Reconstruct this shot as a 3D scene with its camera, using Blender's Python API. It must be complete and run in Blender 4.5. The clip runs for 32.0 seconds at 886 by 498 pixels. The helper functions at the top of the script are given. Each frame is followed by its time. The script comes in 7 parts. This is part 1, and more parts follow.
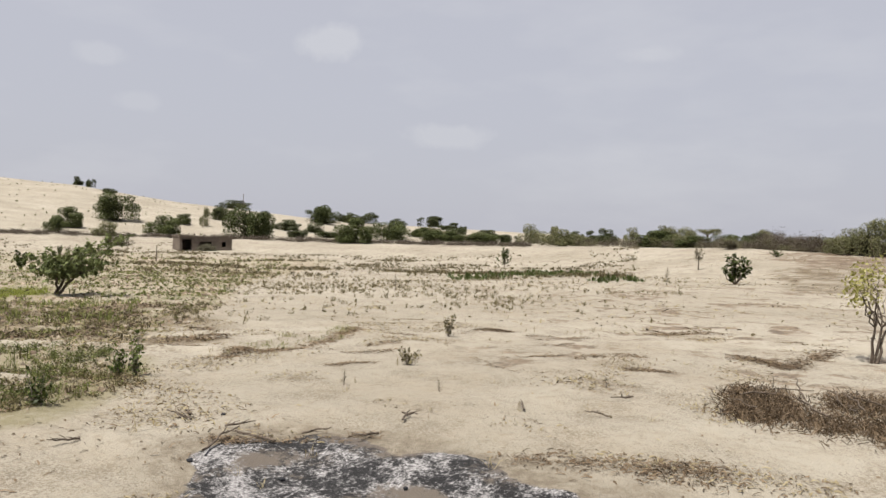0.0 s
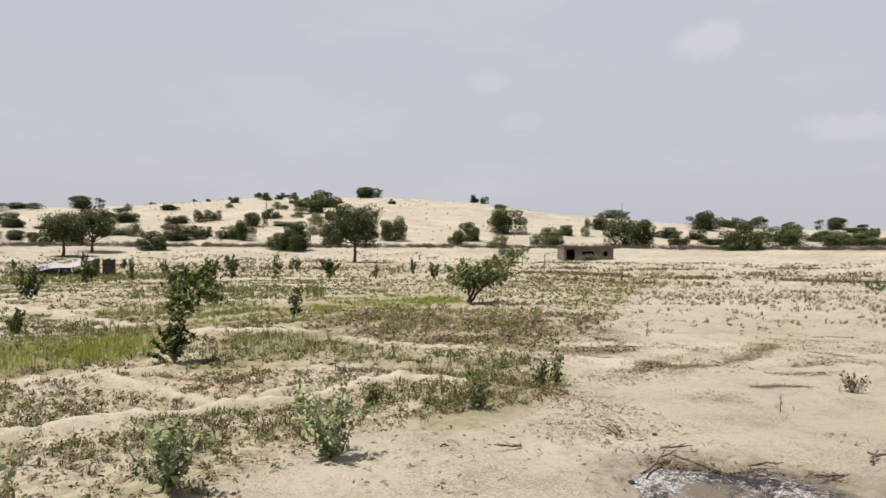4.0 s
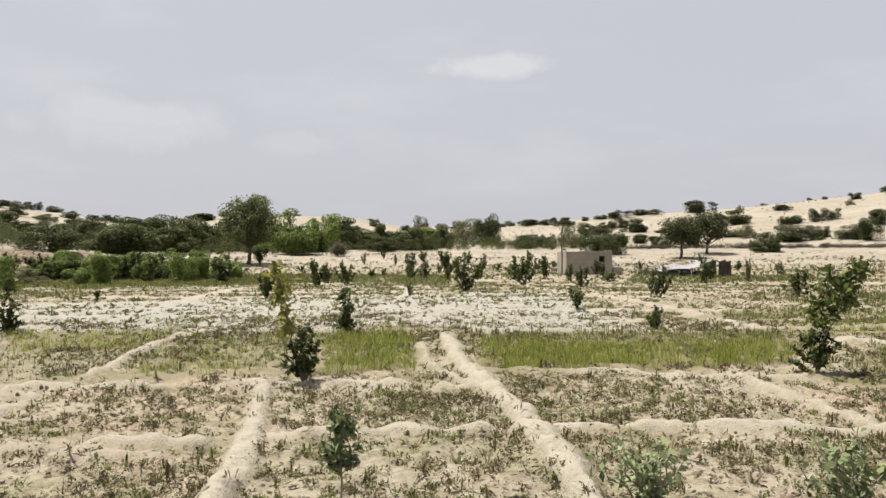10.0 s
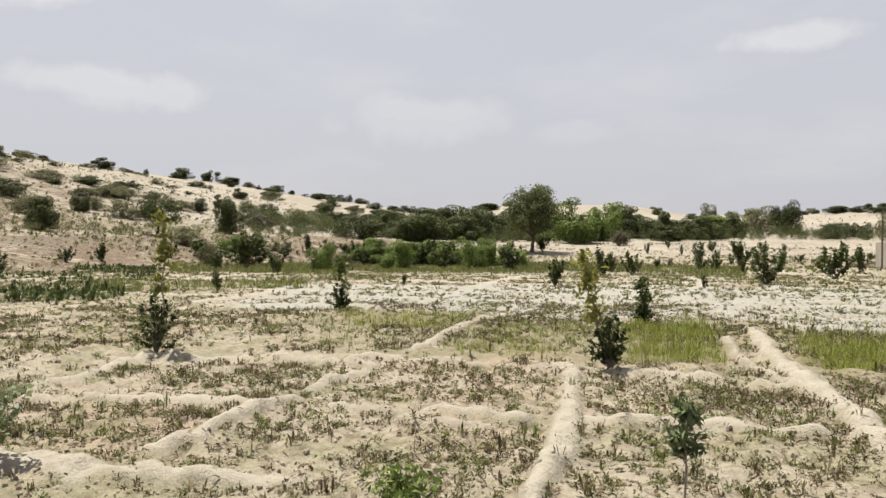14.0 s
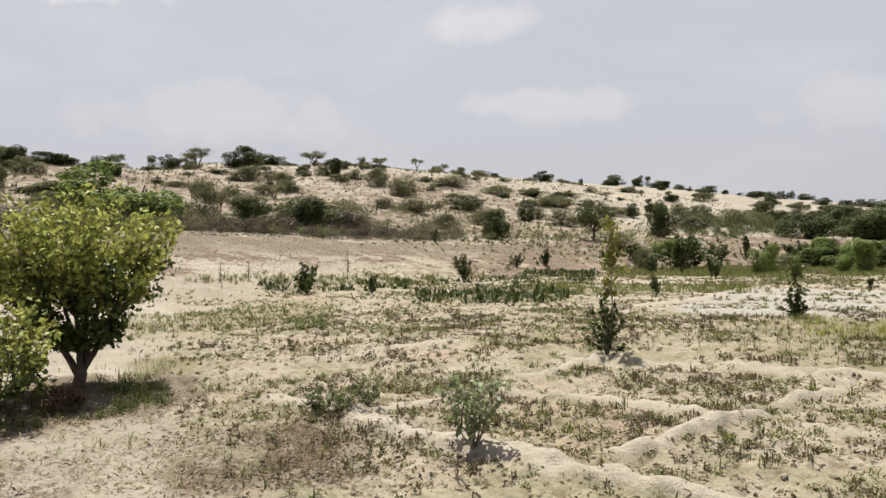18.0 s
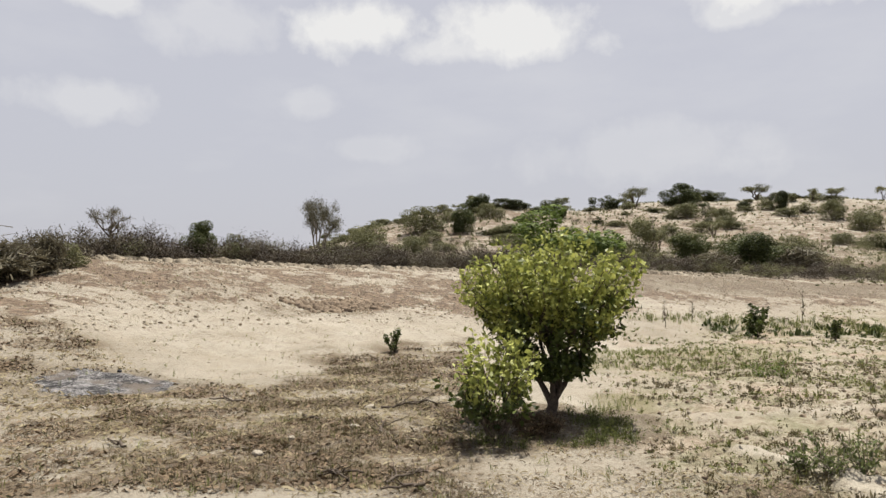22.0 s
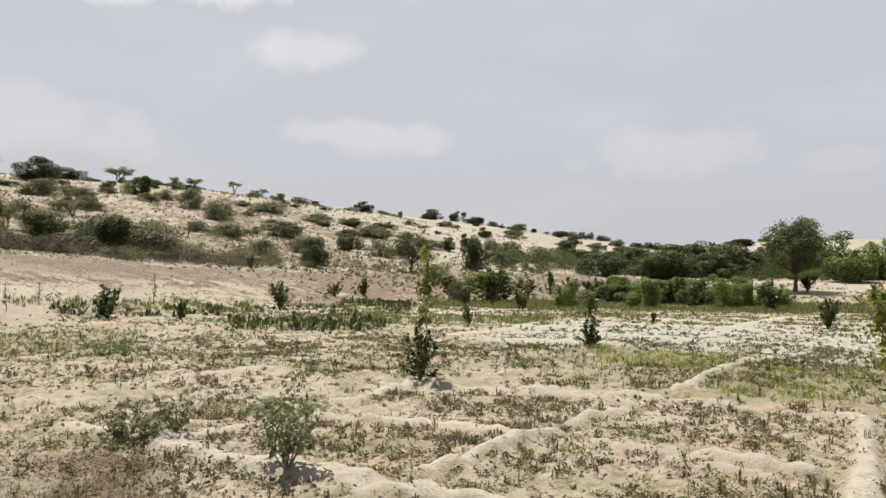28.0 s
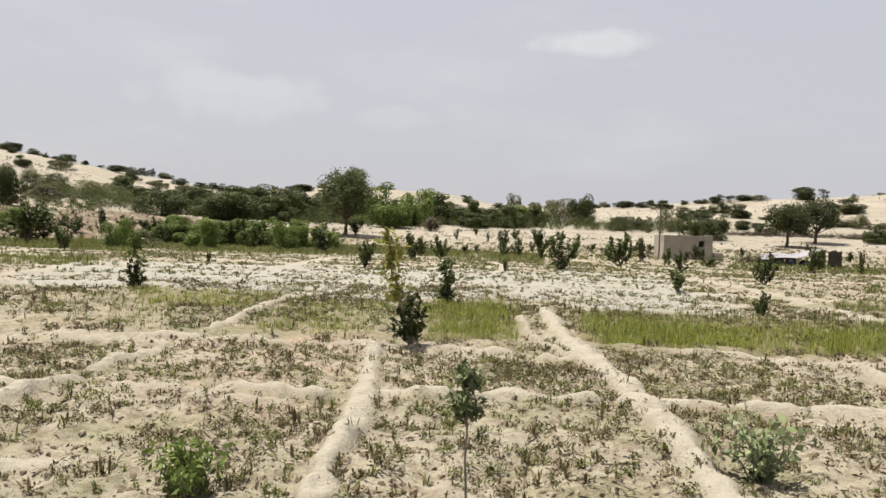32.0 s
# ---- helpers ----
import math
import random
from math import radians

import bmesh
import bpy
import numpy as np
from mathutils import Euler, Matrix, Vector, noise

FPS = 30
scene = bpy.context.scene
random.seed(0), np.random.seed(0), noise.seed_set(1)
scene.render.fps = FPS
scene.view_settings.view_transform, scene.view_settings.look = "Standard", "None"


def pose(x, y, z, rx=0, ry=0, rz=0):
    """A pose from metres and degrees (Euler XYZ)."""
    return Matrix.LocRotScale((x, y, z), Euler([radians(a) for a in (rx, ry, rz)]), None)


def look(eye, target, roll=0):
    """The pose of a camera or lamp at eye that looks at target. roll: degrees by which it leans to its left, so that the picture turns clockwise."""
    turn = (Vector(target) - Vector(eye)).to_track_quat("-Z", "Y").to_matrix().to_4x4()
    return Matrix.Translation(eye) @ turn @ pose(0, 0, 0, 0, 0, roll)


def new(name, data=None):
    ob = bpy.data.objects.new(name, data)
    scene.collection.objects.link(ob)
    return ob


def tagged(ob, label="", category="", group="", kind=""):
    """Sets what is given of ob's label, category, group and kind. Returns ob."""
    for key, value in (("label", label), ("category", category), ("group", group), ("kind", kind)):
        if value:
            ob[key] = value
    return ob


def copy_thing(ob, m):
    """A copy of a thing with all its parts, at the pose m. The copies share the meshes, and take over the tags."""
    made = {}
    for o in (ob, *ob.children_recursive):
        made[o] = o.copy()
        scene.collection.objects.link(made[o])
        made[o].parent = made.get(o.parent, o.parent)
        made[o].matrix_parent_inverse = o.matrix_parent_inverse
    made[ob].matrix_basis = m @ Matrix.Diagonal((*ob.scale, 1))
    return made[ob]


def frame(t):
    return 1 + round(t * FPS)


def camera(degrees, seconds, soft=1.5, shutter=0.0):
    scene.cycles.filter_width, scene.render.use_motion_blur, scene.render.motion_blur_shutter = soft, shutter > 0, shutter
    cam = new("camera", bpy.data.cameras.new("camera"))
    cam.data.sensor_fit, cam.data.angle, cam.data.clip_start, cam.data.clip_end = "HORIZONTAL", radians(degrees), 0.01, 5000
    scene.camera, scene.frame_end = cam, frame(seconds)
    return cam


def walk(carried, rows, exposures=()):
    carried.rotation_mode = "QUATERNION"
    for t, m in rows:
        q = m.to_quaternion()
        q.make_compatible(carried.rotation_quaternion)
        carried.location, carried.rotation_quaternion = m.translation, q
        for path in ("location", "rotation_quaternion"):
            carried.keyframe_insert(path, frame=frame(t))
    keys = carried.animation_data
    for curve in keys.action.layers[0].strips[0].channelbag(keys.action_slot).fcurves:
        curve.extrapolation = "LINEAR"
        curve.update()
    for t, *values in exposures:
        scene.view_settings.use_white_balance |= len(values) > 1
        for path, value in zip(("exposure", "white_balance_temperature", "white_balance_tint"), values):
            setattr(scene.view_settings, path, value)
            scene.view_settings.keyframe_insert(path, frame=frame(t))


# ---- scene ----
cam = camera(61.39, 32.0, soft=1.5)
# seconds, place (x, y, z), heading to the left of +y, pitch up and roll, in degrees
PATH = [
    (0, 0.453, -0.482, 1.584, -65.01, -0.43, 1.50),
    (0.5, 0.392, -0.381, 1.604, -62.13, 0.17, 0.44),
    (1, 0.362, -0.287, 1.597, -57.77, 0.20, 0.35),
    (1.5, 0.368, -0.192, 1.596, -53.09, 0.01, 0.34),
    (2, 0.398, -0.110, 1.603, -48.41, 0.69, 0.45),
    (2.5, 0.461, 0.014, 1.581, -43.31, 0.98, 1.03),
    (4.5, 0.404, -0.017, 1.618, -33.64, -0.08, -0.18),
    (5, 0.389, 0.074, 1.630, -28.47, 0.49, -0.18),
    (5.5, 0.379, 0.166, 1.633, -21.77, 0.31, 0.27),
    (6, 0.374, 0.239, 1.622, -16.82, -0.08, 0.35),
    (6.5, 0.362, 0.262, 1.619, -14.67, 0.06, -0.01),
    (7, 0.319, 0.277, 1.618, -12.32, 0.20, -0.33),
    (7.5, 0.305, 0.282, 1.609, -9.34, 0.29, -0.59),
    (8, 0.310, 0.285, 1.603, -6.26, 0.19, -0.47),
    (8.5, 0.265, 0.293, 1.609, -1.71, 0.02, -0.54),
    (9, 0.257, 0.292, 1.600, 2.09, -0.07, -0.52),
    (9.5, 0.231, 0.279, 1.592, 4.73, -0.14, -0.46),
    (10, 0.203, 0.321, 1.595, 7.97, -0.04, -0.34),
    (10.5, 0.194, 0.264, 1.599, 11.15, -0.15, -0.46),
    (11, 0.183, 0.258, 1.591, 13.35, -0.38, -0.45),
    (11.5, 0.169, 0.241, 1.583, 15.18, -0.93, -0.46),
    (12, 0.149, 0.239, 1.584, 17.56, -1.21, -0.33),
    (12.5, 0.122, 0.215, 1.588, 20.69, -1.20, -0.35),
    (13, 0.070, 0.157, 1.594, 24.15, -0.88, -0.18),
    (13.5, 0.002, 0.122, 1.591, 26.50, -0.87, 0.00),
    (15.5, -0.121, 0.108, 1.595, 40.86, -0.02, -0.69),
    (16, -0.160, 0.126, 1.599, 45.73, 0.24, -0.86),
    (16.5, -0.188, 0.131, 1.597, 51.12, 0.26, -0.92),
    (17, -0.199, 0.145, 1.597, 55.23, 0.22, -0.51),
    (17.5, -0.280, 0.150, 1.593, 57.57, 0.06, -1.07),
    (18, -0.308, 0.103, 1.592, 61.38, -0.08, -1.58),
    (18.5, -0.324, 0.039, 1.605, 67.15, 0.39, -1.73),
    (19, -0.338, -0.011, 1.610, 72.50, 0.93, -1.69),
    (19.5, -0.332, -0.062, 1.616, 76.56, 1.59, -1.69),
    (20, -0.340, -0.095, 1.627, 80.26, 2.32, -1.52),
    (20.5, -0.380, -0.120, 1.627, 84.41, 2.64, -1.21),
    (21, -0.332, -0.156, 1.625, 88.65, 2.85, -0.80),
    (21.5, -0.343, -0.172, 1.630, 91.86, 3.04, -0.55),
    (22, -0.376, -0.198, 1.627, 93.82, 3.41, -0.40),
    (22.5, -0.364, -0.216, 1.629, 94.76, 3.58, -0.17),
    (23, -0.350, -0.222, 1.631, 95.26, 3.71, -0.06),
    (23.5, -0.369, -0.232, 1.623, 95.59, 3.74, 0.34),
    (24, -0.353, -0.196, 1.626, 90.73, 3.35, 0.52),
    (24.5, -0.343, -0.152, 1.625, 83.86, 3.37, 0.56),
    (25, -0.274, -0.106, 1.630, 77.96, 3.63, 0.47),
    (25.5, -0.296, -0.071, 1.629, 73.46, 3.73, 0.08),
    (26, -0.300, -0.050, 1.635, 68.79, 3.36, 0.11),
    (26.5, -0.319, -0.012, 1.610, 61.79, 3.09, 0.07),
    (28.5, -0.141, -0.008, 1.549, 44.88, 1.72, 0.33),
    (29, -0.146, 0.002, 1.551, 42.50, 1.53, 0.54),
    (29.5, -0.117, -0.008, 1.583, 38.94, 1.63, 0.80),
    (30, -0.109, 0.007, 1.550, 33.88, 1.73, 1.25),
    (30.5, -0.118, 0.056, 1.549, 28.25, 1.09, 1.56),
    (31, -0.056, 0.055, 1.537, 22.43, 0.05, 1.93),
    (31.5, -0.027, 0.124, 1.516, 17.68, -1.35, 1.85),
    (32, 0.049, 0.137, 1.530, 14.92, -1.87, 1.87),
]


def carried_pose(x, y, z, yaw, pitch, roll):
    a, b = radians(yaw), radians(pitch)
    ahead = Vector((-math.sin(a) * math.cos(b), math.cos(a) * math.cos(b), math.sin(b)))
    return look((x, y, z), Vector((x, y, z)) + ahead, roll)


walk(cam, [(row[0], carried_pose(*row[1:])) for row in PATH], exposures=[(0, 0.66, 6400, 10.5), (2, 0.67, 6400, 10.5), (5, 0.75, 6500, 9.5), (9, 0.78, 6540, 9), (13, 0.81, 6560, 9), (18, 0.75, 6540, 9.5), (21, 0.71, 6500, 10), (25, 0.71, 6500, 10), (29, 0.77, 6540, 9), (32, 0.79, 6560, 9)])

# ---- sky and sun ----
SUN_HEIGHT, SUN_BEARING = 69, 72  # degrees above the horizon; degrees left of +y
world = bpy.data.worlds.new("sky")
scene.world = world
world.use_nodes = True
wn, wl = world.node_tree.nodes, world.node_tree.links
sky = wn.new("ShaderNodeTexSky")
sky.sky_type = "NISHITA"
sky.sun_disc = False
sky.sun_elevation = radians(SUN_HEIGHT)
sky.sun_rotation = radians(-SUN_BEARING)
sky.dust_density = 4.0
sky.air_density = 1.2


def wmath(op, a, b):
    n = wn.new("ShaderNodeMath")
    n.operation = op
    for k, v in enumerate((a, b)):
        if isinstance(v, (int, float)):
            n.inputs[k].default_value = v
        else:
            wl.new(v, n.inputs[k])
    return n.outputs[0]


def wmix(fac, a, b):
    n = wn.new("ShaderNodeMix")
    n.data_type = "RGBA"
    for k, v in ((0, fac), (6, a), (7, b)):
        if isinstance(v, (int, float)) or isinstance(v, tuple):
            n.inputs[k].default_value = v
        else:
            wl.new(v, n.inputs[k])
    return n.outputs[2]


coord = wn.new("ShaderNodeTexCoord")
apart = wn.new("ShaderNodeSeparateXYZ")
wl.new(coord.outputs["Generated"], apart.inputs[0])
dusty = wn.new("ShaderNodeVectorMath")
dusty.operation = "SCALE"
wl.new(sky.outputs[0], dusty.inputs[0])
dusty.inputs["Scale"].default_value = 0.11
# dust haze over the blue, thick near the horizon and thinner overhead
thin_up = wn.new("ShaderNodeMapRange")
thin_up.interpolation_type = "SMOOTHSTEP"
wl.new(apart.outputs["Z"], thin_up.inputs[0])
for k, v in ((1, 0.36), (2, 0.95), (3, 0.86), (4, 0.3)):
    thin_up.inputs[k].default_value = v
hazy = wmix(thin_up.outputs[0], dusty.outputs[0], (0.61, 0.612, 0.67, 1))
# soft clouds: thin veils from noise, thicker towards the west
warp = wn.new("ShaderNodeMapping")
wl.new(coord.outputs["Generated"], warp.inputs[0])
warp.inputs["Scale"].default_value = (2.4, 2.4, 7.5)
veil = wn.new("ShaderNodeTexNoise")
wl.new(warp.outputs[0], veil.inputs["Vector"])
veil.inputs["Scale"].default_value = 1.5
veil.inputs["Detail"].default_value = 5
veil.inputs["Roughness"].default_value = 0.55
fluff = wn.new("ShaderNodeTexNoise")
wl.new(coord.outputs["Generated"], fluff.inputs["Vector"])
fluff.inputs["Scale"].default_value = 16
fluff.inputs["Detail"].default_value = 6
fluff.inputs["Roughness"].default_value = 0.6
bank_veil = wmath("MULTIPLY", wmath("SUBTRACT", veil.outputs[0], 0.5), 0.7)
cover = None
# bearing and height of each cloud's middle, its half width and half height, in degrees, and its thickness
CLOUDS = [
    (-56.1, 14.7, 2.6, 1.3, 0.27),
    (-40.2, 12.4, 1.9, 0.9, 0.16),
    (-65.3, 8.2, 3.5, 1.1, 0.20),
    (-42.4, 9.4, 1.9, 0.8, 0.12),
    (-80.3, 14.1, 2.6, 0.7, 0.12),
    (3.9, 13.7, 4.8, 1.1, 0.40),
    (30.7, 9.1, 7.8, 2.1, 0.2),
    (18.8, 8.0, 3.5, 1.1, 0.12),
    (51.8, 10.3, 5.2, 1.4, 0.30),
    (30.3, 9.6, 5.6, 1.4, 0.25),
    (78.5, 10.1, 10.8, 2.6, 0.25),
    (54.3, 10.8, 6.9, 1.2, 0.30),
    (89.5, 18.5, 8.2, 1.4, 0.70),
    (57.3, 16.6, 4.8, 1.6, 0.42),
    (100.9, 19.8, 4.9, 2.1, 1.00),
    (89.0, 19.4, 6.5, 2.4, 1.00),
    (119.4, 13.5, 5.6, 1.8, 0.42),
    (104.2, 14.3, 2.6, 1.2, 0.28),
    (98.9, 11.1, 3.9, 1.1, 0.22),
    (80.0, 10.1, 9.5, 2.1, 0.22),
    (118.5, 20.2, 3.0, 1.1, 0.60),
    (111.4, 19.5, 5.2, 2.1, 0.35),
    (71.2, 19.8, 3.5, 1.3, 0.60),
    (66.8, 21.2, 7.8, 2.1, 1.00),
]
for bearing, height, half_w, half_h, thick in CLOUDS:
    a, e = radians(bearing), radians(height)
    to_side = (math.cos(a), math.sin(a), 0)
    mid = (-math.sin(a) * math.cos(e), math.cos(a) * math.cos(e), math.sin(e))
    side = wn.new("ShaderNodeVectorMath")
    side.operation = "DOT_PRODUCT"
    wl.new(coord.outputs["Generated"], side.inputs[0])
    side.inputs[1].default_value = to_side
    front = wn.new("ShaderNodeVectorMath")
    front.operation = "DOT_PRODUCT"
    wl.new(coord.outputs["Generated"], front.inputs[0])
    front.inputs[1].default_value = mid
    u = wmath("DIVIDE", side.outputs["Value"], math.sin(radians(half_w)))
    v = wmath("DIVIDE", wmath("SUBTRACT", apart.outputs["Z"], math.sin(e)), math.sin(radians(half_h)))
    far2 = wmath("ADD", wmath("MULTIPLY", u, u), wmath("MULTIPLY", v, v))
    dense = wmath("SUBTRACT", 1.0, wmath("SQRT", far2, 0.0))
    dense = wmath("ADD", dense, wmath("MULTIPLY", wmath("SUBTRACT", fluff.outputs[0], 0.5), 1.7))
    dense = wmath("MULTIPLY", wmath("MAXIMUM", wmath("MINIMUM", wmath("MULTIPLY", dense, 1.9), 0.92), 0.0), thick)
    dense = wmath("MULTIPLY", dense, wmath("GREATER_THAN", front.outputs["Value"], 0.5))
    cover = dense if cover is None else wmath("MAXIMUM", cover, dense)
cover = wmath("MINIMUM", wmath("ADD", cover, wmath("MAXIMUM", bank_veil, 0.0)), 1.0)
cloudy = wmix(cover, hazy, (0.88, 0.875, 0.86, 1))
back = wn["Background"]
wl.new(cloudy, back.inputs["Color"])
back.inputs["Strength"].default_value = 0.595

sun = new("sun", bpy.data.lights.new("sun", "SUN"))
sun.data.energy = 5.0
sun.data.angle = radians(0.6)
sun.data.color = (1.0, 0.965, 0.885)
a, e = radians(SUN_BEARING), radians(SUN_HEIGHT)
to_sun = Vector((-math.sin(a) * math.cos(e), math.cos(a) * math.cos(e), math.sin(e)))
sun.matrix_world = look(to_sun * 100, (0, 0, 0))


# ---- materials ----
class Nodes:
    def __init__(self, name, roughness=0.9):
        self.mat = bpy.data.materials.new(name)
        self.mat.use_nodes = True
        self.n, self.l = self.mat.node_tree.nodes, self.mat.node_tree.links
        self.out = self.n["Principled BSDF"]
        self.out.inputs["Roughness"].default_value = roughness
        self.out.inputs["Specular IOR Level"].default_value = 0.2

    def put(self, socket, v):
        if hasattr(v, "is_linked"):
            self.l.new(v, socket)
        else:
            socket.default_value = v

    def noise(self, scale, detail=4, rough=0.6, place="Object"):
        t = self.n.new("ShaderNodeTexCoord")
        x = self.n.new("ShaderNodeTexNoise")
        self.l.new(t.outputs[place], x.inputs["Vector"])
        x.inputs["Scale"].default_value = scale
        x.inputs["Detail"].default_value = detail
        x.inputs["Roughness"].default_value = rough
        return x.outputs[0]

    def math(self, op, a, b=0.0, clamp=False):
        x = self.n.new("ShaderNodeMath")
        x.operation = op
        x.use_clamp = clamp
        self.put(x.inputs[0], a)
        self.put(x.inputs[1], b)
        return x.outputs[0]

    def span(self, v, low, high):
        x = self.n.new("ShaderNodeMapRange")
        self.put(x.inputs[0], v)
        x.inputs[1].default_value, x.inputs[2].default_value = low, high
        return x.outputs[0]

    def mix(self, fac, a, b):
        x = self.n.new("ShaderNodeMix")
        x.data_type = "RGBA"
        self.put(x.inputs[0], fac)
        self.put(x.inputs[6], a if hasattr(a, "is_linked") else (*a, 1))
        self.put(x.inputs[7], b if hasattr(b, "is_linked") else (*b, 1))
        return x.outputs[2]

    def attr(self, name):
        x = self.n.new("ShaderNodeAttribute")
        x.attribute_name = name
        return x.outputs["Fac"]

    def bump(self, height, strength, distance):
        x = self.n.new("ShaderNodeBump")
        self.put(x.inputs["Height"], height)
        x.inputs["Strength"].default_value = strength
        x.inputs["Distance"].default_value = distance
        self.l.new(x.outputs[0], self.out.inputs["Normal"])

    def colour(self, c):
        self.put(self.out.inputs["Base Color"], c)


def foliage(name, dark, light, through_leaf=0.35, rough=0.6):
    """Leaves, each in a shade of its own, that let some light through."""
    m = Nodes(name, rough)
    g = m.n.new("ShaderNodeNewGeometry")
    o = m.n.new("ShaderNodeObjectInfo")
    pick = m.math("ADD", m.math("MULTIPLY", g.outputs["Random Per Island"], 0.75), m.math("MULTIPLY", o.outputs["Random"], 0.25))
    c = m.mix(pick, dark, light)
    m.colour(c)
    m.out.inputs["Specular IOR Level"].default_value = 0.14
    t = m.n.new("ShaderNodeBsdfTranslucent")
    m.l.new(c, t.inputs["Color"])
    x = m.n.new("ShaderNodeMixShader")
    x.inputs[0].default_value = through_leaf
    m.l.new(m.out.outputs[0], x.inputs[1])
    m.l.new(t.outputs[0], x.inputs[2])
    m.l.new(x.outputs[0], m.n["Material Output"].inputs["Surface"])
    return m.mat


LEAF_DUNE = foliage("dune_bush_leaf", (0.024, 0.029, 0.012), (0.106, 0.116, 0.05), 0.3)
LEAF_DARK = foliage("dark_bush_leaf", (0.022, 0.029, 0.01), (0.115, 0.13, 0.046), 0.3)
LEAF_GREY = foliage("grey_bush_leaf", (0.054, 0.056, 0.026), (0.225, 0.218, 0.108), 0.36)
LEAF_LIGHT = foliage("light_green_leaf", (0.0413, 0.0657, 0.0163), (0.225, 0.285, 0.075), 0.38)
LEAF_FIELD = foliage("field_shrub_leaf", (0.015, 0.022, 0.007), (0.095, 0.118, 0.032), 0.3, 0.5)
# outer leaves of tree and side shrub: sunlight is put into the colour
LEAF_YELLOW_LIT = foliage("lit_yellow_green_leaf", (0.055, 0.078, 0.016), (0.52, 0.53, 0.145), 0.31, 0.45)
# dark leaf: paints shade inside tree and side shrub; plain leaf on herbs
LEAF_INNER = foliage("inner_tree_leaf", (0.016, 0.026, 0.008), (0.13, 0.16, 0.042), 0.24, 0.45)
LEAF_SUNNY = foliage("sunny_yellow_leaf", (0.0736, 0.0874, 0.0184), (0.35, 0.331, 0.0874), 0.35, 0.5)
LEAF_PALE = foliage("pale_yellow_leaf", (0.196, 0.189, 0.0453), (0.467, 0.43, 0.181), 0.45, 0.5)
LEAF_TREE = foliage("grey_green_tree_leaf", (0.0388, 0.05, 0.0188), (0.184, 0.207, 0.081), 0.35)
LEAF_MILK = foliage("milkweed_leaf", (0.03, 0.044, 0.019), (0.29, 0.335, 0.16), 0.3, 0.42)
LEAF_SCRUB = foliage("dry_scrub_twig", (0.0479, 0.0411, 0.027), (0.19, 0.166, 0.108), 0.2)
LEAF_HEDGE = foliage("hedge_brush", (0.03, 0.0235, 0.0185), (0.112, 0.09, 0.066), 0.12)
LEAF_BARE = foliage("bare_twig", (0.07, 0.066, 0.045), (0.17, 0.158, 0.105), 0.15)
GRASS_VIVID = foliage("fresh_grass", (0.11, 0.138, 0.0239), (0.313, 0.327, 0.0754), 0.4)
GRASS_DULL = foliage("dull_grass", (0.034, 0.04, 0.012), (0.22, 0.235, 0.075), 0.35)
GRASS_DRY = foliage("dry_grass", (0.166, 0.128, 0.0679), (0.339, 0.287, 0.174), 0.3)
WEED_DARK = foliage("low_weed", (0.0262, 0.0325, 0.01), (0.184, 0.198, 0.0662), 0.33)
WEED_BROWN = foliage("withered_weed", (0.03, 0.024, 0.012), (0.195, 0.16, 0.082), 0.2)
SPRIG = foliage("dry_sprig", (0.026, 0.026, 0.01), (0.245, 0.252, 0.082), 0.28)
CROP_LEAF = foliage("crop_leaf", (0.02, 0.028, 0.009), (0.095, 0.118, 0.036), 0.28)
LITTER = foliage("dry_litter", (0.028, 0.019, 0.0115), (0.215, 0.152, 0.094), 0.1)
STRAW = foliage("olive_straw", (0.0385, 0.0349, 0.0154), (0.219, 0.185, 0.0938), 0.2)


def bark(name, dark, light):
    m = Nodes(name)
    v = m.noise(26, 6, 0.7)
    m.colour(m.mix(m.span(v, 0.35, 0.7), dark, light))
    m.bump(v, 0.6, 0.01)
    return m.mat


BARK = bark("bark", (0.045, 0.034, 0.025), (0.14, 0.11, 0.085))
BARK_PALE = bark("pale_bark", (0.13, 0.11, 0.085), (0.30, 0.26, 0.20))


def plain(name, low, high, scale=8.0, rough=0.85, bumped=0.3, depth=0.01):
    m = Nodes(name, rough)
    v = m.noise(scale, 6, 0.65)
    w = m.noise(scale * 0.17, 3, 0.5)
    both = m.math("ADD", m.math("MULTIPLY", v, 0.6), m.math("MULTIPLY", w, 0.5))
    m.colour(m.mix(m.span(both, 0.38, 0.72), low, high))
    m.bump(v, bumped, depth)
    return m.mat


MUD = plain("mud_plaster", (0.22, 0.197, 0.16), (0.34, 0.308, 0.255), 5, 0.95)
MUD_GREY = plain("grey_brick", (0.0984, 0.0792, 0.0641), (0.166, 0.136, 0.109), 5, 0.95)
WOOD_OLD = plain("weathered_wood", (0.07, 0.055, 0.04), (0.17, 0.14, 0.105), 12)
WOOD_DARK = plain("dark_wood", (0.03, 0.026, 0.022), (0.085, 0.072, 0.06), 12)
TARP = plain("pale_tarpaulin", (0.19, 0.178, 0.192), (0.285, 0.265, 0.28), 2.5, 0.7)
CLOTH = plain("dark_bundle_cloth", (0.012, 0.012, 0.016), (0.05, 0.048, 0.055), 6)
STONE = plain("pale_stone", (0.226, 0.196, 0.151), (0.392, 0.347, 0.279), 14)
EARTH_CLOD = plain("earth_clod", (0.085, 0.06, 0.042), (0.21, 0.16, 0.112), 1.1, 0.95)
SAND_CLOD = plain("sand_clod", (0.19, 0.155, 0.112), (0.3, 0.258, 0.194), 1.3, 0.95)
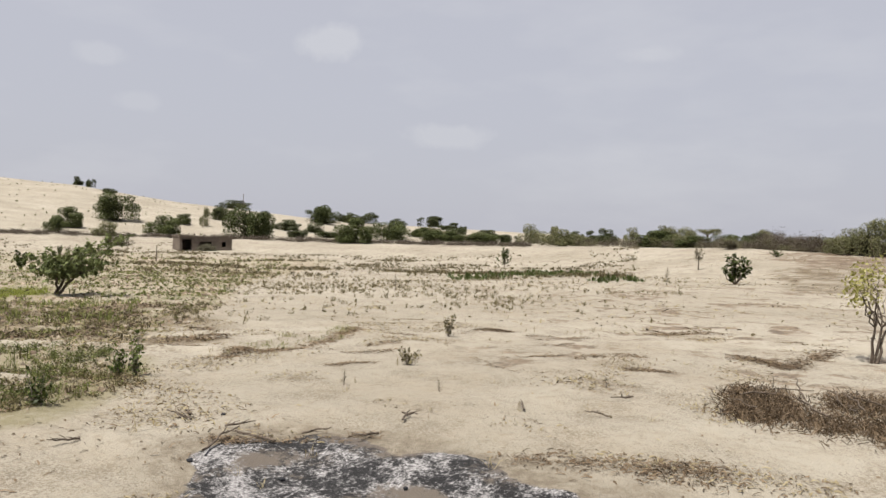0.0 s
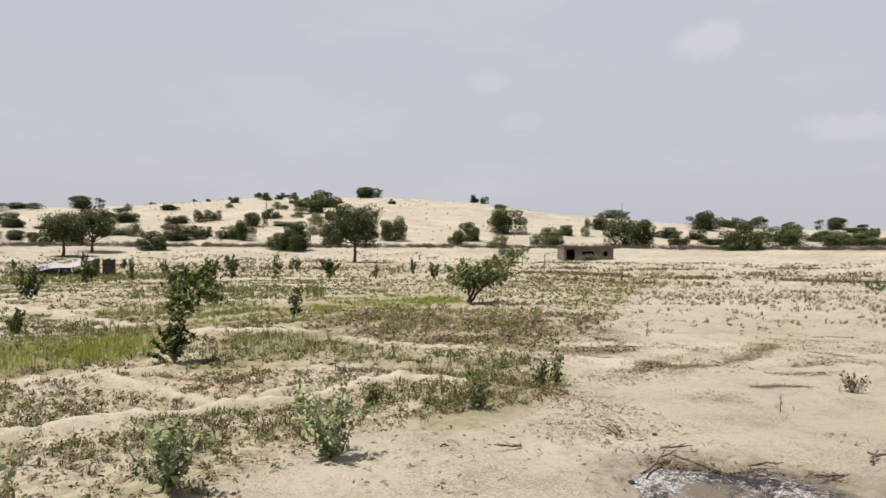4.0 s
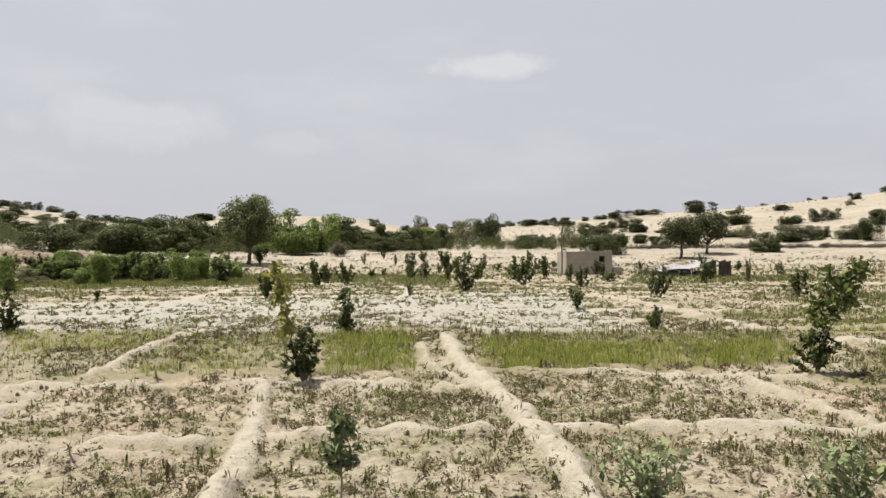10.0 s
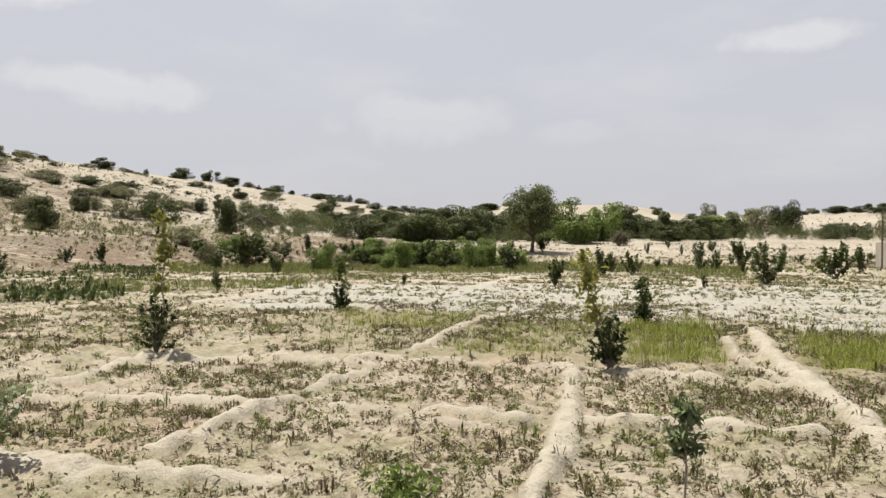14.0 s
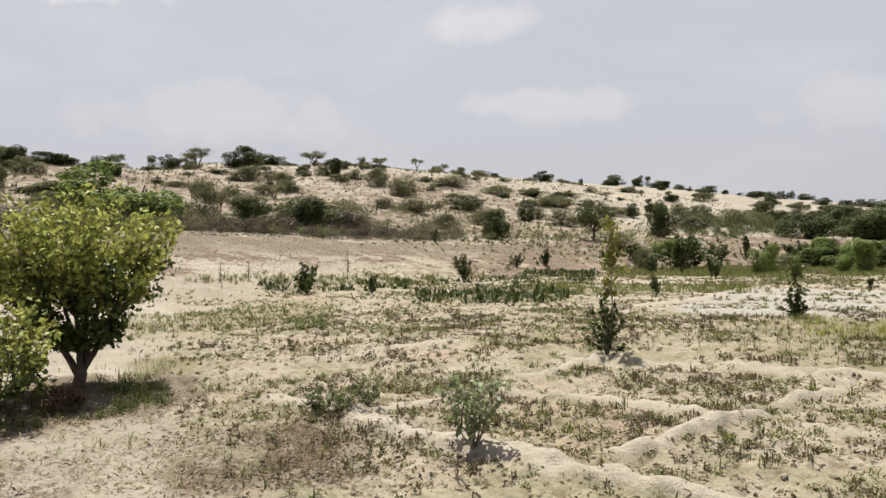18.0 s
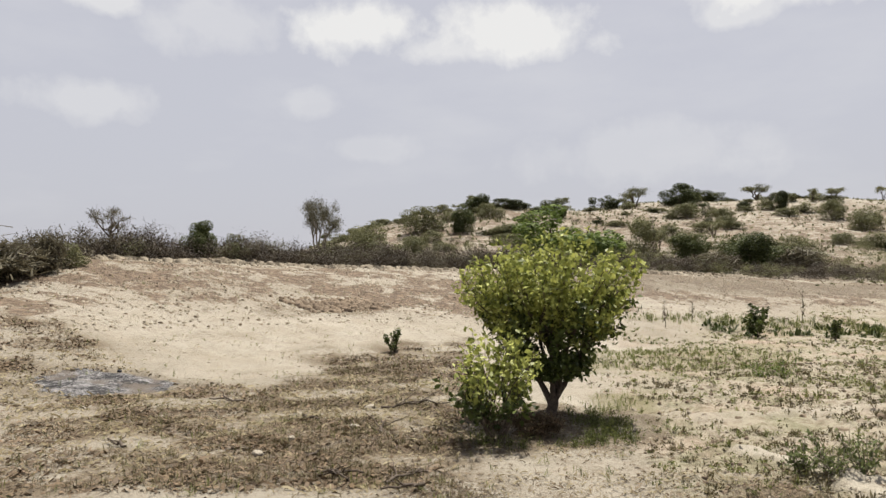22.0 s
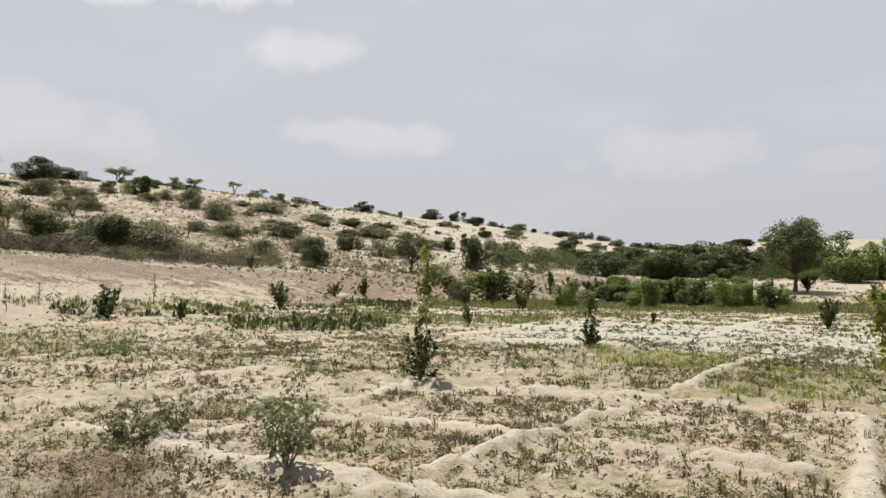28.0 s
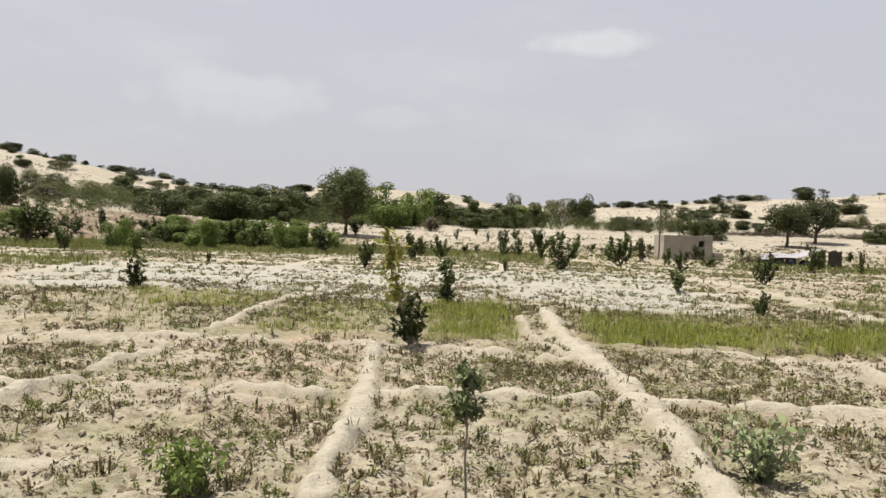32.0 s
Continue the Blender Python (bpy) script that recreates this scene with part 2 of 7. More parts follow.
CHARCOAL = plain("charcoal", (0.008, 0.008, 0.009), (0.04, 0.04, 0.044), 30)

soil = Nodes("sandy_soil", 0.95)
big, mid_, fine = soil.noise(0.11, 4, 0.55), soil.noise(0.9, 5, 0.6), soil.noise(9.0, 6, 0.7)
tiny = soil.noise(60.0, 3, 0.7)
sand = soil.mix(soil.span(big, 0.35, 0.68), (0.232, 0.204, 0.159), (0.325, 0.292, 0.236))
sand = soil.mix(soil.math("MULTIPLY", soil.span(mid_, 0.45, 0.68), 0.6), sand, (0.233, 0.197, 0.146))
crust = soil.math("MULTIPLY", soil.span(fine, 0.5, 0.66), 0.5)
sand = soil.mix(crust, sand, (0.184, 0.147, 0.102))
speck = soil.math("MULTIPLY", soil.span(soil.math("ADD", soil.math("MULTIPLY", soil.noise(46.0, 5, 0.75), 0.75), soil.math("MULTIPLY", soil.noise(1.5, 5, 0.65), 0.4)), 0.6, 0.66), 0.6)
sand = soil.mix(speck, sand, (0.104, 0.0799, 0.0542))
sand = soil.mix(soil.math("MULTIPLY", soil.attr("crest"), soil.span(fine, 0.7, 0.45)), sand, (0.315, 0.282, 0.222))
pink = soil.mix(soil.span(soil.noise(0.45, 4, 0.6), 0.5, 0.68), (0.285, 0.251, 0.186), (0.31, 0.236, 0.177))
clod = soil.mix(soil.span(fine, 0.33, 0.56), (0.165, 0.124, 0.086), pink)
ground_c = soil.mix(soil.math("MULTIPLY", soil.attr("plot"), soil.span(mid_, 0.15, 0.5)), sand, clod)
mat_cover = soil.span(soil.math("ADD", soil.math("MULTIPLY", soil.noise(1.15, 6, 0.68), 0.7), soil.math("MULTIPLY", soil.noise(0.24, 3, 0.5), 0.3)), 0.475, 0.56)
ground_c = soil.mix(soil.math("MULTIPLY", soil.math("MULTIPLY", soil.attr("plot"), mat_cover), 0.6), ground_c, soil.mix(soil.span(fine, 0.36, 0.6), (0.088, 0.085, 0.041), (0.19, 0.18, 0.102)))
ground_c = soil.mix(soil.math("MULTIPLY", soil.attr("pale"), soil.span(mid_, 0.25, 0.55)), ground_c, (0.268, 0.255, 0.218))
ground_c = soil.mix(soil.math("MULTIPLY", soil.attr("green"), soil.span(fine, 0.2, 0.5)), ground_c, (0.139, 0.121, 0.0575))
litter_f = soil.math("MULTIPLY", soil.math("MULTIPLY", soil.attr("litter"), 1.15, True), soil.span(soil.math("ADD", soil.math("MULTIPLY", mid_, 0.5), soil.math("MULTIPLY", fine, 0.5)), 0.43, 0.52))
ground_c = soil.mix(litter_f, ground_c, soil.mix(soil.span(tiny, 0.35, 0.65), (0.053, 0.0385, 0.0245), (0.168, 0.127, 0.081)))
earth = soil.mix(soil.span(soil.noise(5.0, 6, 0.7), 0.38, 0.62), (0.06, 0.041, 0.028), (0.18, 0.13, 0.088))
streak = soil.span(soil.math("ADD", soil.math("ADD", soil.math("MULTIPLY", soil.noise(1.3, 9, 0.72), 0.65), soil.math("MULTIPLY", soil.noise(0.35, 4, 0.6), 0.35)), soil.math("MULTIPLY", soil.attr("brown"), 0.11)), 0.545, 0.578)
ground_c = soil.mix(soil.math("MULTIPLY", soil.span(soil.attr("brown"), 0.0, 0.25), soil.math("MULTIPLY", streak, 0.95)), ground_c, earth)
ash_f = soil.span(soil.math("ADD", soil.attr("ash"), soil.math("MULTIPLY", soil.math("SUBTRACT", soil.noise(14.0, 5, 0.7), 0.5), 1.1)), 0.36, 0.56)
ash_white = soil.mix(soil.span(tiny, 0.36, 0.6), (0.05, 0.046, 0.044), (0.37, 0.352, 0.345))
ash_c = soil.mix(soil.span(soil.math("ADD", soil.math("MULTIPLY", soil.noise(25.0, 8, 0.82), 0.62), soil.math("MULTIPLY", soil.noise(3.6, 4, 0.65), 0.38)), 0.48, 0.55), (0.017, 0.016, 0.016), ash_white)
ash_c = soil.mix(soil.span(soil.math("ADD", soil.math("MULTIPLY", soil.noise(1.6, 3, 0.5), 0.7), soil.math("MULTIPLY", soil.noise(19.0, 5, 0.7), 0.3)), 0.505, 0.57), ash_c, (0.105, 0.087, 0.071))
# one dark tone: scorched ash rims, bank earth, and the tree's painted shadow
ground_c = soil.mix(soil.math("MULTIPLY", soil.attr("scorch_earth_shade"), soil.span(fine, 0.25, 0.6)), ground_c, (0.132, 0.107, 0.077))
ground_c = soil.mix(ash_f, ground_c, ash_c)
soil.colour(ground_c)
rolling = soil.math("MULTIPLY", soil.noise(2.6, 6, 0.62), soil.math("ADD", 1.3, soil.math("MULTIPLY", soil.attr("brown"), 3.5)))
soil.bump(soil.math("ADD", soil.math("ADD", fine, soil.math("MULTIPLY", tiny, 0.4)), rolling), 0.85, 0.04)
SOIL = soil.mat

# ---- the lie of the land ----
# bearing (degrees left of +y): where the bank starts, where its scrub row stands, that row's height, the crest's distance and height
VALLEY = [
    (-125, 40, 90, 1.2, 300, 2.5), (-100, 40, 75, 1.2, 300, 3.0), (-88, 45, 85, 1.9, 300, 3.6), (-79, 60, 105, 1.7, 310, 5.2),
    (-68, 90, 125, 1.4, 320, 7.6), (-57, 100, 130, 1.3, 330, 10.0), (-46, 105, 132, 1.4, 330, 15.5), (-38.8, 105, 132, 1.4, 320, 20.3),
    (-32, 105, 132, 1.4, 320, 22.4), (-22.8, 105, 132, 1.4, 330, 21.8), (-14.4, 105, 132, 1.5, 340, 18.2), (-3.6, 100, 130, 1.3, 360, 15.4),
    (3.6, 95, 125, 1.2, 380, 12.5), (11, 95, 125, 1.0, 400, 12.8),
]
VALLEY_WEST = [
    (15, 95, 125, 1.0, 410, 18.4), (23.5, 90, 118, 0.9, 420, 20.6), (30, 85, 110, 1.1, 380, 13.9), (35, 75, 98, 1.6, 350, 17.0),
    (40.7, 65, 86, 1.9, 300, 18.3), (47.6, 55, 76, 2.0, 260, 20.7), (54, 45, 68, 2.0, 225, 21.2), (60, 38, 60, 2.1, 205, 22.0),
    (66, 32, 54, 2.35, 190, 22.2), (72, 28, 50, 2.6, 180, 21.9), (79, 24, 46, 2.8, 170, 21.2), (83, 22, 44, 2.9, 165, 19.1),
    (90, 20, 42, 2.9, 165, 20.2), (95, 19, 40, 2.95, 160, 18.6), (99, 18, 38, 3.0, 155, 15.4), (104, 17, 37, 3.05, 150, 10.5),
    (111, 15, 34, 3.15, 150, 5.5), (119, 13, 31, 3.1, 150, 4.0), (126, 12, 24, 1.9, 150, 3.4), (145, 14, 40, 1.8, 200, 3.0),
    (190, 40, 90, 1.2, 300, 2.5), (235, 40, 90, 1.2, 300, 2.5),
]
LAND = np.array(VALLEY + VALLEY_WEST, float)


def hashed(ix, iy, seed):
    n = (ix * 374761393 + iy * 668265263 + seed * 974634777) & 0xFFFFFFFF
    n = ((n ^ (n >> 13)) * 1274126177) & 0xFFFFFFFF
    return ((n ^ (n >> 16)) & 0xFFFF) / 65535.0


def grain(x, y, size, seed=0):
    """Smooth value noise from -1 to 1 with cells of that many metres."""
    x, y = np.asarray(x, float) / size, np.asarray(y, float) / size
    ix, iy = np.floor(x).astype(np.int64), np.floor(y).astype(np.int64)
    u, v = x - ix, y - iy
    u, v = u * u * (3 - 2 * u), v * v * (3 - 2 * v)
    low = hashed(ix, iy, seed) * (1 - u) + hashed(ix + 1, iy, seed) * u
    high = hashed(ix, iy + 1, seed) * (1 - u) + hashed(ix + 1, iy + 1, seed) * u
    return 2 * (low * (1 - v) + high * v) - 1


def ease(t):
    t = np.clip(t, 0, 1)
    return t * t * (3 - 2 * t)


def base_height(x, y):
    """Valley floor, banks and dunes, without the small relief of the field."""
    x, y = np.asarray(x, float), np.asarray(y, float)
    r = np.hypot(x, y) + 1e-6
    a = np.degrees(np.arctan2(-x, y))
    a = np.where(a < -125, a + 360, a)
    start, row, row_z, crest, crest_z = (np.interp(a, LAND[:, 0], LAND[:, k]) for k in range(1, 6))
    floor = -0.75 * ease((r - 22) / 45) * (1 - 0.5 * ease((r - 75) / 30)) * ease((55 - a) / 25) * ease((a + 95) / 30)
    floor = floor + 0.12 * ease((r - 2) / 4) * (1 - ease((r - 10) / 15))
    up = np.clip((r - start) / (row - start), 0, 1)
    z = floor + (row_z - floor) * (0.55 * up + 0.45 * ease(up))
    s = np.clip((r - row) / (crest - row), 0, 1)
    rise = 0.45 * s + 0.55 * ease(s)
    rough = s * (1 - s) * 4
    z = z + (crest_z - row_z) * rise + rough * (1.3 * grain(x, y, 34, 1) + 0.6 * grain(x, y, 13, 2)) * np.clip((crest_z - row_z) / 18, 0, 1)
    fall = np.clip((r - crest) / (1.2 * crest), 0, 1)
    z = z - (crest_z - 1.0) * 0.8 * ease(fall)
    return z + np.clip(r / 60, 0, 1) * 0.12 * grain(x, y, 9, 3)
# ---- end of the land ----

# ---- ways to build ----
def mesh_from(name, verts, faces):
    """A mesh from arrays; faces all with the same number of corners."""
    verts, faces = np.asarray(verts, np.float32), np.asarray(faces, np.int32)
    me = bpy.data.meshes.new(name)
    me.vertices.add(len(verts))
    me.vertices.foreach_set("co", verts.ravel())
    me.loops.add(faces.size)
    me.loops.foreach_set("vertex_index", faces.ravel())
    me.polygons.add(len(faces))
    me.polygons.foreach_set("loop_start", np.arange(len(faces), dtype=np.int32) * faces.shape[1])
    me.update(calc_edges=True)
    return me


def part(name, me, material, parent=None, label=""):
    """One mesh object, under a thing or a part where one is given."""
    if isinstance(me, bmesh.types.BMesh):
        bm, me = me, bpy.data.meshes.new(name)
        bm.to_mesh(me)
        bm.free()
    if not me.materials:
        me.materials.append(material)
    ob = new(name, me)
    if parent is not None:
        ob.parent = parent
    return tagged(ob, label)


def joined(chunks):
    """One pair of arrays from many, all with faces of as many corners."""
    at, vs, fs = 0, [], []
    for v, f in chunks:
        vs.append(v)
        fs.append(np.asarray(f) + at)
        at += len(v)
    return np.concatenate(vs), np.concatenate(fs)


def tube(points, radii, sides=6):
    """A tapering limb along points."""
    points = [Vector(p) for p in points]
    verts, faces = [], []
    for k, p in enumerate(points):
        ahead = (points[min(k + 1, len(points) - 1)] - points[max(k - 1, 0)]).normalized()
        u = ahead.cross((0.31, 0.9, 0.17)).normalized()
        v = ahead.cross(u)
        for s in range(sides):
            c = 2 * math.pi * s / sides
            verts.append(p + radii[k] * (math.cos(c) * u + math.sin(c) * v))
    for k in range(len(points) - 1):
        for s in range(sides):
            a, b = k * sides + s, k * sides + (s + 1) % sides
            faces.append((a, b, b + sides, a + sides))
    return np.array(verts), np.array(faces)


def limb(rng, start, end, r0, r1, bend=0.12, steps=5, sides=6):
    start, end = np.array(start, float), np.array(end, float)
    size = np.linalg.norm(end - start)
    pts = []
    for k in range(steps + 1):
        t = k / steps
        wob = rng.normal(0, bend * size * 0.35, 3) * math.sin(math.pi * t)
        pts.append(start + (end - start) * t + wob)
    return tube(pts, [r0 + (r1 - r0) * k / steps for k in range(steps + 1)], sides), pts


def leaf_quads(rng, at, out, size, slim=0.5, up=0.5, spread=0.35):
    """A folded leaf at each place: a kite of four corners, facing mostly outward and up."""
    n = len(at)
    face = rng.normal(0, 1, (n, 3)) + 0.8 * out + np.array([0, 0, up])
    face /= np.linalg.norm(face, axis=1, keepdims=True)
    along = np.cross(face, rng.normal(0, 1, (n, 3)))
    along /= np.linalg.norm(along, axis=1, keepdims=True) + 1e-9
    side = np.cross(face, along)
    s = size * (1 + spread * rng.uniform(-1, 1, (n, 1)))
    fold = face * s * 0.12
    v = np.stack([at - along * s * 0.5, at + side * s * slim * 0.5 + fold, at + along * s * 0.5, at - side * s * slim * 0.5 + fold], 1)
    return v.reshape(-1, 3), np.arange(4 * n).reshape(-1, 4)


def crown_points(rng, blobs, n, clumps=14, tight=0.24, hollow=0.8):
    """Places for leaves: in small clumps over the shells of a few blobs, with gaps between the clumps."""
    blobs = np.array(blobs, float)
    weight = (blobs[:, 3] * blobs[:, 4] * blobs[:, 5]) ** (2 / 3)
    counts = np.maximum(1, (n * weight / weight.sum()).astype(int))
    at, out = [], []
    for (cx, cy, cz, rx, ry, rz), m in zip(blobs, counts):
        d = rng.normal(0, 1, (clumps, 3))
        d /= np.linalg.norm(d, axis=1, keepdims=True)
        d *= rng.uniform(hollow * 0.55, hollow * 1.08, (clumps, 1))
        own = rng.uniform(0.6, 1.25, clumps)
        k = rng.integers(0, clumps, m)
        p = d[k] + rng.normal(0, tight, (m, 3)) * own[k, None]
        o = p / (np.linalg.norm(p, axis=1, keepdims=True) + 1e-6)
        at.append(p * (rx, ry, rz) + (cx, cy, cz))
        out.append(o)
    return np.concatenate(at), np.concatenate(out)


def crown(rng, blobs, n, size, clumps=14, tight=0.24, slim=0.55, floor=0.02, hollow=0.8):
    at, out = crown_points(rng, blobs, n, clumps, tight, hollow)
    keep = at[:, 2] > floor
    return leaf_quads(rng, at[keep], out[keep], size, slim)


def twigs(rng, n, length, width, blobs, up=0.6):
    """Thin straight twigs in a loose heap."""
    at, out = crown_points(rng, blobs, n, 20, 0.3, 0.6)
    d = rng.normal(0, 1, (len(at), 3)) + out * 0.4 + np.array([0, 0, up])
    d /= np.linalg.norm(d, axis=1, keepdims=True)
    side = np.cross(d, rng.normal(0, 1, d.shape))
    side /= np.linalg.norm(side, axis=1, keepdims=True) + 1e-9
    s = length * rng.uniform(0.5, 1.3, (len(at), 1))
    v = np.stack([at - d * s * 0.5 - side * width * 0.5, at - d * s * 0.5 + side * width * 0.5, at + d * s * 0.5 + side * width * 0.25, at + d * s * 0.5 - side * width * 0.25], 1).reshape(-1, 3)
    v[:, 2] = np.maximum(v[:, 2], 0.004)
    return v, np.arange(4 * len(at)).reshape(-1, 4)


def box(x0, y0, z0, x1, y1, z1, bevel=0.0):
    bm = bmesh.new()
    bmesh.ops.create_cube(bm, size=1.0, matrix=Matrix.LocRotScale(((x0 + x1) / 2, (y0 + y1) / 2, (z0 + z1) / 2), None, (x1 - x0, y1 - y0, z1 - z0)))
    if bevel:
        bmesh.ops.bevel(bm, geom=bm.edges[:], offset=bevel, segments=2, affect="EDGES")
    return bm


# ---- ground ----
BUNDS = []
ZONES = []


def bund(points, height, width):
    BUNDS.append((np.array(points, float), height, width))


WRACKS = []


def wrack(points, width):
    WRACKS.append((np.array(points, float), width))


def zone(kind, points, density=0.0, height=0.0):
    ZONES.append((kind, np.array(points, float), density, height))


bund([(-6.79, 6.72), (-6.1, 7.15), (-5.4, 7.4), (-4.9, 7.55), (-4.0, 7.6), (-3.34, 7.68), (-2.6, 7.95), (-1.7, 8.1), (-0.54, 8.1)], 0.11, 0.26)
bund([(-0.55, 8.86), (0.05, 8.97), (0.69, 9.05), (1.4, 9.04), (2.29, 8.83), (2.9, 8.76)], 0.11, 0.26)
bund([(-2.84, 7.85), (-2.65, 7.55), (-2.34, 6.62), (-2.08, 5.85), (-1.9, 5.18), (-1.77, 4.6), (-1.65, 4.11), (-1.54, 3.7)], 0.14, 0.36)
bund([(-1.95, 5.85), (-1.5, 5.91), (-1.03, 6.02), (-0.62, 6.1), (-0.26, 6.16)], 0.12, 0.26)
bund([(-1.5, 12.6), (-1.2, 11.2), (-0.95, 10.02), (-0.59, 8.57), (-0.3, 7.72), (-0.04, 6.89), (0.15, 6.02), (0.3, 5.32), (0.45, 4.7), (0.6, 4.0)], 0.17, 0.5)
bund([(-1.79, 11.8), (-1.35, 9.79), (-1.0, 8.82), (-0.54, 8.07)], 0.13, 0.24)
bund([(0.3, 6.3), (0.78, 6.4), (1.26, 6.45), (1.8, 6.5), (2.42, 6.55), (2.81, 6.56), (3.23, 6.55), (3.67, 6.6), (4.27, 6.75), (4.83, 6.8), (5.15, 6.62), (5.3, 6.2)], 0.13, 0.34)
bund([(2.3, 8.57), (2.5, 7.86), (2.72, 7.24), (2.81, 6.6)], 0.11, 0.28)
bund([(2.94, 6.66), (3.5, 6.9), (3.95, 7.09)], 0.1, 0.28)
bund([(4.5, 12.56), (5.14, 12.45), (5.8, 12.0), (6.1, 10.75), (6.2, 9.6), (6.62, 8.75), (7.05, 7.9), (7.5, 7.0), (7.95, 5.85)], 0.1, 0.85)
bund([(-2.18, 39.30), (-0.2, 30.8), (1.82, 26.3), (2.85, 21.2), (3.45, 17.4), (3.72, 15.1), (3.85, 14.08)], 0.1, 0.95)
bund([(3.6, 14.37), (5.14, 14.32), (7.09, 15.2)], 0.1, 0.7)
bund([(-5.03, 8.28), (-5.33, 9.35), (-5.65, 10.7), (-6.1, 12.45), (-5.86, 12.84)], 0.13, 0.28)
bund([(-5.99, 12.70), (-2.13, 13.26), (1.61, 13.72), (4.17, 13.50)], 0.07, 0.3)
bund([(-4.65, 6.67), (-4.64, 6.06), (-4.56, 5.63)], 0.12, 0.28)
bund([(-4.44, 5.26), (-4.5, 4.85), (-4.36, 4.35), (-4.22, 3.92), (-4.23, 3.57)], 0.14, 0.32)
bund([(-6.59, 4.1), (-6.1, 4.4), (-5.66, 4.58), (-5.1, 4.74), (-4.69, 4.85)], 0.12, 0.3)
bund([(-7.02, 4.47), (-6.73, 4.73), (-6.11, 4.86)], 0.09, 0.26)
bund([(-6.9, 4.4), (-7.0, 4.9), (-7.3, 5.52), (-7.72, 6.38)], 0.13, 0.3)
bund([(-7.72, 6.38), (-7.05, 6.5), (-6.45, 6.75), (-5.66, 7.08), (-4.84, 7.05)], 0.12, 0.28)
bund([(-3.96, 5.2), (-3.5, 5.18), (-3.11, 5.35), (-2.73, 5.46), (-2.37, 5.57)], 0.12, 0.27)
bund([(-3.14, 5.0), (-2.85, 5.1), (-2.47, 5.2)], 0.09, 0.25)
bund([(-7.42, 2.05), (-6.95, 2.3), (-6.5, 2.55), (-5.92, 2.5), (-5.44, 2.66), (-5.07, 2.84), (-4.72, 3.01), (-4.25, 3.07)], 0.13, 0.5)
bund([(-4.19, 3.14), (-3.99, 3.29), (-3.66, 3.32), (-3.34, 3.45), (-3.04, 3.55)], 0.12, 0.36)
bund([(-6.39, 2.7), (-6.54, 3.03), (-6.55, 3.43)], 0.1, 0.3)
bund([(-9.44, 0.95), (-9.3, 2.13), (-9.86, 3.88), (-10.3, 5.52)], 0.07, 0.9)
bund([(-25.87, 6.32), (-20.82, 10.22), (-20.02, 17.13), (-18.93, 21.90)], 0.06, 0.3)
bund([(-18.72, 5.74), (-16.48, 9.10), (-13.97, 11.95), (-9.77, 12.71)], 0.06, 0.3)
bund([(-11.76, 12.58), (-9.65, 13.19), (-6.35, 13.21)], 0.06, 0.35)
FIELD_EDGE = np.array([(-3.0, -1.0), (-0.5, 1.6), (1.4, 3.0), (2.2, 4.6), (3.1, 4.9), (3.6, 4.95), (4.2, 5.15), (5.0, 5.25), (5.5, 5.35), (5.95, 5.8), (6.4, 6.6), (7.3, 7.6), (10.4, 9.1), (14, 11.2), (21, 17.0), (75, 48), (75, 140), (-140, 140), (-140, -60)])
zone("green_vivid", [(-2.40, 8.68), (-1.31, 8.89), (-2.10, 13.08), (-3.61, 12.65)], 60, 0.28)
zone("green_vivid", [(-0.41, 8.99), (3.17, 9.84), (3.88, 12.12), (-0.93, 11.64)], 60, 0.28)
zone("green_dull", [(-1.00, 11.76), (3.92, 12.25), (4.43, 13.89), (-1.38, 12.99)], 34, 0.26)
zone("green_vivid", [(-4.82, 8.13), (-2.77, 8.52), (-3.93, 12.07), (-5.55, 11.81)], 20, 0.2)
zone("green_vivid", [(-9.71, 12.45), (-6.53, 13.55), (-5.67, 10.47), (-7.14, 9.75)], 24, 0.22)
zone("green_dull", [(3.43, 16.54), (6.67, 14.08), (8.57, 18.26), (4.86, 19.33)], 22, 0.24)
zone("green_vivid", [(7.53, 14.82), (12.96, 15.61), (16.03, 20.14), (9.94, 19.37)], 22, 0.15)
zone("green_dull", [(3.56, 9.33), (5.75, 8.99), (6.40, 11.45), (4.83, 11.83)], 26, 0.26)
zone("green_vivid", [(-1.77, 8.97), (-1.32, 8.92), (-2.17, 13.29), (-2.90, 13.51)], 22, 0.26)
zone("green_vivid", [(8.63, 15.87), (11.99, 14.77), (14.92, 18.57), (10.97, 20.45)], 16, 0.13)
zone("green_vivid", [(4.2, 13.9), (7.1, 17.2), (10.7, 18.6), (15.0, 18.7), (13.0, 15.9), (8.3, 13.6), (5.4, 12.9)], 24, 0.16)
zone("green_dull", [(4.43, 11.9), (5.66, 11.4), (5.96, 9.1), (4.9, 8.8), (3.36, 8.8)], 30, 0.16)
zone("crop_dark", [(-27.47, 7.20), (-25.17, 12.34), (-31.98, 15.67), (-30.28, 7.93)], 12, 0.42)
zone("crop_dark", [(-18.42, 8.89), (-16.02, 12.51), (-19.73, 15.41), (-24.23, 11.88)], 14, 0.42)
zone("crop_dark", [(-28.48, 19.06), (-25.02, 21.10), (-37.61, 31.74), (-37.58, 25.95)], 10, 0.4)
zone("crop_dark", [(-30.5, 15.5), (-34.0, 21.5), (-29.0, 23.5), (-23.0, 19.0), (-21.5, 14.0)], 5, 0.34)
zone("crop_dark", [(31.81, 13.92), (42.40, 13.31), (49.49, 10.97), (59.78, 13.37), (64.46, 20.58), (39.87, 17.63)], 3, 0.5)
